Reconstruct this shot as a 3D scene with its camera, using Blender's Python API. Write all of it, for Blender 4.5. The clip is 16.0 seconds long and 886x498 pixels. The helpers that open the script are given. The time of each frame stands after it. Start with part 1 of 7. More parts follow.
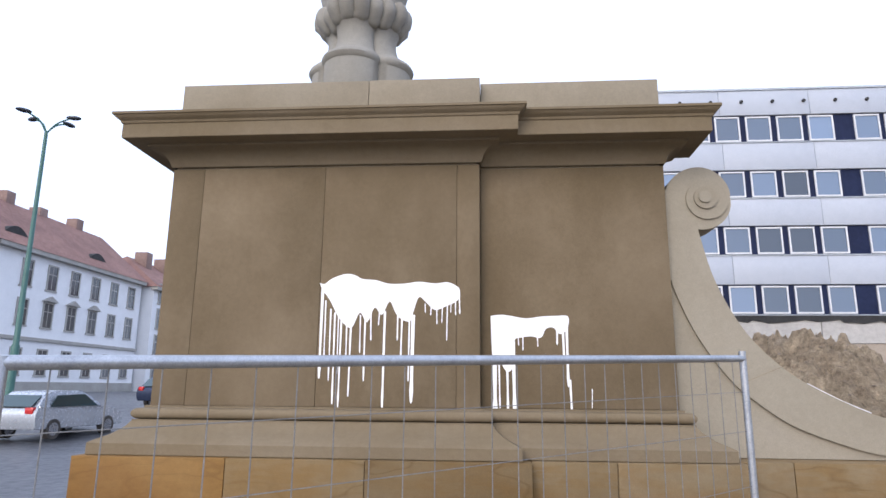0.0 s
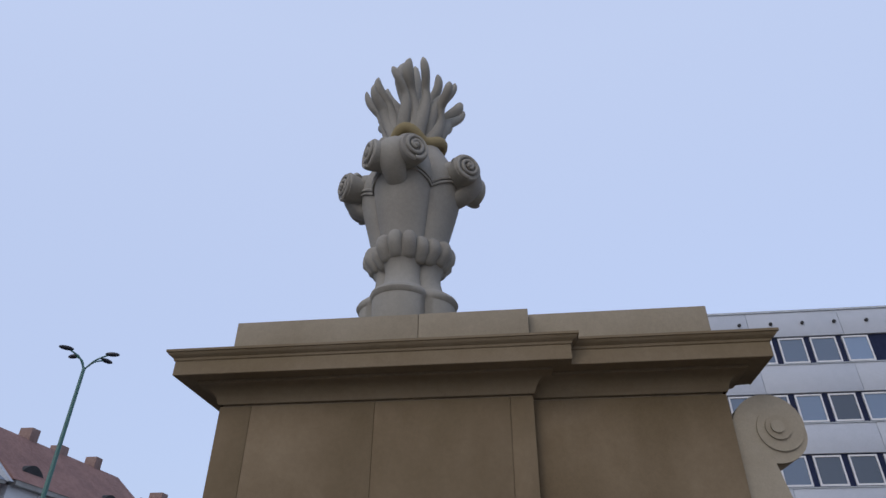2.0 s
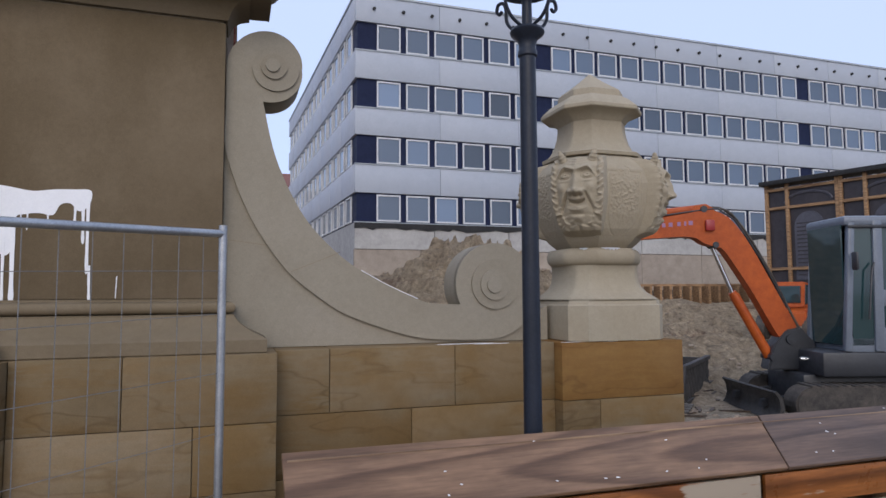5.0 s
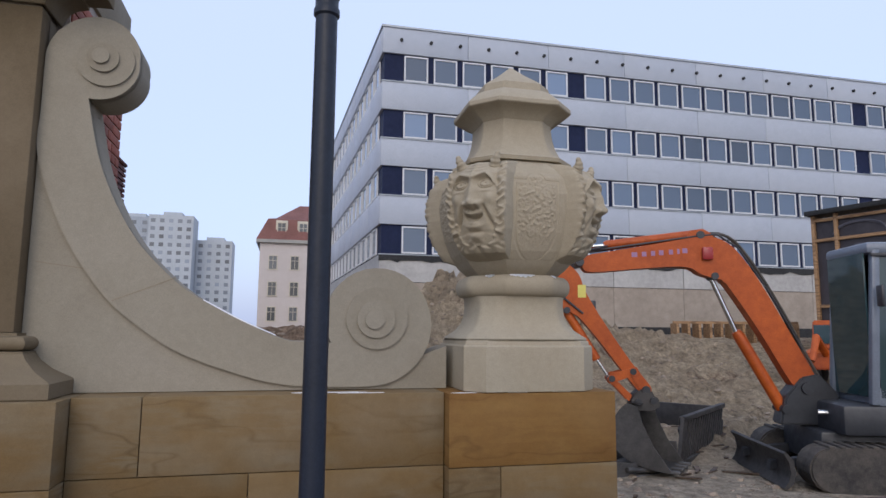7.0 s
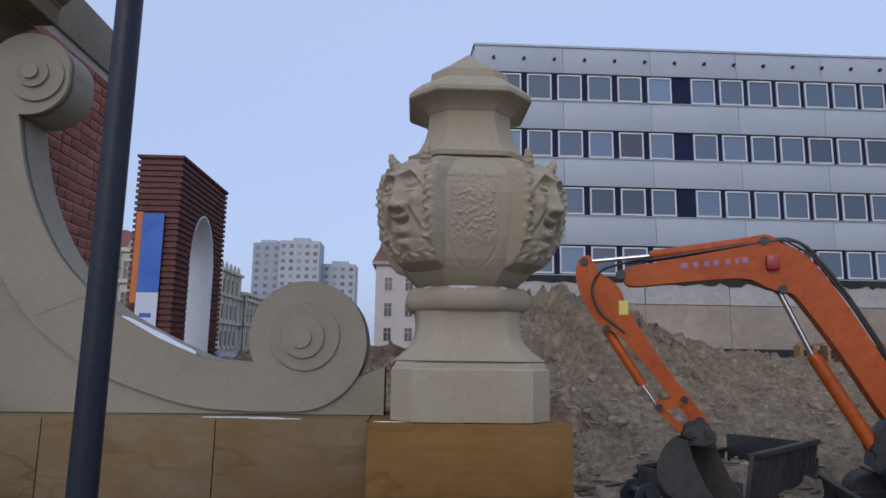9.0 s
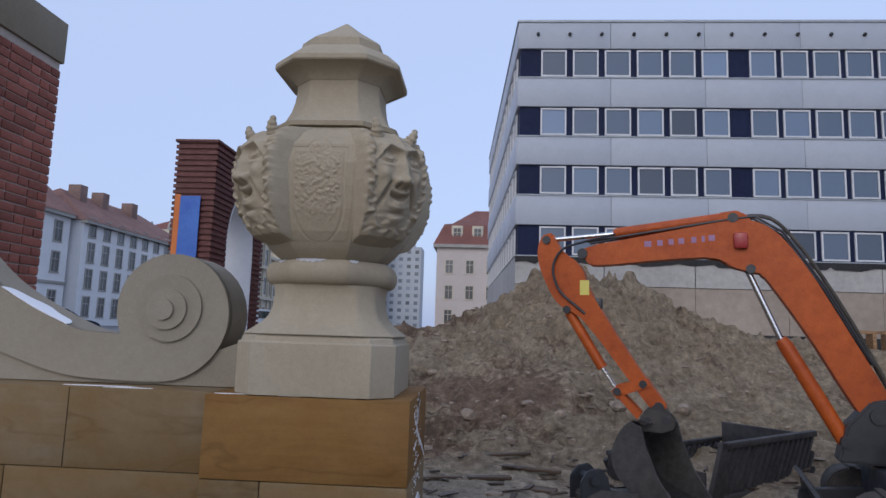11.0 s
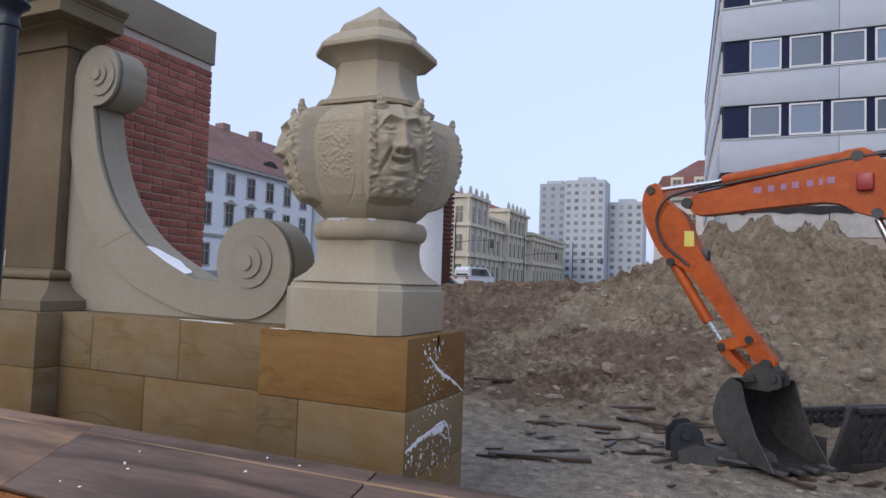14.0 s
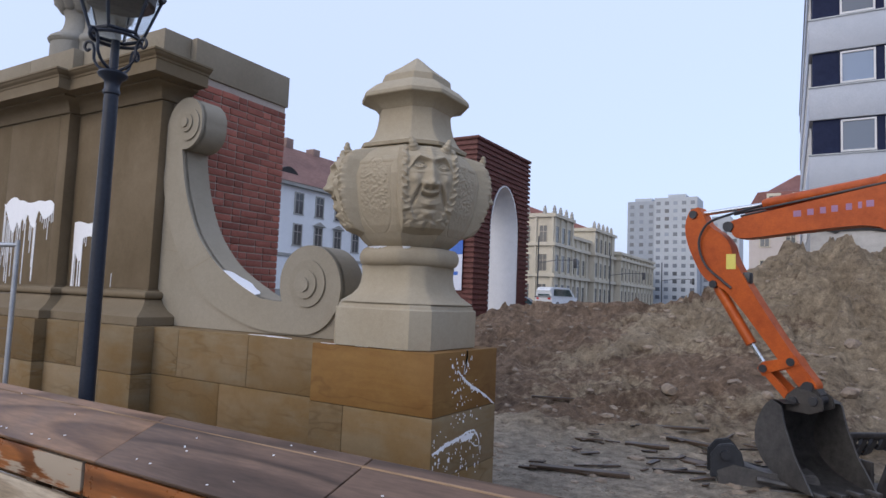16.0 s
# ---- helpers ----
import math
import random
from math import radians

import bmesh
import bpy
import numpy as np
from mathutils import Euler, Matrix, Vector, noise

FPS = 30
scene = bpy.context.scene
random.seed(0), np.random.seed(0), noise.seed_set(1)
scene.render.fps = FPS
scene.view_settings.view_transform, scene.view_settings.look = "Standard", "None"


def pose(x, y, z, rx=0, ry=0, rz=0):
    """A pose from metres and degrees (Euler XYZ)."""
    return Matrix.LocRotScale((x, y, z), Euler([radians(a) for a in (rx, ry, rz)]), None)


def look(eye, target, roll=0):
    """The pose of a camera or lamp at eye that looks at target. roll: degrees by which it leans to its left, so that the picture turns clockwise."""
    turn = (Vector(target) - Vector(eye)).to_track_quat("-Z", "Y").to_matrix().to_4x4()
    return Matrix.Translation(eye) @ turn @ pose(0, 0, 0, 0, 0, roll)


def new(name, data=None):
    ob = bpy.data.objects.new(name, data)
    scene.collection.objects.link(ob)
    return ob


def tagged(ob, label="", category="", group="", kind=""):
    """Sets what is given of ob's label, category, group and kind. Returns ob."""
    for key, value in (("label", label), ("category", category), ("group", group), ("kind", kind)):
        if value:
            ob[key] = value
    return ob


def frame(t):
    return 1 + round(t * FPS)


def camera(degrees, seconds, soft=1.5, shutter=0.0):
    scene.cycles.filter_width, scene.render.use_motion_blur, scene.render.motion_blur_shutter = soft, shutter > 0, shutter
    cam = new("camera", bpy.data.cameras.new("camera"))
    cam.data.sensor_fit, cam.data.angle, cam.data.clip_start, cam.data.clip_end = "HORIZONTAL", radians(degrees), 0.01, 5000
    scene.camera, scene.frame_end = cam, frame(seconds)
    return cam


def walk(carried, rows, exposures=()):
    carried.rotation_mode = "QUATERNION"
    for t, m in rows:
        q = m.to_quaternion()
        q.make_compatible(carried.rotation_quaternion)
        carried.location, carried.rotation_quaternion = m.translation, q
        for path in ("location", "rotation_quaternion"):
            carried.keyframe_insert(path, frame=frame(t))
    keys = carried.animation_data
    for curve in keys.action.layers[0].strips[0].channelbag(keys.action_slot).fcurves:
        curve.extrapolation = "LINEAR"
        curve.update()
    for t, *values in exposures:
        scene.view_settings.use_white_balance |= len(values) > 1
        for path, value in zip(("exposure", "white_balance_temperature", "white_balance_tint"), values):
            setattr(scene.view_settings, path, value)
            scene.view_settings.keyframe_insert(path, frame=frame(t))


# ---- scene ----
cam = camera(69.4, 16.0)
PATH = [
    (0, (0.512, 0.436, 1.829), (0.359, 2.385, 2.253), 0.5),
    (0.5, (0.344, 0.422, 1.867), (0.154, 2.263, 2.623), -0.2),
    (1, (0.292, 0.42, 1.868), (0.069, 2.165, 2.82), 0.3),
    (1.5, (0.275, 0.42, 1.89), (0.057, 2.11, 2.938), 0.8),
    (2, (0.294, 0.473, 1.883), (0.087, 2.149, 2.956), 0.3),
    (2.5, (0.369, 0.538, 1.863), (0.238, 2.224, 2.932), -1.7),
    (3, (0.667, 0.562, 1.829), (0.613, 2.294, 2.83), 0.9),
    (3.5, (1.112, 0.584, 1.842), (1.232, 2.451, 2.548), 2.0),
    (4, (1.377, 0.694, 1.757), (1.767, 2.611, 2.175), 0.6),
    (4.5, (1.684, 0.807, 1.733), (2.258, 2.706, 1.979), 0.8),
    (5, (2.035, 0.897, 1.684), (2.656, 2.792, 1.831), -0.3),
    (5.2, (2.203, 0.933, 1.697), (2.762, 2.847, 1.846), -0.1),
    (7.3, (3.662, 1.495, 1.704), (4.12, 3.424, 1.962), 0.4),
    (7.4, (3.713, 1.499, 1.717), (4.181, 3.427, 1.971), 0.3),
    (7.5, (3.771, 1.541, 1.695), (4.255, 3.463, 1.962), -0.0),
    (8, (4.037, 1.668, 1.689), (4.464, 3.601, 1.974), -1.1),
    (8.5, (4.376, 1.755, 1.68), (4.674, 3.712, 1.962), -1.1),
    (9, (4.729, 1.805, 1.707), (4.814, 3.778, 2.02), 0.8),
    (9.5, (5.042, 1.848, 1.676), (5.031, 3.83, 1.95), 0.0),
    (9.7, (5.172, 1.874, 1.674), (5.144, 3.856, 1.939), 0.4),
    (11.8, (6.387, 1.965, 1.705), (6.092, 3.928, 1.951), 1.4),
    (12, (6.468, 1.985, 1.707), (6.085, 3.935, 1.93), 0.8),
    (12.5, (6.729, 1.987, 1.691), (6.06, 3.862, 1.876), 1.7),
    (13, (6.94, 1.973, 1.695), (6.109, 3.782, 1.882), 1.7),
    (13.5, (7.164, 1.93, 1.669), (6.384, 3.765, 1.817), 3.8),
    (14, (7.373, 1.837, 1.673), (6.578, 3.669, 1.776), 2.0),
    (14.5, (7.69, 1.83, 1.68), (6.863, 3.644, 1.839), 3.4),
    (15, (7.87, 1.784, 1.703), (7.012, 3.583, 1.871), 2.3),
    (15.5, (7.924, 1.686, 1.69), (7.014, 3.456, 1.885), 3.3),
    (16, (7.965, 1.575, 1.697), (6.932, 3.28, 1.852), 2.3),
]
EXPOSURES = [(0.0, 0.78, 6500, 10), (0.5, 0.68, 6600, 12), (1.0, 0.14, 6600, 11), (1.5, -0.04, 6500, 10), (2.0, -0.36, 6300, 10), (2.5, -0.58, 6000, 10), (3.0, -0.68, 5900, 10), (3.5, -0.82, 5800, 10), (4.0, -0.77, 5950, 10), (4.5, -0.30, 6100, 10), (5.0, -0.07, 6350, 10), (7.5, 0.03, 6350, 10), (8.0, 0.08, 6250, 10), (9.0, -0.45, 6000, 10), (9.7, -0.54, 6000, 10), (12.0, -0.06, 6200, 10), (12.5, 0.03, 6300, 10), (16.0, 0.03, 6350, 10)]
CLOUD_LOW, CLOUD_HIGH = (0.53, 0.605, 0.85, 1.0), (0.68, 0.77, 1.02, 1.0)
SKY_STRENGTH = 1.0
walk(cam, [(t, look(eye, target, roll)) for t, eye, target, roll in PATH], EXPOSURES)

# ---- world and sun: an overcast winter sky ----
world = bpy.data.worlds.new("sky")
scene.world = world
world.use_nodes = True
wn = world.node_tree
wn.nodes.clear()
w_out = wn.nodes.new("ShaderNodeOutputWorld")
w_bg = wn.nodes.new("ShaderNodeBackground")
w_sky = wn.nodes.new("ShaderNodeTexSky")
w_sky.sky_type = "NISHITA"
w_sky.sun_disc = False
w_sky.sun_elevation = radians(32)
w_sky.sun_rotation = radians(200)
w_sky.air_density, w_sky.dust_density, w_sky.ozone_density = 1.0, 4.0, 1.5
w_mix = wn.nodes.new("ShaderNodeMix")
w_mix.data_type = "RGBA"
w_mix.inputs[0].default_value = 0.93
w_co = wn.nodes.new("ShaderNodeTexCoord")
w_sep = wn.nodes.new("ShaderNodeSeparateXYZ")
wn.links.new(w_co.outputs["Generated"], w_sep.inputs[0])
w_ramp = wn.nodes.new("ShaderNodeValToRGB")
w_ramp.color_ramp.elements[0].position, w_ramp.color_ramp.elements[0].color = 0.0, CLOUD_LOW
w_ramp.color_ramp.elements[1].position, w_ramp.color_ramp.elements[1].color = 0.75, CLOUD_HIGH
wn.links.new(w_sep.outputs[2], w_ramp.inputs[0])
wn.links.new(w_ramp.outputs[0], w_mix.inputs[7])
wn.links.new(w_sky.outputs[0], w_mix.inputs[6])
wn.links.new(w_mix.outputs[2], w_bg.inputs[0])
w_bg.inputs[1].default_value = SKY_STRENGTH
wn.links.new(w_bg.outputs[0], w_out.inputs[0])
sun = new("sun", bpy.data.lights.new("sun", "SUN"))
sun.data.energy, sun.data.angle, sun.data.color = 0.3, radians(25), (1.0, 0.96, 0.9)
sun.matrix_world = look((-4, -14, 12), (1, 3, 0))


# ---- materials ----
def nodes_of(name, rough=0.8, metal=0.0):
    m = bpy.data.materials.new(name)
    m.use_nodes = True
    b = m.node_tree.nodes["Principled BSDF"]
    b.inputs["Roughness"].default_value, b.inputs["Metallic"].default_value = rough, metal
    return m, m.node_tree, b


def link(nt, a, b):
    nt.links.new(a, b)


def noise_node(nt, coord, scale, detail=4.0, rough=0.6, w=None, stretch=(1, 1, 1)):
    mp = nt.nodes.new("ShaderNodeMapping")
    mp.inputs["Scale"].default_value = stretch
    link(nt, coord, mp.inputs["Vector"])
    n = nt.nodes.new("ShaderNodeTexNoise")
    n.noise_dimensions = "4D"
    n.inputs["Scale"].default_value, n.inputs["Detail"].default_value, n.inputs["Roughness"].default_value = scale, detail, rough
    link(nt, mp.outputs[0], n.inputs["Vector"])
    if w is not None:
        link(nt, w, n.inputs["W"])
    return n.outputs["Fac"]


def ramp_node(nt, fac, stops):
    r = nt.nodes.new("ShaderNodeValToRGB")
    e = r.color_ramp.elements
    while len(e) < len(stops):
        e.new(0.5)
    for k, (p, c) in zip(e, stops):
        k.position, k.color = p, (*c, 1.0)
    link(nt, fac, r.inputs[0])
    return r.outputs[0]


def mix_node(nt, fac, a, b, mode="MIX"):
    x = nt.nodes.new("ShaderNodeMix")
    x.data_type, x.blend_type = "RGBA", mode
    for v, k in ((fac, 0), (a, 6), (b, 7)):
        if isinstance(v, (int, float)):
            x.inputs[k].default_value = v
        elif isinstance(v, tuple):
            x.inputs[k].default_value = (*v, 1.0)
        else:
            link(nt, v, x.inputs[k])
    return x.outputs[2]


def math_node(nt, op, a, b):
    x = nt.nodes.new("ShaderNodeMath")
    x.operation = op
    for v, k in ((a, 0), (b, 1)):
        if isinstance(v, (int, float)):
            x.inputs[k].default_value = v
        else:
            link(nt, v, x.inputs[k])
    return x.outputs[0]


def bump_node(nt, b, height, strength, dist=0.01):
    x = nt.nodes.new("ShaderNodeBump")
    x.inputs["Strength"].default_value, x.inputs["Distance"].default_value = strength, dist
    link(nt, height, x.inputs["Height"])
    link(nt, x.outputs[0], b.inputs["Normal"])


def basics(nt):
    tc = nt.nodes.new("ShaderNodeTexCoord")
    oi = nt.nodes.new("ShaderNodeObjectInfo")
    w = math_node(nt, "MULTIPLY", oi.outputs["Random"], 37.0)
    return tc.outputs["Object"], oi.outputs["Random"], w


def surface(name, dark, light, rough=0.8, big=1.2, small=18.0, grain=120.0, bump=0.25, dist=0.004, metal=0.0, vary=0.0, stretch=(1, 1, 1), spec=0.5):
    """A worn surface: two tones mixed at a large and a small scale, fine relief, and a change of tone from piece to piece."""
    m, nt, b = nodes_of(name, rough, metal)
    co, rnd, w = basics(nt)
    n1 = noise_node(nt, co, big, 5, 0.6, w, stretch)
    n2 = noise_node(nt, co, small, 6, 0.65, w, stretch)
    n3 = noise_node(nt, co, grain, 3, 0.6, w)
    f = math_node(nt, "ADD", math_node(nt, "MULTIPLY", n1, 0.6), math_node(nt, "MULTIPLY", n2, 0.4))
    c = ramp_node(nt, f, [(0.36, dark), (0.64, light)])
    if vary:
        v = ramp_node(nt, rnd, [(0.0, (1 - vary,) * 3), (1.0, (1 + vary * 0.6,) * 3)])
        c = mix_node(nt, 1.0, c, v, "MULTIPLY")
    c = mix_node(nt, 0.12, c, ramp_node(nt, n3, [(0.3, (0.0, 0.0, 0.0)), (0.7, (1.0, 1.0, 1.0))]), "OVERLAY")
    link(nt, c, b.inputs["Base Color"])
    link(nt, ramp_node(nt, n2, [(0.3, (min(1, rough + 0.1),) * 3), (0.7, (max(0.05, rough - 0.12),) * 3)]), b.inputs["Roughness"])
    b.inputs["Specular IOR Level"].default_value = spec
    bump_node(nt, b, math_node(nt, "ADD", n3, math_node(nt, "MULTIPLY", n2, 1.5)), bump, dist)
    return m


def sandstone(name, tones, band=0.0, vary=0.12, bump=0.3, stain=0.0):
    """Sawn sandstone: ochre veins along the bed, grain, and a tone of its own for each block."""
    m, nt, b = nodes_of(name, 0.88)
    co, rnd, w = basics(nt)
    n1 = noise_node(nt, co, 1.1, 5, 0.6, w)
    bed = noise_node(nt, co, 1.6, 6, 0.6, w, (0.5, 0.5, 3.2))
    n2 = noise_node(nt, co, 26, 5, 0.6, w)
    n3 = noise_node(nt, co, 160, 3, 0.6, w)
    c = ramp_node(nt, n1, [(0.3, tones[0]), (0.5, tones[1]), (0.72, tones[2])])
    if band:
        vein = ramp_node(nt, bed, [(0.40, (0, 0, 0)), (0.52, (0.55, 0.55, 0.55)), (0.56, (0.1, 0.1, 0.1)), (0.63, (0.7, 0.7, 0.7)), (0.66, (0, 0, 0))])
        c = mix_node(nt, math_node(nt, "MULTIPLY", vein, band), c, tones[3])
        line = ramp_node(nt, noise_node(nt, co, 1.5, 3, 0.5, w, (0.5, 0.5, 1.8)), [(0.488, (0, 0, 0)), (0.5, (1, 1, 1)), (0.512, (0, 0, 0))])
        c = mix_node(nt, math_node(nt, "MULTIPLY", line, 0.55 * band), c, tuple(0.55 * v for v in tones[3]))
        cloud = ramp_node(nt, noise_node(nt, co, 1.0, 3, 0.55, w, (1.0, 1.0, 1.7)), [(0.50, (0, 0, 0)), (0.60, (0.75, 0.75, 0.75))])
        c = mix_node(nt, math_node(nt, "MULTIPLY", cloud, band), c, tones[3])
        pale = ramp_node(nt, noise_node(nt, co, 0.8, 4, 0.6, w), [(0.5, (0, 0, 0)), (0.7, (0.5, 0.5, 0.5))])
        c = mix_node(nt, math_node(nt, "MULTIPLY", pale, band), c, tuple(1.12 * v + 0.015 for v in tones[2]))
    if stain:
        st = ramp_node(nt, noise_node(nt, co, 0.9, 6, 0.7, None, (1.0, 1.0, 0.45)), [(0.46, (0, 0, 0)), (0.66, (1, 1, 1))])
        c = mix_node(nt, math_node(nt, "MULTIPLY", st, stain), c, tones[3])
    if vary:
        v = ramp_node(nt, rnd, [(0.0, (1 - vary, 1 - vary * 1.15, 1 - vary * 1.4)), (0.5, (1.0, 1.0, 1.0)), (1.0, (1 + vary * 0.5, 1 + vary * 0.5, 1 + vary * 0.55))])
        c = mix_node(nt, 1.0, c, v, "MULTIPLY")
    c = mix_node(nt, 0.10, c, ramp_node(nt, n3, [(0.3, (0, 0, 0)), (0.7, (1, 1, 1))]), "OVERLAY")
    c = mix_node(nt, 0.05, c, ramp_node(nt, n2, [(0.35, (0.1, 0.1, 0.1)), (0.65, (0.9, 0.9, 0.9))]), "OVERLAY")
    link(nt, c, b.inputs["Base Color"])
    b.inputs["Specular IOR Level"].default_value = 0.25
    bump_node(nt, b, math_node(nt, "ADD", n3, n2), bump * 0.5, 0.002)
    return m


def wood(name, dark, light, grain=7.0, rough=0.55, flakes=None):
    m, nt, b = nodes_of(name, rough)
    co, rnd, w = basics(nt)
    mp = nt.nodes.new("ShaderNodeMapping")
    mp.inputs["Scale"].default_value = (0.35, 3.0, 3.0)
    link(nt, co, mp.inputs["Vector"])
    field = noise_node(nt, mp.outputs[0], 0.55, 2.0, 0.4, w)
    rings = math_node(nt, "FRACT", math_node(nt, "MULTIPLY", field, grain * 2.2), 0.0)
    n1 = noise_node(nt, co, 2.2, 5, 0.65, w)
    n2 = noise_node(nt, co, 60, 4, 0.6, w, (0.1, 1, 1))
    c = ramp_node(nt, rings, [(0.0, dark), (0.12, light), (0.55, light), (0.9, dark), (1.0, dark)])
    c = mix_node(nt, ramp_node(nt, n1, [(0.42, (0, 0, 0)), (0.7, (0.4, 0.4, 0.4))]), c, tuple(0.7 * v for v in dark))
    c = mix_node(nt, 0.25, c, ramp_node(nt, n2, [(0.3, (0, 0, 0)), (0.7, (1, 1, 1))]), "OVERLAY")
    if flakes:
        f_ = math_node(nt, "ADD", math_node(nt, "MULTIPLY", noise_node(nt, co, 1.7, 4, 0.5, w, (1.0, 2.0, 2.0)), 0.8), math_node(nt, "MULTIPLY", n2, 0.2))
        c = mix_node(nt, ramp_node(nt, f_, [(0.53, (0, 0, 0)), (0.56, (1, 1, 1))]), c, flakes)
    link(nt, c, b.inputs["Base Color"])
    link(nt, ramp_node(nt, n1, [(0.4, (rough,) * 3), (0.7, (rough - 0.15,) * 3)]), b.inputs["Roughness"])
    b.inputs["Specular IOR Level"].default_value = 0.3
    bump_node(nt, b, math_node(nt, "ADD", n2, math_node(nt, "MULTIPLY", rings, 0.5)), 0.3, 0.003)
    return m


def glass(name, tint=(0.9, 0.95, 0.95), rough=0.03):
    m, nt, b = nodes_of(name, rough)
    b.inputs["Base Color"].default_value = (*tint, 1)
    b.inputs["Transmission Weight"].default_value, b.inputs["IOR"].default_value = 1.0, 1.45
    return m


def dark_pane(name, tint, rough=0.06, even=False):
    """Window glass of a far building: a dark room put into its colour, the sky mirrored in it."""
    m, nt, b = nodes_of(name, rough)
    co, rnd, w = basics(nt)
    if even:
        rnd = noise_node(nt, co, 0.7, 3, 0.5)
    c = ramp_node(nt, rnd, [(0.0, tuple(0.4 * v for v in tint)), (0.3, tuple(0.85 * v for v in tint)), (0.85, tuple(1.25 * v for v in tint)), (1.0, tuple(2.0 * v for v in tint))])
    link(nt, c, b.inputs["Base Color"])
    b.inputs["Specular IOR Level"].default_value = 0.8
    bump_node(nt, b, noise_node(nt, co, 0.9, 2, 0.5, w), 0.12, 0.05)
    return m


STONE = sandstone("ashlar_sandstone", [(0.160, 0.115, 0.061), (0.191, 0.145, 0.085), (0.211, 0.166, 0.108), (0.168, 0.100, 0.034)], band=0.85, vary=0.24)
OCHRE = sandstone("ochre_sandstone", [(0.189, 0.098, 0.028), (0.217, 0.120, 0.037), (0.236, 0.144, 0.054), (0.143, 0.065, 0.018)], band=0.6, vary=0.0)
SHAFT = sandstone("shaft_sandstone", [(0.1237, 0.0930, 0.0539), (0.1560, 0.1180, 0.0730), (0.2006, 0.1562, 0.1015), (0.1029, 0.0745, 0.0402)], band=0.0, vary=0.03, stain=0.6)
MOULD = sandstone("moulding_sandstone", [(0.158, 0.122, 0.074), (0.181, 0.143, 0.093), (0.198, 0.161, 0.111), (0.118, 0.086, 0.047)], band=0.15, vary=0.05, stain=0.3)
CARVED = sandstone("carved_sandstone", [(0.255, 0.223, 0.171), (0.287, 0.257, 0.201), (0.310, 0.278, 0.223), (0.233, 0.198, 0.147)], band=0.0, vary=0.03, stain=0.25, bump=0.35)
URNSTONE = sandstone("urn_sandstone", [(0.328, 0.282, 0.208), (0.367, 0.319, 0.237), (0.390, 0.345, 0.261), (0.295, 0.240, 0.156)], band=0.0, vary=0.02, stain=0.3, bump=0.4)
VASESTONE = sandstone("vase_sandstone", [(0.231, 0.217, 0.194), (0.270, 0.260, 0.231), (0.306, 0.295, 0.262), (0.178, 0.166, 0.146)], band=0.0, vary=0.02, stain=0.45, bump=0.35)
CAPSTONE = sandstone("cap_sandstone", [(0.219, 0.185, 0.134), (0.248, 0.214, 0.159), (0.272, 0.239, 0.183), (0.175, 0.141, 0.093)], vary=0.06, stain=0.3)
COLLARSTONE = sandstone("yellow_collar_sandstone", [(0.20, 0.165, 0.085), (0.25, 0.205, 0.11), (0.29, 0.24, 0.14), (0.16, 0.12, 0.06)], vary=0.02, stain=0.3)
MORTAR = surface("pale_mortar", (0.36, 0.31, 0.27), (0.48, 0.42, 0.37), 0.9)
JOINT = surface("joint_shadow_mortar", (0.20, 0.16, 0.11), (0.28, 0.23, 0.16), 0.95)
BRICK = surface("red_brick", (0.235, 0.075, 0.052), (0.375, 0.130, 0.092), 0.85, 3.0, 30, 140, 0.5, 0.004, vary=0.3)
WHITE_PAINT = surface("white_paint", (0.78, 0.79, 0.82), (0.84, 0.85, 0.88), 0.45, 3, 30, 90, 0.1)
GALV = surface("galvanised_steel", (0.30, 0.32, 0.35), (0.46, 0.48, 0.51), 0.42, 6, 50, 200, 0.1, metal=0.75)
WIRE = surface("dull_zinc_wire", (0.13, 0.13, 0.13), (0.22, 0.22, 0.22), 0.6, 6, 50, 200, 0.1, metal=0.3)
LAMP_BLACK = surface("dark_painted_iron", (0.012, 0.016, 0.026), (0.020, 0.026, 0.042), 0.42, 3, 40, 160, 0.2, spec=0.3)
LAMP_GLASS = glass("lantern_glass", (0.93, 0.95, 0.95))
FROST = surface("frosted_reflector", (0.035, 0.033, 0.032), (0.06, 0.056, 0.052), 0.6)
WOODWET_DARK = wood("dark_wet_timber", (0.035, 0.024, 0.017), (0.10, 0.068, 0.045), 8.0, 0.5)
WOODTOP = wood("weathered_plywood", (0.110, 0.062, 0.036), (0.215, 0.128, 0.076), 5.0, 0.5)
WOODGREY = wood("dull_wet_plywood", (0.068, 0.044, 0.032), (0.128, 0.083, 0.060), 6.0, 0.5)
WOODWET = wood("wet_orange_board", (0.13, 0.045, 0.013), (0.29, 0.105, 0.03), 4.0, 0.35, (0.36, 0.30, 0.23))
WOODPALE = wood("pale_split_board", (0.30, 0.24, 0.17), (0.45, 0.38, 0.29), 8.0, 0.7)
TIMBER = wood("rough_timber", (0.16, 0.10, 0.06), (0.30, 0.20, 0.12), 9.0, 0.75)
NEWTIMBER = wood("new_timber", (0.22, 0.13, 0.07), (0.36, 0.22, 0.115), 9.0, 0.7)


# ---- building helpers ----
WORLD_BUILT = {}


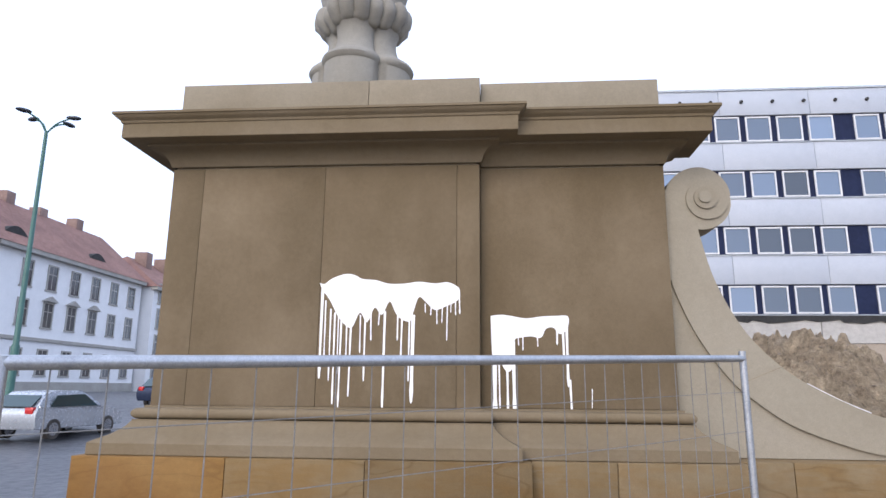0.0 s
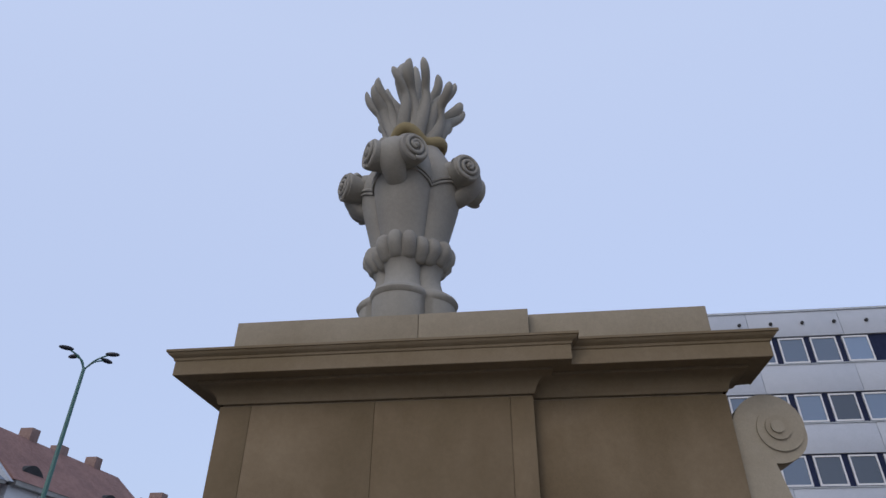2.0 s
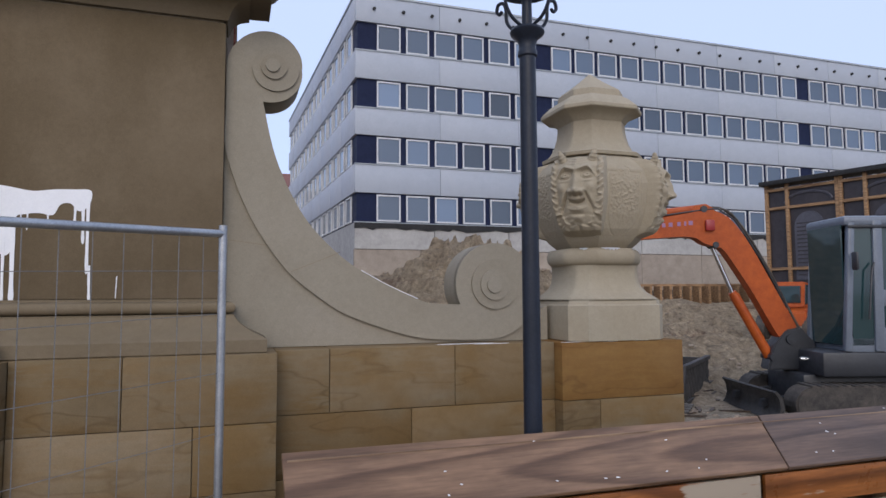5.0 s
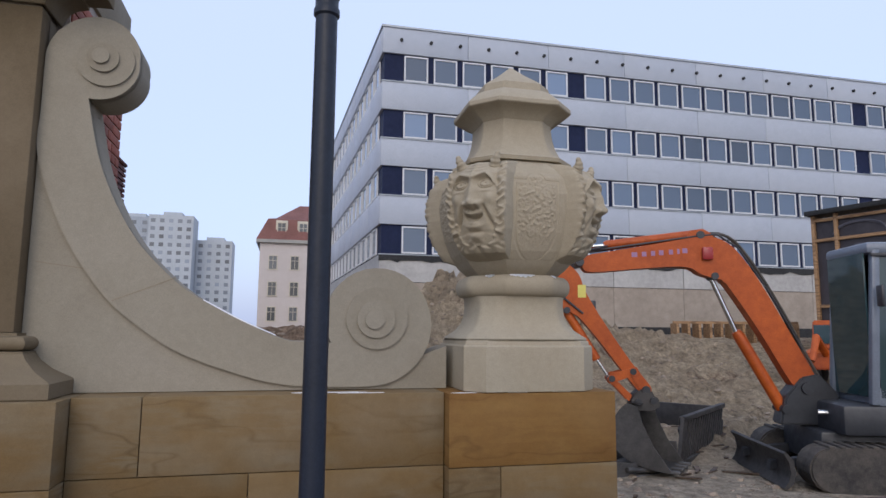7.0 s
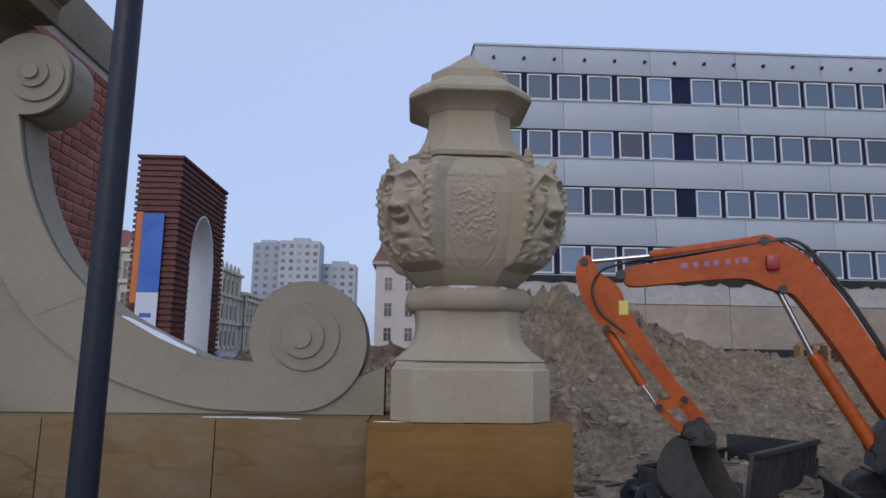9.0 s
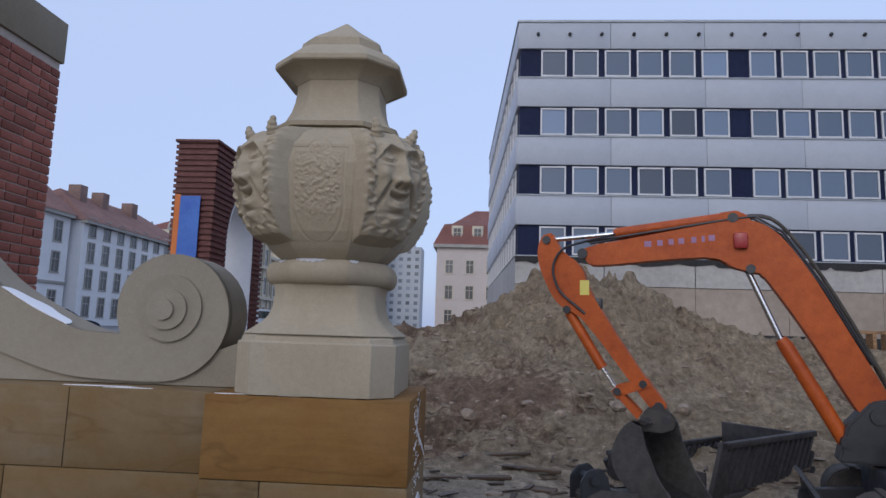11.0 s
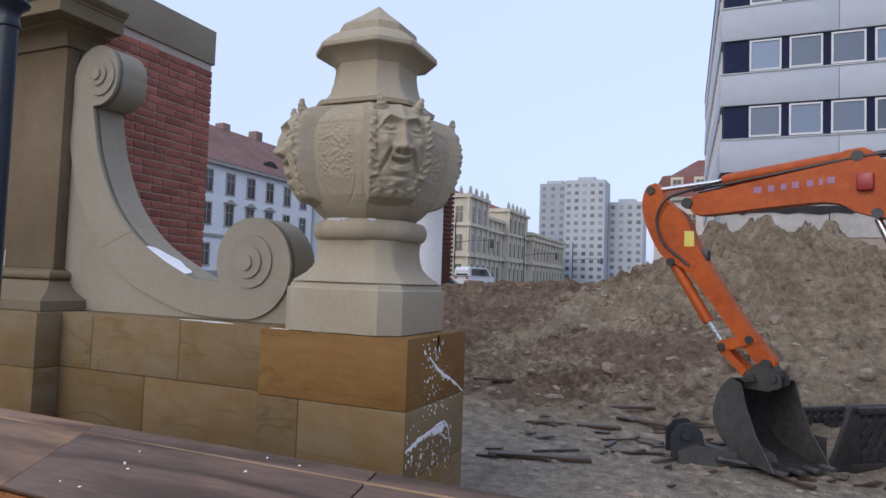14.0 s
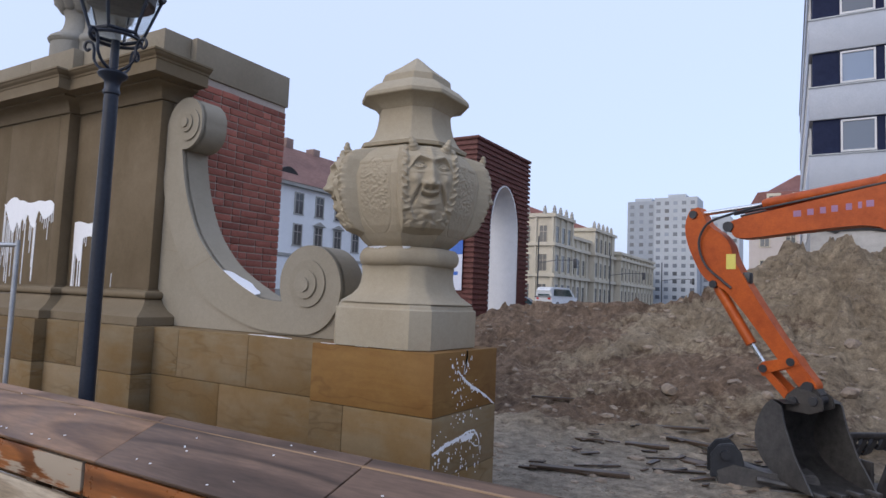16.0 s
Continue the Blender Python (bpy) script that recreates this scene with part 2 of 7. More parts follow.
def thing(name, label, category, loc=(0, 0, 0), rz=0.0, group="", kind="", local=False):
    """An empty at a thing's base. Unless local, its parts are given in world coordinates."""
    ob = new(name)
    ob.empty_display_size = 0.2
    ob.matrix_basis = pose(*loc, 0, 0, rz)
    WORLD_BUILT[ob.name] = None if local else Matrix(ob.matrix_basis)
    return tagged(ob, label, category, group, kind)


def root_of(ob):
    while ob.parent:
        ob = ob.parent
    return ob


def mesh_from(bm, name, angle=35.0):
    me = bpy.data.meshes.new(name)
    bmesh.ops.recalc_face_normals(bm, faces=bm.faces)
    bm.to_mesh(me)
    bm.free()
    me.polygons.foreach_set("use_smooth", [True] * len(me.polygons))
    me.set_sharp_from_angle(angle=radians(angle))
    return me


def part(name, bm, material, parent=None, label="", angle=35.0):
    if parent is not None:
        m = WORLD_BUILT.get(root_of(parent).name)
        if m is not None:
            bm.transform(m.inverted())
    me = mesh_from(bm, name, angle)
    me.materials.append(material)
    ob = new(name, me)
    if parent is not None:
        ob.parent = parent
    return tagged(ob, label)


def shared(name, me, parent, m, label=""):
    """An object of its own on a mesh that alike pieces share."""
    ob = new(name, me)
    ob.parent = parent
    base = WORLD_BUILT.get(root_of(parent).name) if parent else None
    ob.matrix_basis = base.inverted() @ m if base is not None else m
    return tagged(ob, label)


def alone(name, bm, material, label, category, group="", kind="", angle=35.0):
    return tagged(part(name, bm, material, None, "", angle), label, category, group, kind)


def add_box(bm, x0, x1, y0, y1, z0, z1, bev=0.0, m=None):
    vs = [bm.verts.new((x, y, z)) for x in (x0, x1) for y in (y0, y1) for z in (z0, z1)]
    fs = [bm.faces.new([vs[k] for k in q]) for q in ((0, 1, 3, 2), (4, 6, 7, 5), (0, 4, 5, 1), (2, 3, 7, 6), (0, 2, 6, 4), (1, 5, 7, 3))]
    if bev:
        es = list({e for f in fs for e in f.edges})
        r = bmesh.ops.bevel(bm, geom=es, offset=bev, segments=2, affect="EDGES", profile=0.5)
        vs = list({v for f in r["faces"] for v in f.verts} | {v for v in vs if v.is_valid})
    if m is not None:
        bmesh.ops.transform(bm, matrix=m, verts=vs)
    return vs


def box(x0, x1, y0, y1, z0, z1, bev=0.0):
    bm = bmesh.new()
    add_box(bm, x0, x1, y0, y1, z0, z1, bev)
    return bm


def add_prism(bm, pts, h, m):
    """A flat outline (x, y), pushed h along its z and placed by m."""
    a = [bm.verts.new(m @ Vector((x, y, 0))) for x, y in pts]
    b = [bm.verts.new(m @ Vector((x, y, h))) for x, y in pts]
    bm.faces.new(a[::-1])
    bm.faces.new(b)
    n = len(pts)
    for i in range(n):
        bm.faces.new((a[i], a[(i + 1) % n], b[(i + 1) % n], b[i]))


UPRIGHT = Matrix(((1, 0, 0, 0), (0, 0, 1, 0), (0, 1, 0, 0), (0, 0, 0, 1)))  # outline's x, y -> world x, z; depth -> +y


def add_lathe(bm, profile, n=32, centre=(0, 0, 0), shape=None, cap=True):
    """Rings of (radius, z). shape(angle, k) scales the radius of ring k."""
    rings = []
    for k, (r, z) in enumerate(profile):
        ring = []
        for i in range(n):
            a = 2 * math.pi * i / n
            s = shape(a, k) if shape else 1.0
            ring.append(bm.verts.new((centre[0] + r * s * math.cos(a), centre[1] + r * s * math.sin(a), centre[2] + z)))
        rings.append(ring)
    for p, q in zip(rings, rings[1:]):
        for i in range(n):
            bm.faces.new((p[i], p[(i + 1) % n], q[(i + 1) % n], q[i]))
    if cap:
        bm.faces.new(rings[0][::-1])
        bm.faces.new(rings[-1])
    return rings


def add_tube(bm, pts, radius, n=8, cap=True):
    """A round bar along points; radius may be a list."""
    pts = [Vector(p) for p in pts]
    rad = radius if isinstance(radius, (list, tuple)) else [radius] * len(pts)
    rings, up = [], None
    for k, p in enumerate(pts):
        d = (pts[min(k + 1, len(pts) - 1)] - pts[max(k - 1, 0)]).normalized()
        if up is None:
            up = d.orthogonal().normalized()
        up = (up - d * up.dot(d)).normalized()
        side = d.cross(up)
        rings.append([bm.verts.new(p + rad[k] * (math.cos(2 * math.pi * i / n) * up + math.sin(2 * math.pi * i / n) * side)) for i in range(n)])
    for p, q in zip(rings, rings[1:]):
        for i in range(n):
            bm.faces.new((p[i], p[(i + 1) % n], q[(i + 1) % n], q[i]))
    if cap:
        bm.faces.new(rings[0][::-1])
        bm.faces.new(rings[-1])


def tube(pts, radius, n=8):
    bm = bmesh.new()
    add_tube(bm, pts, radius, n)
    return bm


def add_sweep(bm, path, profile, closed_ends=True):
    """A moulding: profile of (offset, z), carried along a right-angled plan path, mitred at the corners, to the right-hand side of the path."""
    n = len(path)
    rows = []
    for i, (x, y) in enumerate(path):
        dirs = []
        if i > 0:
            dirs.append((Vector((x, y)) - Vector(path[i - 1])).normalized())
        if i < n - 1:
            dirs.append((Vector(path[i + 1]) - Vector((x, y))).normalized())
        nor = [Vector((d.y, -d.x)) for d in dirs]
        off = nor[0] + nor[1] if len(nor) == 2 else nor[0]
        rows.append([bm.verts.new((x + off.x * o, y + off.y * o, z)) for o, z in profile])
    for p, q in zip(rows, rows[1:]):
        for k in range(len(profile) - 1):
            bm.faces.new((p[k], q[k], q[k + 1], p[k + 1]))
    if closed_ends:
        bm.faces.new(rows[0])
        bm.faces.new(rows[-1][::-1])


def arc(cx, cy, r, a0, a1, n):
    return [(cx + r * math.cos(radians(a0 + (a1 - a0) * i / n)), cy + r * math.sin(radians(a0 + (a1 - a0) * i / n))) for i in range(n + 1)]


def smooth_curve(pts, n=6):
    """Catmull-Rom through the points."""
    out = []
    for i in range(len(pts) - 1):
        p = [Vector(pts[max(0, min(len(pts) - 1, i + k))]) for k in (-1, 0, 1, 2)]
        for s in range(n):
            t = s / n
            out.append(tuple(0.5 * ((2 * p[1]) + (p[2] - p[0]) * t + (2 * p[0] - 5 * p[1] + 4 * p[2] - p[3]) * t * t + (3 * p[1] - p[0] - 3 * p[2] + p[3]) * t ** 3)))
    return out + [tuple(pts[-1])]


# ---- the monument: pier, plinth, scroll ----
XL, XM, XR = -2.25, 0.413, 1.953      # pier: outer edge, step of the front, inner edge
YL, YR, YB = 5.55, 5.67, 7.38         # front of the projecting half, of the set-back half, rear
ROWS_Z = (0.0, 0.43, 0.865, 1.315)


def stone(parent, x0, x1, y0, y1, z0, z1, material, gap=0.0025, bev=0.004, label=""):
    return part("ashlar_block", box(x0 + gap, x1 - gap, y0, y1, z0 + gap, z1 - gap, bev), material, parent, label)


def make_pier():
    pier = thing("monument_pier", "tall tan sandstone pier with moulded cornice, white paint splashed on it", "monument", (-0.1, 6.4, 0))
    # lower courses
    o = 0.37
    a, b, c = XL - o, XM + o, XR + o
    part("core", box(a + 0.03, c - 0.03, YR - o + 0.03, YB - 0.03, 0.0, 1.30), JOINT, pier, "mortar core of the base")
    part("core", box(a + 0.03, b - 0.03, YL - o + 0.03, YR - o + 0.03, 0.0, 1.30), JOINT, pier, "mortar core of the base")
    cuts = ((-1.1, 0.1), (-1.9, -0.9, 0.2), (-1.441, -0.411))
    cuts2 = ((1.25,), (1.806,), (1.393,))
    for k in range(3):
        z0, z1 = ROWS_Z[k], ROWS_Z[k + 1]
        xs = (a, *cuts[k], b)
        for i in range(len(xs) - 1):
            mat_ = OCHRE if (k == 2 and i == 0) else STONE
            stone(pier, xs[i], xs[i + 1], YL - o, YL - o + 0.4, z0, z1, mat_, label="strong ochre block" if mat_ is OCHRE else "")
        xs = (b, *cuts2[k], c)
        for i in range(len(xs) - 1):
            stone(pier, xs[i], xs[i + 1] , YR - o, YR - o + 0.4, z0, z1, STONE)
        for y0, y1 in ((YR - o + 0.4, 6.4), (6.4, YB)):
            stone(pier, c - 0.4, c, y0, y1 - 0.008, z0, z1, STONE)
            stone(pier, a, a + 0.4, max(y0 - 0.12, YL - o + 0.405), y1 - 0.008, z0, z1, STONE)
    # moulded foot
    path = [(XL, YB), (XL, YL), (XM, YL), (XM, YR), (XR, YR), (XR, 5.79)]
    foot = [(0.0, 1.31), (0.30, 1.315), (0.305, 1.32), (0.305, 1.40), (0.295, 1.41), (0.19, 1.46), (0.12, 1.515), (0.09, 1.555), (0.09, 1.567)]
    bm = bmesh.new()
    add_sweep(bm, path, foot + [(0.0, 1.568)])
    part("foot_moulding", bm, MOULD, pier, "sloping sandstone foot moulding", 25)
    torus = [(0.0, 1.571)] + [(0.055 + 0.045 * math.cos(radians(t)), 1.612 + 0.041 * math.sin(radians(t))) for t in range(-90, 91, 18)] + [(0.03, 1.656), (0.03, 1.672), (0.0, 1.672)]
    bm = bmesh.new()
    add_sweep(bm, path, torus)
    part("torus_moulding", bm, MOULD, pier, "rounded sandstone torus", 25)
    # shaft of thin-jointed slabs
    part("shaft_core", box(XL + 0.02, XM - 0.02, YL + 0.02, YB - 0.02, 1.3, 4.05), JOINT, pier)
    part("shaft_core", box(XM - 0.02, XR - 0.02, YR + 0.02, YB - 0.02, 1.3, 4.05), JOINT, pier)
    for x0, x1 in ((XL, -1.968), (-1.968, -0.9), (-0.9, 0.223), (0.223, XM)):
        part("shaft_slab", box(x0 + 0.0015, x1 - 0.0015, YL, YL + 0.14, 1.674, 3.668, 0.003), SHAFT, pier)
    part("shaft_slab", box(XM - 0.13, XM - 0.001, YL + 0.142, YR + 0.1, 1.674, 3.668, 0.003), SHAFT, pier)
    part("shaft_slab", box(XM + 0.0015, XR - 0.0, YR, YR + 0.14, 1.674, 3.668, 0.006), SHAFT, pier)
    part("shaft_slab", box(XR - 0.14, XR, YR + 0.142, 5.79, 1.674, 3.668, 0.003), SHAFT, pier)
    part("shaft_slab", box(XL, XL + 0.14, YL + 0.142, YB, 1.674, 3.668, 0.003), SHAFT, pier)
    # cornice
    path = [(XL, YB), (XL, YL), (XM, YL), (XM, YR), (XR, YR), (XR, 5.98)]
    corn = [(0.0, 3.682), (0.012, 3.684), (0.02, 3.70), (0.03, 3.735), (0.055, 3.775), (0.10, 3.805), (0.15, 3.818), (0.165, 3.822), (0.165, 3.845),
            (0.30, 3.85), (0.312, 3.845), (0.315, 3.85), (0.315, 3.965), (0.325, 3.972), (0.33, 3.99), (0.352, 4.005), (0.366, 4.018), (0.372, 4.03), (0.382, 4.033), (0.382, 4.053), (0.372, 4.058), (0.0, 4.085)]
    bm = bmesh.new()
    add_sweep(bm, path, corn)
    part("cornice", bm, MOULD, pier, "stepped sandstone cornice, dark underneath", 25)
    # blocking course on top
    part("cap_block", box(XL + 0.03, -0.55, YL - 0.02, YB, 4.06, 4.45, 0.006), CAPSTONE, pier)
    part("cap_block", box(-0.546, XM + 0.004, YL - 0.02, YB, 4.06, 4.452, 0.006), CAPSTONE, pier)
    part("cap_block", box(XM + 0.008, XR - 0.008, YR - 0.025, 5.98, 4.06, 4.45, 0.006), CAPSTONE, pier)
    part("cap_block", box(XM + 0.008, XR + 0.075, 5.984, YB + 0.02, 4.058, 4.452, 0.006), CAPSTONE, pier)
    return pier


def make_brick_wall():
    wall = thing("brick_wall", "red brick side wall of the pier with pale mortar joints", "brick wall", (1.85, 6.7, 0))
    x = XR + 0.062
    y0, y1, z0, z1 = 5.985, YB, 1.32, 4.055
    part("mortar_bed", box(XM + 0.1, x - 0.012, y0, y1 - 0.01, 0.0, z1), MORTAR, wall, "pale grey mortar")
    meshes = {}
    for length in (0.24, 0.115, 0.06):
        bm = box(-0.05, 0, 0, length, 0, 0.0705, 0.005)
        meshes[length] = mesh_from(bm, "brick")
        meshes[length].materials.append(BRICK)
    rnd = random.Random(4)
    pitch, rows = 0.0833, int((z1 - z0) / 0.0833)
    for r in range(rows):
        y, z = y1, z0 + 0.006 + r * pitch
        k = 0
        first = 0.115 if r % 2 else 0.24
        while y > y0 + 0.06:
            ln = first if k == 0 else (0.24 if (r % 4 in (0, 3) and k % 3) or (r % 4 in (1, 2) and k % 2 == 0) else 0.115)
            if y - ln < y0:
                ln = 0.115 if y - 0.115 > y0 else 0.06
            shared("brick", meshes[ln], wall, pose(x + rnd.uniform(-0.003, 0.002), y - ln, z + rnd.uniform(-0.0015, 0.0015)))
            y -= ln + 0.012
            k += 1
    return wall


def make_plinth():
    wall = thing("plinth_wall", "low sandstone ashlar wall in staggered courses under the scroll", "stone wall", (3.4, 5.95, 0))
    x0, x1, yf = XR + 0.37, 4.48, 5.513
    part("core", box(x0, x1, yf + 0.03, 6.35, 0, 1.29), JOINT, wall)
    for k, xs in enumerate(((x0, 2.75, 3.75, x1), (x0 - 0.0, 3.30, x1), (x0, 2.697, 3.639, x1))):
        for i in range(len(xs) - 1):
            stone(wall, xs[i], xs[i + 1], yf, 6.38, ROWS_Z[k], ROWS_Z[k + 1], STONE)
    ped = thing("corner_pedestal", "block pedestal of yellow sandstone, its top block strong ochre", "pedestal", (5.05, 5.9, 0))
    a, b, yf = 4.482, 5.615, 5.40
    part("core", box(a + 0.03, b - 0.03, yf + 0.03, 6.35, 0, 1.29), JOINT, ped)
    stone(ped, a, b, yf, 6.38, ROWS_Z[2], ROWS_Z[3], OCHRE, label="large ochre block with white paint runs")
    stone(ped, a, 4.818, yf, 6.38, ROWS_Z[1], ROWS_Z[2], STONE)
    stone(ped, 4.818, b, yf, 6.38, ROWS_Z[1], ROWS_Z[2], STONE)
    stone(ped, a, 5.2, yf, 6.38, -0.3, ROWS_Z[1], STONE)
    stone(ped, 5.2, b, yf, 6.38, -0.3, ROWS_Z[1], STONE)


def spiral(cx, cz, knots, n=8):
    """Points round a centre, knots of (degrees, radius)."""
    out = []
    for (a0, r0), (a1, r1) in zip(knots, knots[1:]):
        for i in range(n):
            t = i / n
            a, r = radians(a0 + (a1 - a0) * t), r0 + (r1 - r0) * t
            out.append((cx + r * math.cos(a), cz + r * math.sin(a)))
    a, r = radians(knots[-1][0]), knots[-1][1]
    return out + [(cx + r * math.cos(a), cz + r * math.sin(a))]


def make_scroll():
    sc = thing("scroll_buttress", "grey-beige sandstone volute buttress sweeping down to a small scroll", "volute", (3.2, 5.92, 1.315))
    UX, UZ, LX, LZ = 2.29, 3.402, 4.051, 1.772
    small = spiral(LX, LZ, [(-35, 0.41), (0, 0.39), (90, 0.345), (180, 0.315), (209, 0.318)])
    edge = smooth_curve([(3.772, 1.614), (3.60, 1.625), (3.419, 1.66), (2.969, 1.879), (2.70, 2.09), (2.496, 2.342), (2.32, 2.72), (2.222, 3.136)], 6)
    big = spiral(UX, UZ, [(-104, 0.274), (-60, 0.25), (0, 0.214), (45, 0.238), (90, 0.275), (135, 0.302), (180, 0.330)])
    outer = small + edge[1:] + big
    body = [(XR + 0.004, 1.317), (4.555, 1.317), (4.555, 1.60)] + outer + [(1.958, 3.30)]
    bm = bmesh.new()
    add_prism(bm, body, 0.29, Matrix.Translation((0, 5.778, 0)) @ UPRIGHT)
    part("wall", bm, CARVED, sc, "flat stone panel under the band", 30)
    inner = smooth_curve([(1.96, 3.0), (1.968, 2.737), (2.13, 2.30), (2.378, 1.917), (2.62, 1.70), (2.884, 1.536), (3.372, 1.372), (3.75, 1.336), (4.03, 1.335)], 6)
    band = spiral(LX, LZ, [(-92, 0.437), (-35, 0.41)])[:-1] + outer + inner
    bm = bmesh.new()
    add_prism(bm, band, 0.06, Matrix.Translation((0, 5.752, 0)) @ UPRIGHT)
    part("volute_band", bm, CARVED, sc, "raised curling band", 30)
    # stepped eyes of the two volutes
    for cx, cz, rs in ((UX, UZ, ((0.17, 0.02, -0.012), (0.095, 0.006, 0.0), (0.05, -0.004, 0.004))), (LX, LZ, ((0.205, 0.02, 0.01), (0.125, 0.012, 0.004), (0.062, 0.0, 0.0)))):
        for k, (r, dx, dz) in enumerate(rs):
            bm = bmesh.new()
            add_prism(bm, arc(cx + dx, cz + dz, r, 0, 352.5, 47), 0.03, Matrix.Translation((0, 5.752 - 0.017 * (k + 1), 0)) @ UPRIGHT)
            bmesh.ops.bevel(bm, geom=[e for e in bm.edges if abs(e.verts[0].co.y - e.verts[1].co.y) < 1e-6 and e.verts[0].co.y < 5.745], offset=0.006, segments=2, affect="EDGES")
            part("volute_eye", bm, CARVED, sc, "", 30)
    # fine joint lines of the blocks
    for p, q in (((2.0, 2.10), (2.31, 2.06)), ((2.44, 1.87), (2.80, 2.02))):
        bm = bmesh.new()
        d = Vector((q[0] - p[0], q[1] - p[1])).normalized() * 0.0025
        add_prism(bm, [(p[0] - d.y, p[1] + d.x), (p[0] + d.y, p[1] - d.x), (q[0] + d.y, q[1] - d.x), (q[0] - d.y, q[1] + d.x)], 0.003, Matrix.Translation((0, 5.7765 if p[0] < 2.2 else 5.7505, 0)) @ UPRIGHT)
        part("joint_line", bm, JOINT, sc)


# ---- the masked urn ----
UC = (5.057, 5.846)


def octo(a, k, mixing=1.0, turn=22.5):
    """Radius factor that turns a circle towards an octagon with a flat front."""
    s = (a + radians(turn)) % (math.pi / 4) - math.pi / 8
    return (1 - mixing) + mixing * math.cos(math.pi / 8) / math.cos(s) * 1.03


def cut_square(a, k, amount=1.0, cut=0.30):
    """Radius factor that turns a circle towards a square with cut corners."""
    p, q = abs(math.cos(a)), abs(math.sin(a))
    return (1 - amount) + amount * 0.96 * min(1 / max(p, 1e-6), 1 / max(q, 1e-6), (2 - cut) / (p + q))


def bell(x, s):
    return math.exp(-(x / s) ** 2)


def mask_height(s, z, nz):
    """Relief of a horned, laughing grotesque: s metres across from its axis, z above the plinth."""
    e = abs(s)

    def at(x, w, zc, h):
        return bell(e - x, w) * bell(z - zc, h)

    # the head: full at the cheekbones, narrower at brow and chin
    half = float(np.interp(z, (0.96, 1.05, 1.18, 1.32, 1.46, 1.58, 1.64), (0.10, 0.142, 0.176, 0.192, 0.190, 0.180, 0.14)))
    deep = float(np.interp(z, (0.92, 1.00, 1.10, 1.25, 1.40, 1.48, 1.56, 1.64), (0.045, 0.080, 0.092, 0.100, 0.104, 0.110, 0.090, 0.045)))
    inside = max(0.0, 1 - (e / half) ** 2.4)
    h = 0.36 * deep * inside ** 0.42
    face = 0.0
    arch = 1.450 + 0.34 * e - 3.2 * max(0.0, e - 0.09) ** 1.25
    face += 0.027 * bell(z - arch, 0.018) * min(1.0, e / 0.03) * bell(max(0.0, e - 0.13), 0.03)         # brows
    face += 0.014 * bell(s, 0.020) * bell(z - 1.455, 0.03)
    for k in range(3):
        face += 0.006 * bell(s, 0.075) * bell(z - 1.505 - 0.026 * k - 0.25 * e, 0.008)                  # wrinkles
    face -= 0.034 * at(0.086, 0.046, 1.408, 0.030)                                                     # sockets
    r2 = math.hypot((e - 0.092) / 0.040, (z - 1.402) / 0.025)
    face += 0.036 * math.sqrt(max(0.0, 1 - r2 * r2))
    face -= 0.008 * bell(math.hypot(e - 0.089, z - 1.402), 0.009)
    face += 0.012 * bell(r2 - 1.15, 0.16)
    face += 0.007 * bell(e - 0.095, 0.040) * bell(z - 1.350 + 0.5 * (e - 0.09) ** 2, 0.008)             # bag under the eye
    bridge = min(1.0, max(0.0, (1.44 - z) / 0.16))
    if z > 1.215:
        face += (0.018 + 0.032 * bridge) * bell(s, 0.024 + 0.018 * bridge) * min(1.0, (z - 1.215) / 0.03)   # nose
    face += 0.020 * bell(s, 0.030) * bell(z - 1.262, 0.026)
    face += 0.034 * at(0.052, 0.021, 1.254, 0.022)
    face -= 0.022 * at(0.026, 0.011, 1.226, 0.010)
    face += 0.026 * at(0.118, 0.038, 1.292, 0.046)                                                     # cheeks
    fold = 0.066 + 0.34 * max(0.0, 1.262 - z)
    face -= 0.020 * bell(e - fold, 0.012) * min(1.0, max(0.0, (1.275 - z) / 0.03)) * bell(max(0.0, 1.13 - z), 0.05)
    face += 0.014 * bell(e - fold - 0.030, 0.022) * bell(z - 1.20, 0.06)
    lip = 1.190 + 0.9 * e * e * 6                                                                      # a smile: corners raised
    face += 0.020 * bell(e, 0.058) * bell(z - lip, 0.015)
    mouth = 1.158 + 6.5 * e * e
    open_ = max(0.0, 1 - (e / 0.066) ** 2)
    face -= 0.040 * open_ ** 0.6 * bell(z - mouth, 0.012)
    face += 0.020 * bell(s, 0.032) * bell(z - 1.125, 0.016)
    face += 0.020 * bell(e, 0.056) * bell(z - 1.098 - 3.5 * e * e, 0.016)
    face -= 0.014 * bell(s, 0.05) * bell(z - 1.066, 0.012)
    face += 0.026 * bell(s, 0.046) * bell(z - 1.030, 0.028)                                            # chin
    h += 1.08 * face * min(1.0, inside * 3.5) * min(1.0, max(0.0, (z - 0.96) / 0.04))
    # wavy locks: down both sides of the face, and a parted beard
    side = min(1.0, max(0.0, (e - half + 0.034) / 0.022))
    beard = min(1.0, max(0.0, (1.055 - z - 1.2 * max(0.0, 0.055 - e)) / 0.05)) * (0.0 if z > 1.13 else 1.0)
    top = min(1.0, max(0.0, (z - 1.585) / 0.03))
    hairy = max(side, beard, top)
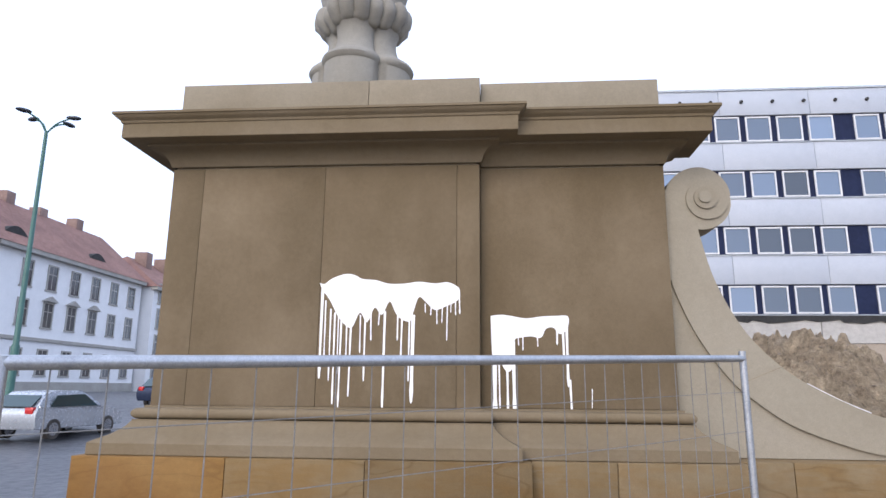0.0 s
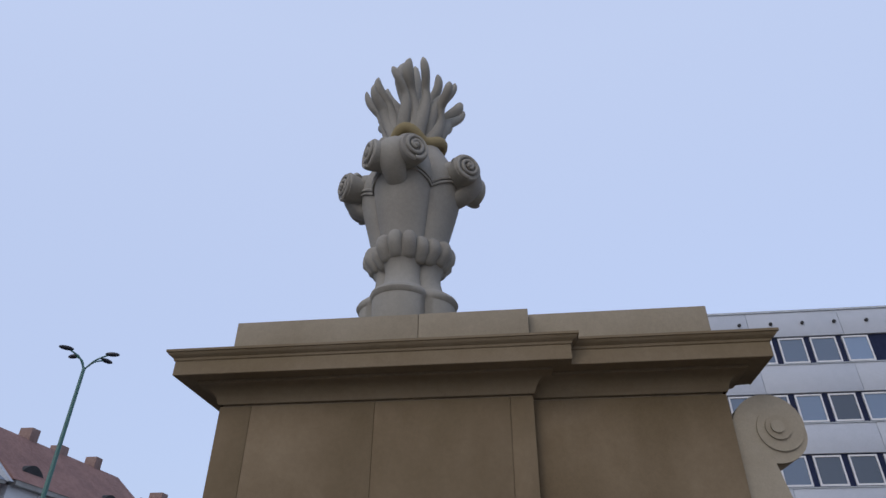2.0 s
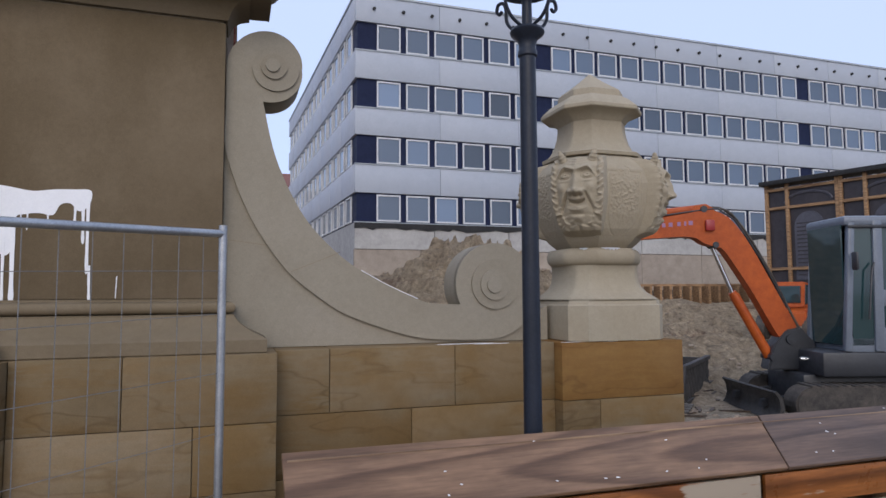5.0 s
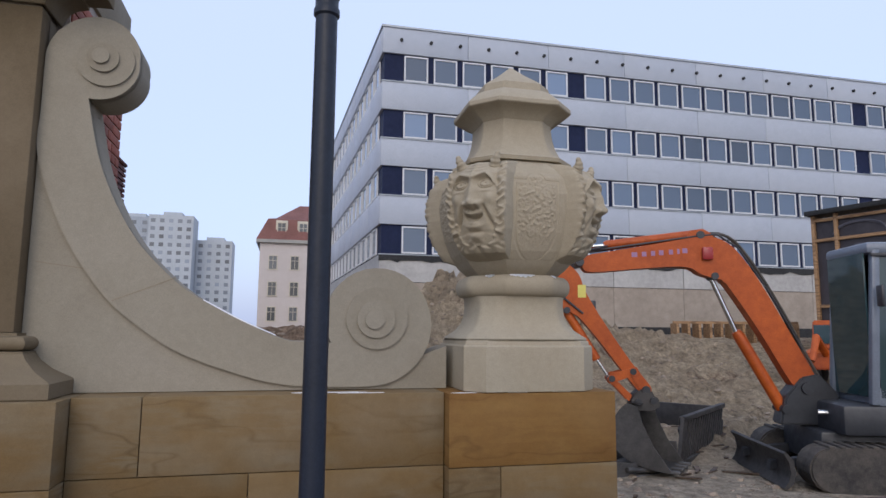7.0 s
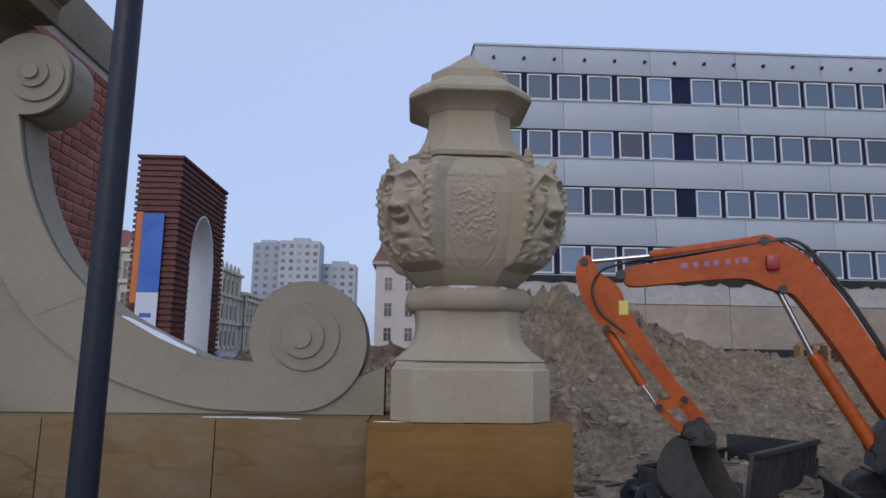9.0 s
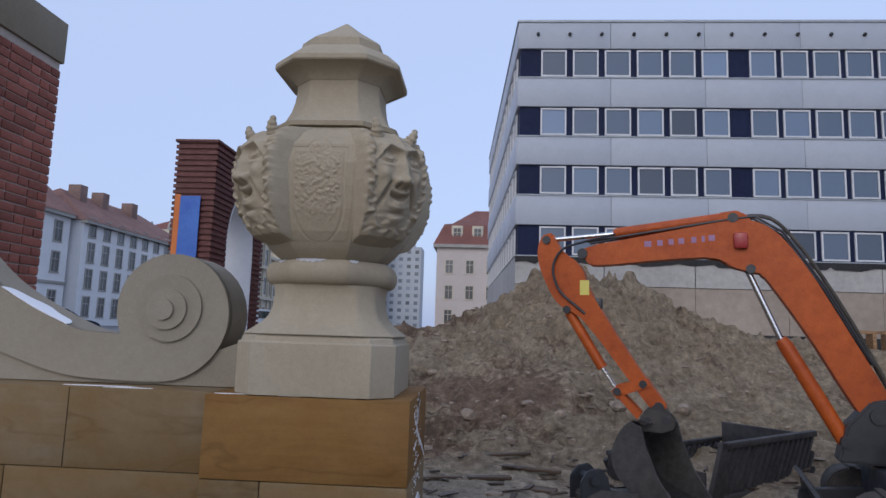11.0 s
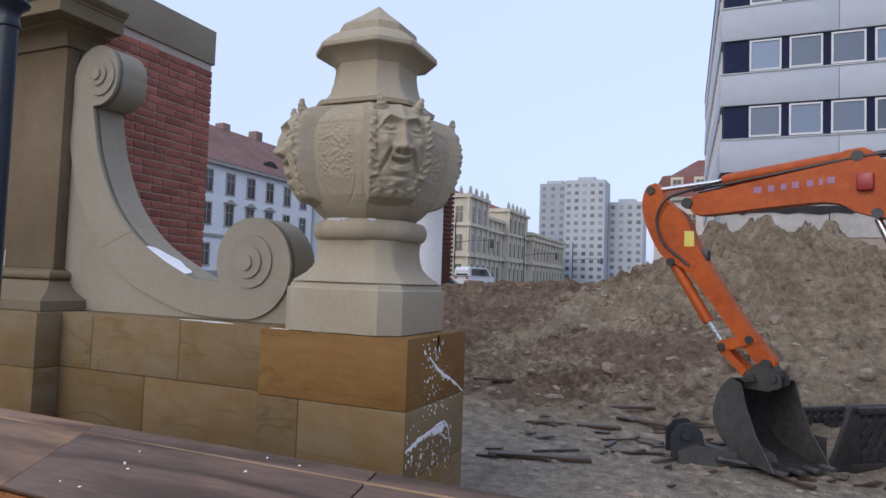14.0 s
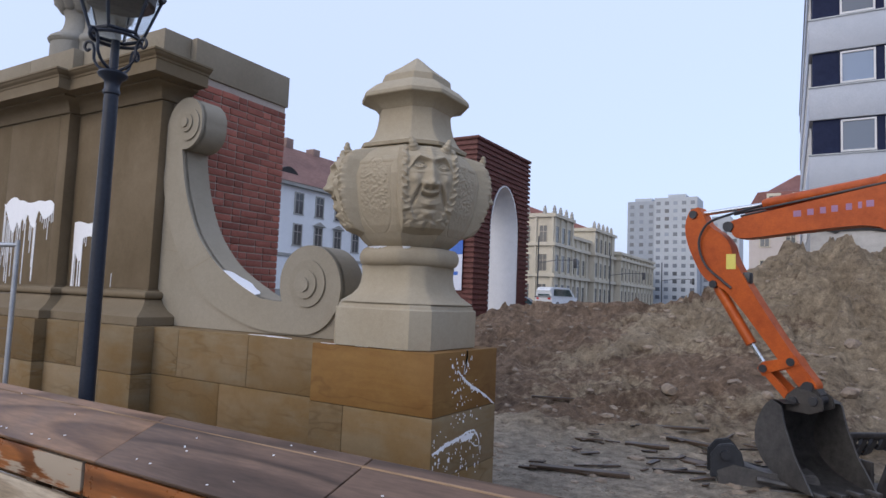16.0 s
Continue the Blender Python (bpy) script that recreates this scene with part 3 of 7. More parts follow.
    if hairy > 0:
        wave = 0.013 * math.sin(z * 66 + 1.1 * nz) + 0.006 * math.sin(z * 143)
        lock = math.sin((e + wave) / 0.0135 + 0.8 * math.sin(31 * z))
        bead = 0.5 + 0.5 * math.sin(z * 118 + 2.2 * math.sin(e / 0.021))
        body = 0.026 + 0.55 * max(0.0, 0.235 - e) if beard < 0.5 else 0.028 + 0.34 * max(0.0, 0.22 - e)
        low = min(1.0, max(0.0, (z - 0.845) / 0.14))
        locks = min(body, 0.034) * (0.28 + 0.72 * low) + (0.0095 * lock * (0.55 + 0.45 * bead) + 0.010 * bead * bead * (1 - beard)) * (0.35 + 0.65 * low)
        if beard > 0.5:
            locks -= 0.018 * bell(s, 0.016) * low
        h = h * (1 - hairy) + locks * hairy
    return max(h, 0.004)


def belly_radius(z):
    """Body of the urn, z above the plinth's top."""
    pts = [(0.775, 0.285), (0.85, 0.368), (0.95, 0.432), (1.08, 0.484), (1.22, 0.514), (1.36, 0.525), (1.48, 0.505), (1.57, 0.445), (1.64, 0.36), (1.665, 0.315)]
    for (z0, r0), (z1, r1) in zip(pts, pts[1:]):
        if z <= z1:
            t = max(0.0, (z - z0) / (z1 - z0))
            return r0 + (r1 - r0) * t
    return pts[-1][1]


def make_urn():
    urn = thing("masked_urn", "pale sandstone lidded urn carved with horned masks and shields", "urn", (*UC, 1.315), local=True)
    bm = bmesh.new()
    f, c = 0.452, 0.335
    pts = [(f, -c), (f, c), (c, f), (-c, f), (-f, c), (-f, -c), (-c, -f), (c, -f)]
    rings = []
    for s, z in ((0.995, 0.003), (1.0, 0.012), (1.0, 0.285), (0.985, 0.295), (0.965, 0.296), (0.955, 0.32), (0.90, 0.345)):
        rings.append([bm.verts.new((x * s, y * s, z)) for x, y in pts])
    for p, q in zip(rings, rings[1:]):
        for i in range(8):
            bm.faces.new((p[i], p[(i + 1) % 8], q[(i + 1) % 8], q[i]))
    bm.faces.new(rings[0][::-1])
    bm.faces.new(rings[-1])
    part("base_slab", bm, URNSTONE, urn, "square base slab with cut corners", 20)
    bm = bmesh.new()
    stem = [(0.46, 0.335), (0.43, 0.36), (0.385, 0.395), (0.35, 0.44), (0.335, 0.49), (0.33, 0.55), (0.335, 0.60), (0.345, 0.622)]
    add_lathe(bm, stem, 120, shape=lambda a, k: cut_square(a, k, 0.95 - 0.06 * k))
    part("stem", bm, URNSTONE, urn, "", 30)
    bm = bmesh.new()
    ring = [(0.345 + 0.055 * math.cos(radians(t)), 0.693 + 0.073 * math.sin(radians(t))) for t in range(-90, 91, 15)]
    add_lathe(bm, ring + [(0.25, 0.774)], 64, shape=lambda a, k: octo(a, k, 0.75))
    part("torus", bm, URNSTONE, urn, "thick rounded collar", 40)
    # white paint caught on the collar
    rnd = random.Random(21)
    for a0, a1 in ((-112, -84), (-64, -54), (-140, -128)):
        bm = bmesh.new()
        rows = []
        n = 16
        for i in range(n + 1):
            g = radians(a0 + (a1 - a0) * i / n)
            s_ = math.sin(math.pi * i / n) ** 0.5
            lo, hi = 62 - 22 * s_ * rnd.uniform(0.5, 1.0), 66 + 16 * s_ * rnd.uniform(0.6, 1.0)
            row = []
            for k in range(5):
                t = radians(lo + (hi - lo) * k / 4)
                r = (0.345 + 0.058 * math.cos(t)) * octo(g, 0, 0.75)
                row.append(bm.verts.new((r * math.cos(g), r * math.sin(g), 0.693 + 0.0765 * math.sin(t))))
            rows.append(row)
        for p, q in zip(rows, rows[1:]):
            for k in range(4):
                bm.faces.new((p[k], q[k], q[k + 1], p[k + 1]))
        bmesh.ops.solidify(bm, geom=list(bm.faces), thickness=0.002)
        part("paint_patch", bm, WHITE_PAINT, urn, "dried white paint", 60)
    bm = bmesh.new()
    prof = [(belly_radius(0.775 + 0.89 * i / 30), 0.775 + 0.89 * i / 30) for i in range(31)]
    add_lathe(bm, [(0.16, 0.772)] + prof, 160, shape=lambda a, k: cut_square(a, k, 1.0, 0.53))
    part("belly", bm, URNSTONE, urn, "eight-sided swelling urn body", 24)
    # four masks on the diagonals
    bm = bmesh.new()
    nu, nv = 140, 190
    grid = []
    for j in range(nv + 1):
        row = []
        z = 0.835 + 0.80 * j / nv
        wide = 0.222 * float(np.interp(z, (0.835, 0.95, 1.10, 1.25, 1.50, 1.635), (0.60, 0.78, 0.93, 1.0, 1.0, 0.86)))
        rb = belly_radius(z)
        for i in range(nu + 1):
            u = -1 + 2 * i / nu
            s = u * wide
            nz = noise.noise((11 * s, 9 * z, 1.0))
            edge = min(1.0, (1 - abs(u)) * 24) ** 0.5 * min(1.0, j / 22, (nv - j) / 12)
            x = 0.80 * rb + ((1.075 - 0.80) * rb + 0.042 * (1 - u * u) + mask_height(s, z, nz)) * edge + 0.0012 * noise.noise((40 * s, 40 * z, 4.0)) * edge
            row.append(bm.verts.new((x, s, z)))
        grid.append(row)
    for j in range(nv):
        for i in range(nu):
            bm.faces.new((grid[j][i], grid[j][i + 1], grid[j + 1][i + 1], grid[j + 1][i]))
    for side in (-1, 1):
        pts = smooth_curve([(0.47, side * 0.100, 1.505), (0.53, side * 0.116, 1.552), (0.555, side * 0.134, 1.598), (0.555, side * 0.150, 1.650)], 8)
        n = len(pts) - 1
        add_tube(bm, pts, [0.052 * (1 - 0.80 * (k / n) ** 1.3) * (1 + 0.11 * math.sin(k * 1.55)) for k in range(n)] + [0.004], 16)
    me = mesh_from(bm, "mask_relief", 80)
    me.materials.append(URNSTONE)
    for k in range(4):
        shared("mask_relief", me, urn, pose(0, 0, 0, 0, 0, 45 + 90 * k + 2), "horned bearded mask in high relief")
    # shields between them
    bm = bmesh.new()
    nu, nv = 100, 140
    grid = {}
    for j in range(nv + 1):
        z = 0.875 + 0.655 * j / nv
        for i in range(nu + 1):
            a = (-1 + 2 * i / nu) * 0.415
            s = math.tan(a) * 0.96 * belly_radius(z)
            half = 0.150 if z > 1.16 else 0.150 * max(0.0, 1 - ((1.16 - z) / 0.28) ** 2) ** 0.5
            top = 1.447 + max(0.0, 0.062 ** 2 - s * s) ** 0.5
            d = min(half - abs(s), top - z)
            lumps = noise.noise((46 * s, 46 * z, 0.3)) + 0.7 * noise.noise((95 * s, 95 * z, 2.0))
            infill = min(1.0, max(0.0, (d - 0.014) / 0.012)) * min(1.0, max(0.15, (z - 0.93) / 0.2))
            hgt = 0.002 + 0.009 * infill * max(-0.25, lumps) - (0.024 if z > 1.40 else 0.009) * bell(d, 0.006)
            out = min(1.0, (0.415 - abs(a)) * 30, j / 4, (nv - j) / 4)
            r = belly_radius(z) * 0.96 / math.cos(a) - 0.005 + (hgt + 0.006) * out
            grid[i, j] = bm.verts.new((r * math.cos(a), r * math.sin(a), z))
    for j in range(nv):
        for i in range(nu):
            bm.faces.new((grid[i, j], grid[i + 1, j], grid[i + 1, j + 1], grid[i, j + 1]))
    me = mesh_from(bm, "shield_relief", 80)
    me.materials.append(URNSTONE)
    for k in range(4):
        shared("shield_relief", me, urn, pose(0, 0, 0, 0, 0, 90 * k), "rough shield with a scalloped top")
    bm = bmesh.new()
    for me in {ob.data for ob in urn.children if ob.name.split(".")[0] in ("belly", "mask_relief", "shield_relief")}:
        for v in me.vertices:
            v.co.z = 0.757 + (v.co.z - 0.775) * 0.915
    neck = [(0.395, 1.548), (0.402, 1.574), (0.385, 1.584), (0.362, 1.592), (0.328, 1.632), (0.298, 1.695), (0.279, 1.765), (0.270, 1.835), (0.271, 1.88), (0.276, 1.91)]
    add_lathe(bm, neck, 120, shape=lambda a, k: cut_square(a, k, 1.0, 0.45))
    part("neck", bm, URNSTONE, urn, "", 25)
    bm = bmesh.new()
    lid = [(0.262, 1.868), (0.276, 1.872), (0.29, 1.892), (0.325, 1.922), (0.375, 1.943), (0.398, 1.948), (0.405, 1.956), (0.404, 1.982), (0.392, 1.998), (0.328, 2.060), (0.285, 2.088), (0.268, 2.094), (0.264, 2.100), (0.258, 2.152), (0.238, 2.170), (0.125, 2.255), (0.012, 2.352)]
    add_lathe(bm, lid, 120, shape=lambda a, k: cut_square(a, k, 1.0, 0.45))
    part("lid", bm, URNSTONE, urn, "stepped eight-sided lid ending in a point", 20)
    return urn


# ---- the flaming vase on top ----
def make_vase():
    vase = thing("flaming_vase", "weathered grey sandstone vase with scroll handles and carved flames", "vase", (-0.82, 6.42, 4.45), local=True)
    vase.scale = (1, 1, 0.975)
    turn = -0.13

    def lobes(amount):
        return lambda a, k: 1 + amount * (abs(math.cos(2 * (a - turn))) ** 0.7 - 0.55)

    bm = bmesh.new()
    add_lathe(bm, [(0.49, 0.0), (0.50, 0.02), (0.50, 0.60), (0.52, 0.62), (0.535, 0.66), (0.52, 0.70), (0.49, 0.73), (0.46, 0.76)], 96, shape=lobes(0.28))
    part("lobed_base", bm, VASESTONE, vase, "four-lobed drum with a rounded rim", 40)
    bm = bmesh.new()
    add_lathe(bm, [(0.45, 0.74), (0.41, 0.80), (0.37, 0.88), (0.35, 0.98), (0.345, 1.08), (0.36, 1.16), (0.38, 1.20)], 96, shape=lobes(0.3))
    part("stem", bm, VASESTONE, vase, "", 40)
    # ring of petals
    petals = 18
    for i in range(petals):
        a = 2 * math.pi * i / petals
        s = 1 + 0.26 * (abs(math.cos(2 * (a - turn))) ** 0.7 - 0.55)
        bm = bmesh.new()
        bmesh.ops.create_uvsphere(bm, u_segments=12, v_segments=10, radius=1.0)
        lift = 0.06 * (abs(math.cos(2 * (a - turn))) - 0.5)
        for v in bm.verts:
            x, y, z = v.co
            v.co = (0.12 * x * (1 - 0.3 * (z < 0)), 0.092 * math.copysign(abs(y) ** 0.75, y), 0.180 * math.copysign(abs(z) ** 0.8, z))
        bm.transform(Matrix.Translation((0.400 * s * math.cos(a), 0.400 * s * math.sin(a), 1.34 + lift)) @ Matrix.Rotation(a, 4, "Z") @ Matrix.Rotation(radians(14), 4, "Y"))
        part("petal", bm, VASESTONE, vase, "", 60)
    bm = bmesh.new()
    add_lathe(bm, [(0.34, 1.16), (0.42, 1.25), (0.44, 1.42), (0.42, 1.50), (0.43, 1.56), (0.47, 1.72), (0.515, 1.90), (0.555, 2.06), (0.585, 2.22), (0.60, 2.36), (0.58, 2.50), (0.52, 2.64), (0.45, 2.78), (0.38, 2.92), (0.33, 3.0)], 96, shape=lobes(0.22))
    part("body", bm, VASESTONE, vase, "flaring four-lobed vase body", 50)
    # grooved band that dips between the handles
    for dz, rr in ((0.0, 0.022), (-0.055, 0.016)):
        pts = []
        for i in range(97):
            a = 2 * math.pi * i / 96
            l = abs(math.cos(2 * (a - turn)))
            s = 1 + 0.22 * (l ** 0.7 - 0.55)
            pts.append((0.60 * s * math.cos(a), 0.60 * s * math.sin(a), 2.23 + 0.16 * l + dz))
        part("band", tube(pts, rr, 6), VASESTONE, vase, "raised wavy band", 60)
    # four scroll handles
    for k in range(4):
        a = turn + k * math.pi / 2
        m = Matrix.Rotation(a, 4, "Z")
        bm = bmesh.new()
        pts = smooth_curve([(0.28, 0, 2.46), (0.45, 0, 2.48), (0.62, 0, 2.52), (0.75, 0, 2.50), (0.80, 0, 2.42), (0.78, 0, 2.33), (0.71, 0, 2.24), (0.60, 0, 2.16), (0.48, 0, 2.10)], 3)
        n = len(pts) - 1
        add_tube(bm, pts, [float(np.interp(i / n, (0, 0.3, 0.5, 0.7, 0.9, 1.0), (0.20, 0.165, 0.13, 0.105, 0.08, 0.03))) for i in range(n + 1)], 18)
        for v in bm.verts:
            v.co.y *= 1.55
        bm.transform(m)
        h_ = part("handle", bm, VASESTONE, vase, "bulging scroll handle", 60)
        # brow above the face of the handle, and a small leaf under it
        bm = bmesh.new()
        add_tube(bm, smooth_curve([(0.64, -0.28, 2.54), (0.73, -0.15, 2.66), (0.76, 0.0, 2.56), (0.73, 0.15, 2.66), (0.64, 0.28, 2.54)], 5), 0.05, 9)
        add_tube(bm, [(0.74, 0, 2.66), (0.80, 0, 2.60), (0.83, 0, 2.53), (0.80, 0, 2.48)], [0.03, 0.04, 0.04, 0.015], 10)
        bm.transform(m)
        part("brow", bm, VASESTONE, h_, "", 60)
        for side in (-1, 1):
            bm = bmesh.new()
            place = m @ Matrix.Translation((0.785, side * 0.255, 2.43)) @ Matrix.Rotation(radians(48 * side), 4, "Z") @ Matrix.Rotation(radians(90), 4, "Y")
            add_lathe(bm, [(0.16, -0.22), (0.185, -0.05), (0.19, 0.03), (0.175, 0.05), (0.03, 0.055)], 28)
            bm.transform(place)
            coil = bmesh.new()
            turns = [(0.165 - 0.130 * t / 40, radians(t * 18) * side) for t in range(41)]
            add_tube(coil, [place @ Vector((r * math.cos(g), r * math.sin(g), 0.05 + 0.03 * t / 40)) for t, (r, g) in enumerate(turns)], [0.03 - 0.008 * t / 40 for t in range(41)], 8)
            part("spiral", bm, VASESTONE, h_, "coiled spiral", 40)
            part("spiral_ridge", coil, VASESTONE, h_, "", 60)
            boss = bmesh.new()
            bmesh.ops.create_uvsphere(boss, u_segments=12, v_segments=8, radius=0.04, matrix=place @ Matrix.Translation((0, 0, 0.075)))
            part("spiral_boss", boss, VASESTONE, h_, "", 60)
    # wavy collar and flames
    pts = []
    for i in range(65):
        a = 2 * math.pi * i / 64
        r = 0.36 + 0.045 * math.cos(4 * (a - turn))
        pts.append((r * math.cos(a), r * math.sin(a), 3.03 + 0.05 * math.cos(4 * (a - turn)) + 0.02 * math.sin(3 * a)))
    part("collar", tube(pts, 0.075, 12), COLLARSTONE, vase, "wavy yellowish collar", 60)
    rnd = random.Random(11)
    flames = [(0.3, 0.03, 1.42, 0.13), (2.4, 0.06, 1.34, 0.12), (4.4, 0.07, 1.36, 0.13)] + [(k * 1.2566 + 0.75, 0.14, 1.14 + 0.08 * (k % 2), 0.115) for k in range(5)] + [(k * 0.8976 + 0.35, 0.22, 0.92 + 0.12 * (k % 2), 0.11) for k in range(7)] + [(k * 0.628 + 0.1, 0.27, 0.78 + 0.12 * (k % 3), 0.095) for k in range(10)]
    for a, r0, hgt, w in flames:
        bm = bmesh.new()
        pts, rad = [], []
        lean = 0.07 if r0 < 0.1 else 0.24 if r0 < 0.2 else 0.40
        ph, sway = rnd.uniform(0, 6), rnd.uniform(0.05, 0.085)
        for i in range(25):
            t = i / 24
            out = r0 + lean * t ** 1.4 + 0.05 * math.sin(6.5 * t + 0.4) * t + (0.07 if lean > 0.2 else 0.03) * math.sin(math.pi * max(0.0, t - 0.7) / 0.3)
            side = sway * math.sin(5.5 * t + ph) * (0.3 + t)
            pts.append((out * math.cos(a) - side * math.sin(a), out * math.sin(a) + side * math.cos(a), 2.98 + hgt * t))
            body = 1.02 * w * (1.0 - 0.42 * t + 0.10 * math.sin(9 * t + ph))
            rad.append(body * math.sqrt(max(0.006, 1 - (max(0.0, t - 0.80) / 0.205) ** 2)))
        add_tube(bm, pts, rad, 12)
        part("flame", bm, VASESTONE, vase, "", 60)
    for ob in vase.children_recursive:
        for v in ob.data.vertices:
            x, y, z = v.co
            v.co = (0.91 * x, 0.91 * y, float(np.interp(z, (0, 1.34, 2.5, 3.0, 4.35), (0, 1.07, 2.21, 2.72, 4.14))))
    return vase


make_pier()
make_scroll()
make_urn()
make_vase()


# ---- ground, mound, street ----
def sand_material():
    m, nt, b = nodes_of("damp_sand", 0.93)
    co, rnd, w = basics(nt)
    n0 = noise_node(nt, co, 0.22, 5, 0.6)
    n1 = noise_node(nt, co, 1.3, 7, 0.65)
    n2 = noise_node(nt, co, 7.0, 7, 0.7)
    n3 = noise_node(nt, co, 42.0, 4, 0.6)
    sep = nt.nodes.new("ShaderNodeSeparateXYZ")
    link(nt, co, sep.inputs[0])
    heap = noise_node(nt, co, 0.38, 6, 0.58, None, (1.0, 1.0, 2.5))
    dry = ramp_node(nt, n1, [(0.34, (0.30, 0.230, 0.155)), (0.66, (0.50, 0.398, 0.275))])
    wet = ramp_node(nt, n1, [(0.34, (0.17, 0.115, 0.078)), (0.66, (0.37, 0.262, 0.180))])
    mask = math_node(nt, "ADD", math_node(nt, "MULTIPLY", heap, 0.72), math_node(nt, "MULTIPLY", n2, 0.28))
    mask = math_node(nt, "ADD", mask, math_node(nt, "MULTIPLY", math_node(nt, "MINIMUM", math_node(nt, "SUBTRACT", sep.outputs[0], 6.3), 2.0), 0.034))
    front = math_node(nt, "MAXIMUM", math_node(nt, "MINIMUM", math_node(nt, "MULTIPLY", math_node(nt, "SUBTRACT", 10.4, sep.outputs[1]), 0.12), 0.22), 0.0)
    mask = math_node(nt, "ADD", mask, front)
    c = mix_node(nt, ramp_node(nt, mask, [(0.445, (0, 0, 0)), (0.50, (1, 1, 1))]), wet, dry)
    trodden = ramp_node(nt, n1, [(0.34, (0.40, 0.34, 0.265)), (0.66, (0.56, 0.49, 0.395))])
    c = mix_node(nt, math_node(nt, "MINIMUM", math_node(nt, "MULTIPLY", front, 4.0), 0.85), c, trodden)
    # uneven sand tone, with the shade of small pockets put into the colour
    c = mix_node(nt, 0.46, c, ramp_node(nt, n2, [(0.34, (0.02, 0.02, 0.02)), (0.66, (0.98, 0.98, 0.98))]), "OVERLAY")
    c = mix_node(nt, 0.20, c, ramp_node(nt, n3, [(0.3, (0.05, 0.05, 0.05)), (0.7, (0.95, 0.95, 0.95))]), "OVERLAY")
    link(nt, c, b.inputs["Base Color"])
    b.inputs["Specular IOR Level"].default_value = 0.2
    bump_node(nt, b, math_node(nt, "ADD", n3, math_node(nt, "MULTIPLY", n2, 3.5)), 1.0, 0.09)
    return m


SAND = sand_material()
SOIL = surface("dark_clods", (0.17, 0.13, 0.10), (0.40, 0.32, 0.24), 0.95, 2.0, 14.0, 60.0, 0.9, 0.02)
ASPHALT = surface("wet_asphalt", (0.045, 0.047, 0.053), (0.085, 0.088, 0.097), 0.42, 0.3, 5.0, 90.0, 0.35, 0.006)
CONCRETE = surface("stained_concrete", (0.30, 0.29, 0.28), (0.46, 0.45, 0.43), 0.85, 0.25, 4.0, 50.0, 0.3, 0.006)


def ground_height(x, y):
    h = 0.0
    back = min(1.0, max(0.0, (y - 7.0) / 20.0))
    h += 1.55 * back * back * (3 - 2 * back)
    far = min(1.0, max(0.0, (math.hypot(x - 2, y) - 25) / 30))
    side = min(1.0, max(0.0, (-x - 1.0) / 5.0))
    h = h * (1 - side) + side * 1.15 * far
    h = h * (1 - far) + far * 1.2
    # the sand mound and its shoulders
    for cx, cy, top, rx, ry in MOUNDS:
        d = ((x - cx) / rx) ** 2 + ((y - cy) / ry) ** 2
        if d < 9:
            h += top * math.exp(-d)
    high = 0.0
    if -3 < x < 40 and 6.8 < y < 29:
        rough = min(1.0, 0.06 * (y - 6.8) + max(0.0, (y - 8.8) / 3.0)) * min(1.0, (x + 3) / 2)
        ridge = 1 - abs(noise.noise((x * 1.1 + 5, y * 1.1, 2)))
        high = min(1.0, max(0.0, h - 1.0))
        h += rough * (0.20 * noise.noise((x * 0.6, y * 0.6, 0)) + 0.13 * noise.noise((x * 1.7, y * 1.7, 3)) + 0.27 * (0.45 + high) * (ridge ** 4 - 0.3) + 0.08 * noise.noise((x * 4.1, y * 4.1, 7)) * (0.4 + 1.2 * abs(noise.noise((x * 0.5, y * 0.5, 40)))) * 1.6 + 0.05 * abs(noise.noise((x * 7.5, y * 7.5, 9))) + 0.12 * max(0.0, noise.noise((x * 2.6, y * 2.6, 21))) ** 2)
    if -1.5 < x < 17 and 8.6 < y < 21:
        # dug clods, slumped ledges and rain gullies
        dug = min(1.0, (y - 8.6) / 2.0)
        patch = min(1.0, max(0.0, 0.5 + 1.6 * noise.noise((x * 0.55, y * 0.55, 60)) + (0.35 if x < 7 else 0.0)))
        d = noise.voronoi((x * 2.3, y * 2.0, 4.0))[0]
        h += dug * patch * (0.10 * min(1.0, (d[1] - d[0]) * 1.3) - 0.03)
        d = noise.voronoi((x * 5.2 + 0.4 * h, y * 4.6, 8.0))[0]
        h += dug * patch * 0.035 * min(1.0, (d[1] - d[0]) * 1.5)
        h -= dug * high * 0.13 * (1 - abs(noise.noise((x * 2.4 + 0.5 * y, y * 0.55, 77)))) ** 6
        for f_, a_ in ((1.7, 0.15), (3.6, 0.095), (7.5, 0.05)):
            h -= dug * (0.35 + 0.65 * patch) * a_ * (1 - abs(noise.noise((x * f_ + 3, y * f_ * 0.8, f_)))) ** 5
        step = h * 3.1 + 0.8 * noise.noise((x * 0.8, y * 0.8, 90))
        h += dug * high * 0.055 * math.sin(2 * math.pi * step)
    if y < 7.2 and x > 5.5:
        h = min(h, 0.02 + 0.03 * noise.noise((x * 2, y * 2, 0)))
    return h


MOUNDS = ((8.0, 17.2, 1.68, 2.4, 2.6), (5.0, 16.2, 0.62, 2.4, 2.6), (10.2, 18.4, 1.25, 2.8, 2.4), (2.2, 16.5, 0.65, 2.2, 2.4), (0.4, 15.4, 0.40, 1.6, 2.0), (14.5, 20.5, 0.5, 2.5, 2.0), (6.2, 13.2, 0.25, 2.0, 1.2))


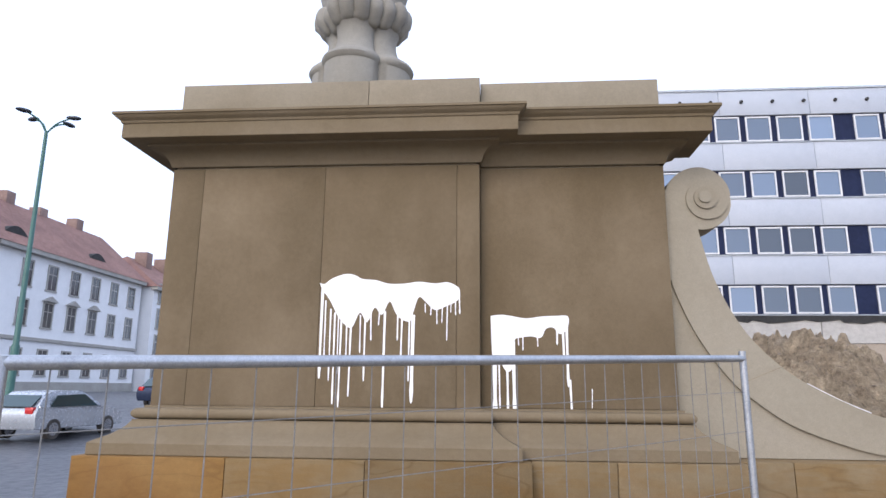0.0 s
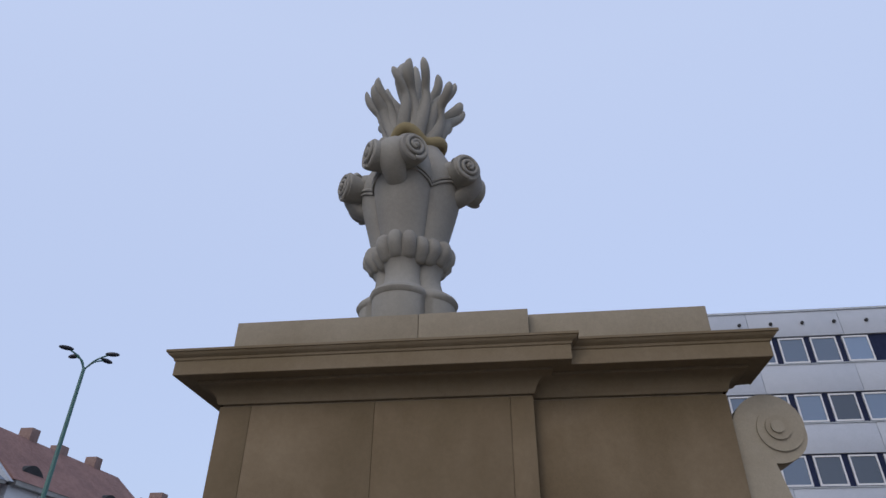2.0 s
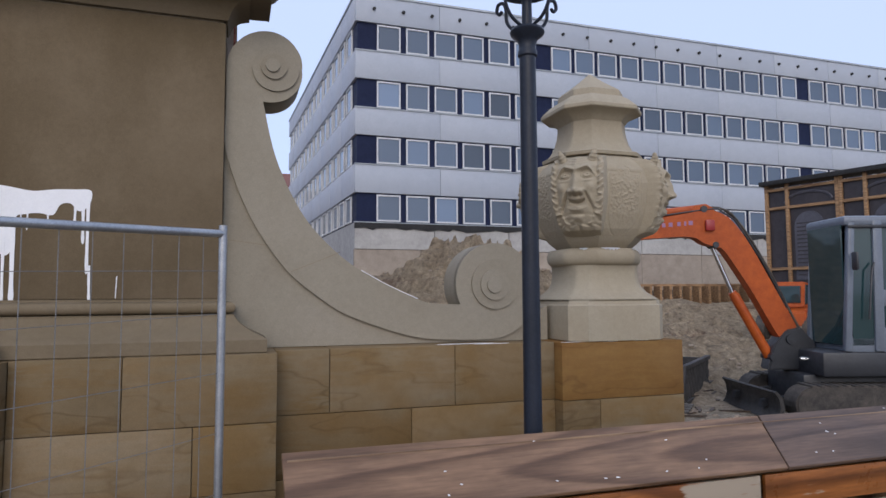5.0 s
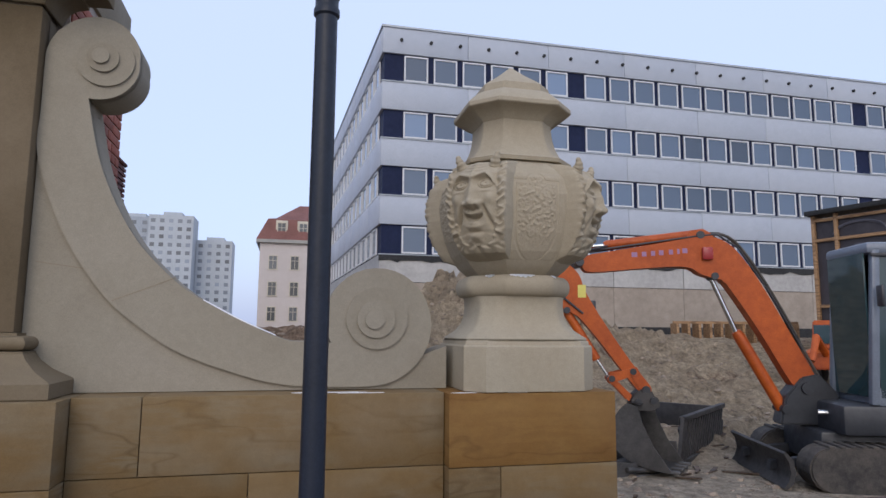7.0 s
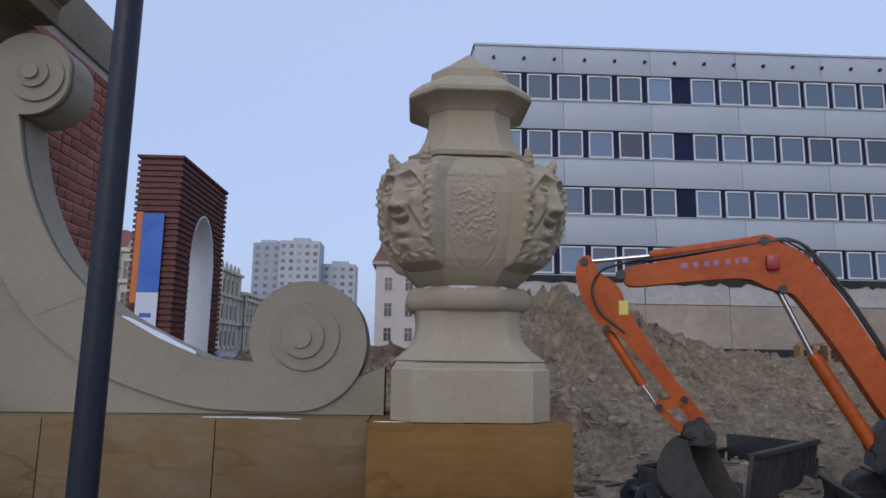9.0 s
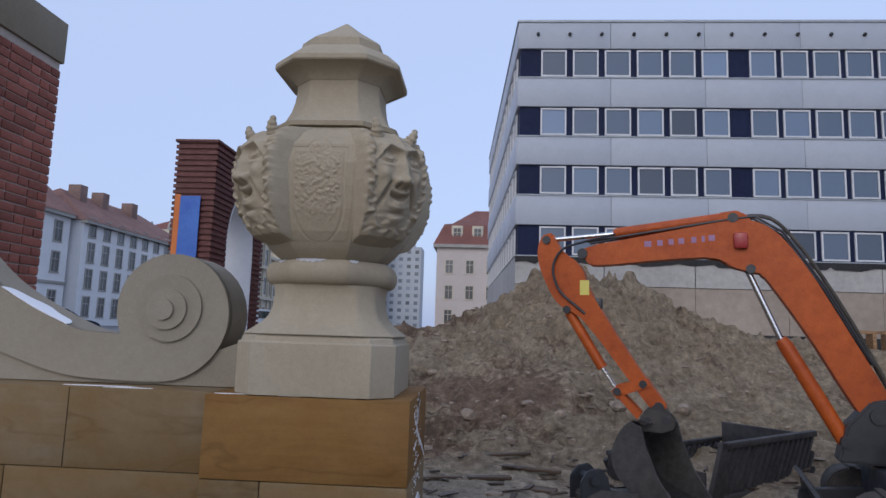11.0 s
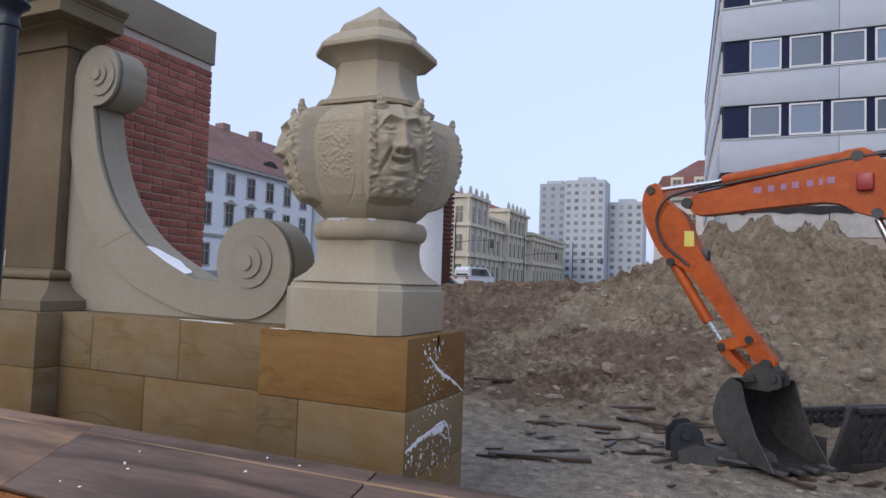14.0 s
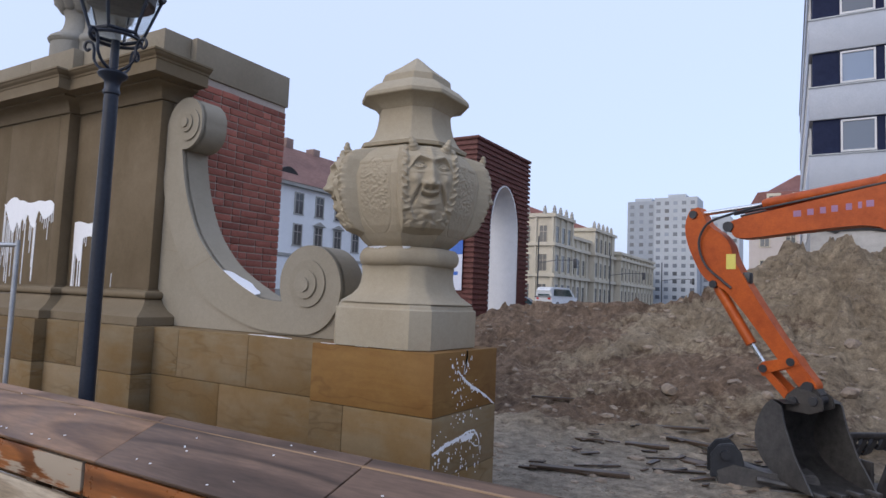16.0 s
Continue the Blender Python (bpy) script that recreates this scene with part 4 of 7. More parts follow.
def spread(a, b, step, far):
    """Coordinates: close together from a to b, then ever wider out to far."""
    mid = list(np.arange(a, b + 1e-6, step))
    out, s, v = [], step, b
    while v < far:
        s *= 1.35
        v += s
        out.append(v)
    low, s, v = [], step, a
    while v > -far:
        s *= 1.35
        v -= s
        low.append(v)
    return low[::-1] + mid + out


def make_ground():
    xs, ys = spread(-1.5, 16.5, 0.062, 1800), spread(7.0, 20.0, 0.062, 1800)
    verts = [(x, y, ground_height(x, y)) for y in ys for x in xs]
    n = len(xs)
    faces = [(j * n + i, j * n + i + 1, (j + 1) * n + i + 1, (j + 1) * n + i) for j in range(len(ys) - 1) for i in range(n - 1)]
    me = bpy.data.meshes.new("ground")
    me.from_pydata(verts, [], faces)
    me.polygons.foreach_set("use_smooth", [True] * len(me.polygons))
    me.materials.append(SAND)
    tagged(new("ground", me), "churned damp sand of a building site, heaped into a mound", "ground", kind="structure")
    # the street beside and behind the site, a skin over the same rise
    xs = [-400, -200, -120, -80, -60, -50, -44, -40, -37, -34, -31, -28, -25, -22, -19, -16, -13, -10, -8, -6, -4.2]
    ys = [-60, -30, -15, -5, 0, 3, 6, 9, 12, 15, 18, 21, 25, 30, 36, 42, 50, 60, 75, 95, 120, 160, 220, 330]
    verts = [(x, y, ground_height(x, y) + 0.03) for y in ys for x in xs]
    n = len(xs)
    me = bpy.data.meshes.new("road")
    me.from_pydata(verts, [], [(j * n + i, j * n + i + 1, (j + 1) * n + i + 1, (j + 1) * n + i) for j in range(len(ys) - 1) for i in range(n - 1)])
    me.materials.append(ASPHALT)
    tagged(new("road", me), "wet grey asphalt street", "road", kind="structure")
    # loose clods and stones
    rnd = random.Random(2)
    bm = bmesh.new()
    shapes = []
    for k in range(5):
        b = bmesh.new()
        bmesh.ops.create_icosphere(b, subdivisions=1, radius=1.0)
        shapes.append([[v.co * (1 + 0.6 * noise.noise(v.co * 1.9 + Vector((k * 3, 0, 0)))) for v in b.verts], [[v.index for v in f.verts] for f in b.faces]])
        b.free()
    verts, faces = [], []
    for k in range(7500):
        x, y = rnd.uniform(-1.0, 16.5), 7.3 + 15 * rnd.random() ** 1.3
        if 4.4 < x < 5.7 and y < 7.3:
            continue
        s = (0.010 + 0.05 * rnd.random() ** 5 + (0.06 if rnd.random() > 0.992 else 0)) * (1 + 0.8 * max(0.0, noise.noise((x * 0.7, y * 0.7, 31))))
        z = ground_height(x, y)
        co, fs = shapes[k % 5]
        q = Euler((rnd.random() * 6, rnd.random() * 6, rnd.random() * 6)).to_matrix()
        o = len(verts)
        wide = Vector((rnd.uniform(0.9, 1.7), rnd.uniform(0.7, 1.1), rnd.uniform(0.4, 0.8)))
        verts += [tuple(Vector(a_ * b_ for a_, b_ in zip(q @ (c * s), wide)) + Vector((x, y, z - s * 0.05))) for c in co]
        faces += [tuple(i + o for i in f) for f in fs]
    me = bpy.data.meshes.new("clods")
    me.from_pydata(verts, [], faces)
    me.materials.append(SOIL)
    tagged(new("clods", me), "loose clods and small stones on the sand", "rubble", kind="stuff")


# ---- the office block ----
PANEL = surface("white_facade_panel", (0.365, 0.40, 0.462), (0.415, 0.45, 0.512), 0.6, 0.15, 2.5, 40.0, 0.1)
SIDEPANEL = surface("grey_facade_panel", (0.40, 0.42, 0.47), (0.48, 0.50, 0.55), 0.6, 0.15, 2.5, 40.0, 0.1)
NAVY = surface("navy_panel", (0.010, 0.014, 0.040), (0.015, 0.023, 0.062), 0.65, 0.5, 5.0, 40.0, 0.05, spec=0.15)
FRAME = surface("white_window_frame", (0.54, 0.55, 0.57), (0.64, 0.65, 0.67), 0.5)
# the mirrored sky's blue is put into the pane's tint
PANE = dark_pane("office_pane", (0.085, 0.12, 0.18))
BLACK = surface("torn_bitumen", (0.012, 0.012, 0.013), (0.03, 0.03, 0.03), 0.8, 2, 12, 60, 0.6, 0.02)
BEIGE = surface("bare_beige_wall", (0.26, 0.22, 0.18), (0.40, 0.34, 0.28), 0.9, 0.35, 3.0, 40.0, 0.4, 0.01)
TIN = surface("zinc_sheet", (0.30, 0.33, 0.36), (0.42, 0.45, 0.48), 0.5, 0.3, 4, 40, 0.1, metal=0.3)


def make_office():
    b = thing("office_block", "white four-storey slab office block with rows of windows and navy panels", "building", (30, 45, 0))
    X0, Y0, X1, Y1 = 7.32, 30.2, 62.0, 54.0
    turn = Matrix.Translation((X0, Y0, 0)) @ Matrix.Rotation(radians(2.75), 4, "Z") @ Matrix.Translation((-X0, -Y0, 0))

    def turned(bm):
        bm.transform(turn)
        return bm

    def slab(grow, z0, z1):
        """The plan of the block, its end wall not quite square to the front."""
        bm = bmesh.new()
        add_prism(bm, [(X0 + 0.12 - grow, Y0 + 0.12 - grow), (X1, Y0 + 0.12 - grow), (X1, Y1), (X0 - 1.02 - grow, Y1)], z1 - z0, Matrix.Translation((0, 0, z0)))
        return bm

    tops, wh = (14.75, 11.98, 9.265, 6.515), 1.34
    part("core", slab(0.0, 1.0, 15.8), NAVY, b, "dark strip behind the windows")
    zs = [16.05] + [v for t in tops for v in (t + 0.03, t - wh - 0.03)]
    zs[-1] = 5.15
    for k in range(0, len(zs) - 1, 2):
        z1, z0 = zs[k], zs[k + 1]
        x = X0
        for i in range(13):
            w = (X1 - X0) / 13
            part("front_panel", box(x + 0.008, x + w - 0.008, Y0, Y0 + 0.2, z0, z1, 0.01), PANEL, b)
            x += w
        for i in range(8):
            w = (Y1 - Y0 - 0.2) / 8
            part("side_panel", turned(box(X0, X0 + 0.2, Y0 + 0.212 + i * w, Y0 + 0.2 + (i + 1) * w - 0.01, z0, z1, 0.01)), SIDEPANEL, b)
    part("roof", slab(0.17, 16.05, 16.15), TIN, b, "flat roof with metal edge")
    # window: frame with a pane
    w, h = 1.16, 1.26
    bm = bmesh.new()
    for r in ((0, w, 0, 0.07), (0, w, h - 0.07, h), (0, 0.07, 0.07, h - 0.07), (w - 0.07, w, 0.07, h - 0.07)):
        add_box(bm, r[0], r[1], 0, 0.08, r[2], r[3])
    fr = mesh_from(bm, "window_frame")
    fr.materials.append(FRAME)
    bm = box(0.07, w - 0.07, 0.045, 0.06, 0.07, h - 0.07)
    pn = mesh_from(bm, "pane")
    pn.materials.append(PANE)
    bm = box(-0.1, 1.35, 0.0, 0.09, 0, 0.05)
    sl = mesh_from(bm, "window_sill")
    sl.materials.append(TIN)
    cols = [8.38 + 1.443 * i for i in range(6)] + [17.70 + 1.395 * i for i in range(12)] + [35.2 + 1.395 * i for i in range(12)] + [52.6 + 1.395 * i for i in range(6)]
    for t in tops:
        for x in cols:
            m = pose(x, Y0 + 0.03, t - h - 0.04)
            f = shared("window_frame", fr, b, m)
            p = new("pane", pn)
            p.parent = f
        part("sill_strip", box(X0 - 0.02, X1, Y0 - 0.04, Y0 + 0.1, t - wh - 0.05, t - wh - 0.005), TIN, b)
        for i in range(14):
            m = turn @ pose(X0 + 0.03, Y0 + 1.0 + 1.6 * i + w, t - h - 0.04, 0, 0, -90)
            f = shared("window_frame", fr, b, m)
            p = new("pane", pn)
            p.parent = f
    bm = bmesh.new()
    bmesh.ops.create_cone(bm, segments=8, radius1=0.08, radius2=0.08, depth=0.12, cap_ends=True, matrix=Matrix.Rotation(radians(90), 4, "X"))
    vent = mesh_from(bm, "vent_pipe")
    vent.materials.append(BLACK)
    for i in range(36):
        shared("vent_pipe", vent, b, pose(X0 + 0.9 + 1.45 * i, Y0 - 0.04, 15.45))
    # stripped ground floor
    bm = bmesh.new()
    rnd = random.Random(6)
    pts = [(X0, 5.14), (X0, 4.86)]
    x = X0
    while x < X1:
        x += rnd.uniform(0.15, 0.6)
        pts.append((min(x, X1), 4.86 + rnd.uniform(-0.13, 0.08)))
    pts.append((X1, 5.14))
    add_prism(bm, pts, 0.05, Matrix.Translation((0, Y0 - 0.03, 0)) @ UPRIGHT)
    part("torn_edge", bm, BLACK, b, "ragged black edge where the ground floor was stripped")
    x = X0
    for i in range(14):
        w_ = 3.9
        part("concrete_panel", box(x + 0.02, x + w_ - 0.02, Y0 + 0.02, Y0 + 0.25, 3.9, 4.95), CONCRETE, b)
        part("lower_wall", box(x + 0.01, x + w_ - 0.01, Y0 + 0.06, Y0 + 0.3, 1.0, 3.88), BEIGE, b)
        x += w_
    part("side_base", turned(box(X0 + 0.05, X0 + 0.3, Y0 + 0.33, Y1, 1.0, 5.14)), CONCRETE, b)
    part("dark_footing", box(12.0, 40.0, Y0 - 0.25, Y0 + 0.05, 1.0, 1.95), BLACK, b)


# ---- site fence ----
def make_fence():
    f = thing("site_fence", "galvanised wire mesh site fence panel with tubular frame", "fence", (0.65, 3.23, 0))
    p0, p1 = Vector((1.98, 4.385, 0)), Vector((-0.75, 2.01, 0))
    d = (p1 - p0).normalized()
    length = (p1 - p0).length

    def top(s):
        return 2.03 - 0.13 * s / length

    def at(s, z):
        return p0 + d * s + Vector((0, 0, z))

    part("post", tube([at(0, 0.08), at(0, 2.055)], 0.021, 14), GALV, f)
    part("post", tube([at(length, 0.0), at(length, top(length))], 0.021, 14), GALV, f)
    part("top_rail", tube([at(0, 2.012), at(length, top(length) - 0.018)], 0.020, 14), GALV, f)
    part("bottom_rail", tube([at(0, 0.14), at(length, 0.10)], 0.018, 10), GALV, f)
    s = 0.12
    while s < length:
        part("upright_wire", tube([at(s, 0.13), at(s, top(s) - 0.02)], 0.0023, 5), WIRE, f)
        s += 0.141
    for z in (0.4, 0.7, 1.0, 1.3, 1.6, 1.82):
        part("cross_wire", tube([at(0, z), at(length, z - 0.12)], 0.0018, 5), WIRE, f)
    for s in (0.0, length):
        bm = box(-0.34, 0.34, -0.11, 0.11, 0, 0.13, 0.03)
        bm.transform(Matrix.Translation(at(s, 0.0)) @ Matrix.Rotation(math.atan2(d.y, d.x), 4, "Z"))
        part("concrete_foot", bm, CONCRETE, f, "concrete fence foot")


# ---- old gas lamp ----
def make_lamp():
    lx, ly = 3.612, 4.138
    lamp = thing("street_lantern", "dark iron street lantern with six-sided glass head", "street lamp", (lx, ly, 0), local=True)
    bm = bmesh.new()
    add_lathe(bm, [(0.11, 0.0), (0.11, 0.10), (0.085, 0.14), (0.075, 0.5), (0.062, 0.55), (0.053, 0.62), (0.050, 1.2), (0.047, 3.02), (0.046, 3.06)], 18)
    part("post", bm, LAMP_BLACK, lamp)
    bm = bmesh.new()
    add_lathe(bm, [(0.046, 3.04), (0.056, 3.05), (0.056, 3.075), (0.05, 3.085), (0.05, 3.12), (0.062, 3.15), (0.095, 3.175), (0.10, 3.19), (0.092, 3.205), (0.05, 3.215), (0.03, 3.23), (0.028, 3.44)], 18)
    part("collar", bm, LAMP_BLACK, lamp)
    for k in range(4):
        a = radians(20 + 90 * k)
        pts = [(r * math.cos(a), r * math.sin(a), z) for r, z in ((0.05, 3.22), (0.12, 3.25), (0.165, 3.31), (0.17, 3.38), (0.19, 3.43), (0.235, 3.44), (0.25, 3.40), (0.225, 3.375), (0.205, 3.39))]
        part("scroll_bracket", tube(smooth_curve(pts, 3), 0.011, 6), LAMP_BLACK, lamp)
    bm = bmesh.new()
    ring = [(0.165 * math.cos(radians(t)), 0.165 * math.sin(radians(t)), 3.45) for t in range(0, 361, 15)]
    add_tube(bm, ring, 0.013, 6)
    part("ring", bm, LAMP_BLACK, lamp)
    R0, R1, Z0, Z1 = 0.170, 0.292, 3.48, 3.82

    def corner(k, r, z):
        a = radians(60 * k + 12)
        return Vector((r * math.cos(a), r * math.sin(a), z))

    for k in range(6):
        part("glazing_bar", tube([corner(k, R0, Z0), corner(k, R1, Z1)], 0.012, 6), LAMP_BLACK, lamp)
        bm = bmesh.new()
        q = [corner(k, R0 - 0.004, Z0), corner(k + 1, R0 - 0.004, Z0), corner(k + 1, R1 - 0.004, Z1), corner(k, R1 - 0.004, Z1)]
        c_ = sum(q, Vector()) / 4
        n_ = Vector((-c_.x, -c_.y, 0)).normalized() * 0.004
        a_ = [bm.verts.new(v) for v in q]
        b_ = [bm.verts.new(v + n_) for v in q]
        bm.faces.new(a_)
        bm.faces.new(b_[::-1])
        for i in range(4):
            bm.faces.new((a_[i], b_[i], b_[(i + 1) % 4], a_[(i + 1) % 4]))
        g = part("pane", bm, LAMP_GLASS, lamp, "clear glass pane")
        g.visible_shadow = False
        part("rim_bar", tube([corner(k, R0, Z0), corner(k + 1, R0, Z0)], 0.014, 6), LAMP_BLACK, lamp)
        part("rim_bar", tube([corner(k, R1, Z1), corner(k + 1, R1, Z1)], 0.016, 6), LAMP_BLACK, lamp)
        bm = bmesh.new()
        c0 = corner(k, R1 + 0.01, Z1)
        add_lathe(bm, [(0.014, 0), (0.022, 0.02), (0.012, 0.045), (0.02, 0.06), (0.003, 0.10)], 8, (c0.x, c0.y, c0.z))
        part("finial", bm, LAMP_BLACK, lamp)
    bm = bmesh.new()
    add_lathe(bm, [(R1 + 0.02, Z1 - 0.005), (R1 + 0.025, Z1 + 0.012), (0.23, Z1 + 0.085), (0.165, Z1 + 0.115), (0.13, Z1 + 0.16), (0.115, Z1 + 0.20)], 6, shape=None)
    bm.transform(Matrix.Rotation(radians(12), 4, "Z"))
    part("roof", bm, LAMP_BLACK, lamp, "", 20)
    bm = bmesh.new()
    add_lathe(bm, [(0.115, Z1 + 0.19), (0.12, Z1 + 0.205), (0.165, Z1 + 0.225), (0.17, Z1 + 0.24), (0.15, Z1 + 0.255), (0.125, Z1 + 0.27), (0.09, Z1 + 0.315), (0.045, Z1 + 0.345), (0.022, Z1 + 0.355), (0.018, Z1 + 0.39), (0.036, Z1 + 0.405), (0.018, Z1 + 0.425), (0.014, Z1 + 0.445), (0.026, Z1 + 0.465), (0.008, Z1 + 0.485)], 20)
    part("chimney_cap", bm, LAMP_BLACK, lamp)
    bm = bmesh.new()
    add_lathe(bm, [(R1 - 0.04, Z1 - 0.015), (R1 - 0.05, Z1 - 0.05), (0.24, Z1 - 0.10), (0.225, Z1 - 0.11)], 24)
    part("reflector", bm, FROST, lamp, "grey reflector under the roof")


# ---- timber barrier ----
def make_barrier():
    bar = thing("timber_barrier", "wooden site barrier with sloping plywood cap boards, wet orange front", "barrier", (5.4, 3.7, 0))
    yb, zb, yf, zf = 3.85, 1.0, 3.53, 0.80
    xs = (2.25, 4.88, 6.28, 8.9)
    d = Vector((0, yf - yb, zf - zb))
    n = Vector((0, -(zf - zb), (yf - yb))).normalized()
    if n.z < 0:
        n = -n
    for i, (a, b) in enumerate(zip(xs, xs[1:])):
        bm = bmesh.new()
        skew = -0.12
        c = [Vector((a, yb, zb)), Vector((b - 0.006, yb, zb)), Vector((b - 0.006 + skew, yb, zb)) + d, Vector((a + (skew if i else 0), yb, zb)) + d]
        lo = [bm.verts.new(v - n * 0.021) for v in c]
        hi = [bm.verts.new(v + n * (0.002 * (i % 2))) for v in c]
        bm.faces.new(lo[::-1])
        bm.faces.new(hi)
        for k in range(4):
            bm.faces.new((lo[k], lo[(k + 1) % 4], hi[(k + 1) % 4], hi[k]))
        bmesh.ops.bevel(bm, geom=list(bm.edges), offset=0.003, segments=1, affect="EDGES")
        cb = part("cap_board", bm, WOODTOP if i == 0 else WOODGREY, bar, "weathered plywood cap board" if i == 0 else "dull dark plywood cap board")
        rnd = random.Random(i)
        for k in range(11):
            t, s = rnd.random(), rnd.uniform(0.06, 0.94)
            p = Vector((a + 0.1 + (b - a - 0.3) * t, yb, zb)) + d * s + n * 0.001
            bm = bmesh.new()
            add_lathe(bm, [(rnd.uniform(0.004, 0.008), 0), (0.005, 0.003)], 8, tuple(p), lambda g, q: 1 + 0.35 * math.sin(2 * g + k))
            part("paint_speck", bm, WHITE_PAINT, cb, "small speck of white paint")
    for k, (z0, z1, m) in enumerate(((0.60, 0.765, WOODWET), (0.36, 0.565, WOODPALE), (0.10, 0.33, WOODWET))):
        for a, b in ((2.27, 4.6), (4.63, 6.9), (6.93, 8.85)):
            part("front_board", box(a, b, yf + 0.03 + 0.006 * k, yf + 0.055 + 0.006 * k, z0, z1, 0.003), m, bar)
    for x in (2.4, 4.0, 5.6, 7.2, 8.7):
        part("post", box(x - 0.05, x + 0.05, 3.62, 3.72, 0, 0.84, 0.004), TIMBER, bar)
    part("rear_board", box(2.27, 8.85, 3.80, 3.825, 0.45, 0.975, 0.003), TIMBER, bar)


# ---- spilt paint ----
def blob(outline, drips, y, name, label):
    """A splash on an upright face: an outline of (x, z) with runs of (x, top, foot, width)."""
    t = thing(name, label, "paint", (outline[0][0], y, outline[0][1]))
    bm = bmesh.new()
    add_prism(bm, smooth_curve(outline + [outline[0]], 4)[:-1], 0.006, Matrix.Translation((0, y - 0.004, 0)) @ UPRIGHT)
    part("splash", bm, WHITE_PAINT, t)
    rnd = random.Random(5)
    for x, z1, z0, w in drips:
        n = 8
        left, right = [], []
        dx = rnd.uniform(-0.006, 0.006)
        for i in range(n + 1):
            s = i / n
            ww = w * (1 - 0.35 * s + (0.35 if i == n - 1 else 0)) / 2 + rnd.uniform(-0.0008, 0.0008)
            xx = x + dx * s
            left.append((xx - ww, z1 + (z0 - z1) * s))
            right.append((xx + ww, z1 + (z0 - z1) * s))
        bm = bmesh.new()
        add_prism(bm, left + [(x + dx, z0 - w * 0.5)] + right[::-1], 0.007, Matrix.Translation((0, y - 0.0055, 0)) @ UPRIGHT)
        part("drip", bm, WHITE_PAINT, t)


def make_paint():
    rnd = random.Random(8)
    top = [(-0.905, 2.665), (-0.86, 2.655), (-0.80, 2.70), (-0.70, 2.735), (-0.62, 2.73), (-0.55, 2.695), (-0.44, 2.685), (-0.33, 2.655), (-0.20, 2.655), (-0.08, 2.67), (0.05, 2.655), (0.15, 2.665), (0.22, 2.635), (0.25, 2.60)]
    low = [(0.235, 2.52), (0.14, 2.47), (0.05, 2.44), (-0.02, 2.50), (-0.08, 2.545), (-0.12, 2.44), (-0.15, 2.35), (-0.22, 2.365), (-0.27, 2.42), (-0.32, 2.51), (-0.38, 2.40), (-0.44, 2.46), (-0.50, 2.34), (-0.56, 2.42), (-0.62, 2.30), (-0.68, 2.32), (-0.74, 2.39), (-0.80, 2.50), (-0.84, 2.56), (-0.875, 2.60)]
    drips = [(-0.875, 2.62, 1.90, 0.022), (-0.845, 2.52, 2.02, 0.012), (-0.80, 2.45, 1.88, 0.012), (-0.765, 2.42, 1.70, 0.014), (-0.735, 2.40, 1.93, 0.010), (-0.71, 2.36, 1.66, 0.014), (-0.665, 2.34, 2.05, 0.012), (-0.63, 2.33, 1.76, 0.014), (-0.555, 2.40, 2.1, 0.010), (-0.515, 2.36, 1.88, 0.014), (-0.47, 2.42, 2.2, 0.012), (-0.40, 2.42, 2.32, 0.010), (-0.355, 2.43, 1.66, 0.018), (-0.25, 2.40, 2.2, 0.012), (-0.215, 2.38, 2.05, 0.013), (-0.155, 2.36, 1.88, 0.012), (-0.125, 2.40, 1.72, 0.030), (-0.03, 2.49, 2.42, 0.008), (0.02, 2.47, 2.40, 0.010), (0.065, 2.46, 2.33, 0.010), (0.11, 2.47, 2.34, 0.010), (0.15, 2.48, 2.20, 0.010), (0.18, 2.5, 2.42, 0.008), (0.215, 2.53, 2.40, 0.010), (0.245, 2.57, 2.41, 0.012)]
    blob(top + low, drips, YL, "paint_splash", "white paint splash with long thin runs on the pier")
    top = [(0.495, 2.405), (0.58, 2.415), (0.66, 2.405), (0.78, 2.385), (0.90, 2.40), (1.02, 2.405), (1.12, 2.40)]
    low = [(1.11, 2.30), (1.05, 2.26), (1.00, 2.31), (0.94, 2.30), (0.90, 2.23), (0.82, 2.24), (0.74, 2.23), (0.685, 2.20), (0.67, 2.0), (0.62, 1.96), (0.56, 2.05), (0.51, 2.05)]
    drips = [(0.525, 2.2, 1.60, 0.038), (0.56, 2.1, 1.68, 0.014), (0.625, 2.1, 1.64, 0.020), (0.675, 2.2, 1.63, 0.030), (0.715, 2.25, 2.17, 0.010), (0.755, 2.25, 2.13, 0.010), (0.87, 2.25, 2.16, 0.010), (1.03, 2.3, 2.18, 0.016), (1.075, 2.32, 2.05, 0.02), (1.105, 2.36, 1.85, 0.022), (1.12, 1.9, 1.66, 0.018), (1.29, 1.83, 1.68, 0.006)]
    blob(top + low, drips, YR, "paint_splash", "small white paint splash running down to the moulding")
    # runs on the pedestal's side and puddles on ledges
    t = thing("paint_runs", "white paint runs on the pedestal's side", "paint", (5.62, 6.0, 1.0))
    rot = Matrix(((0, 0, 1, 0), (1, 0, 0, 0), (0, 1, 0, 0), (0, 0, 0, 1)))  # outline's x, y -> world y, z; depth -> +x

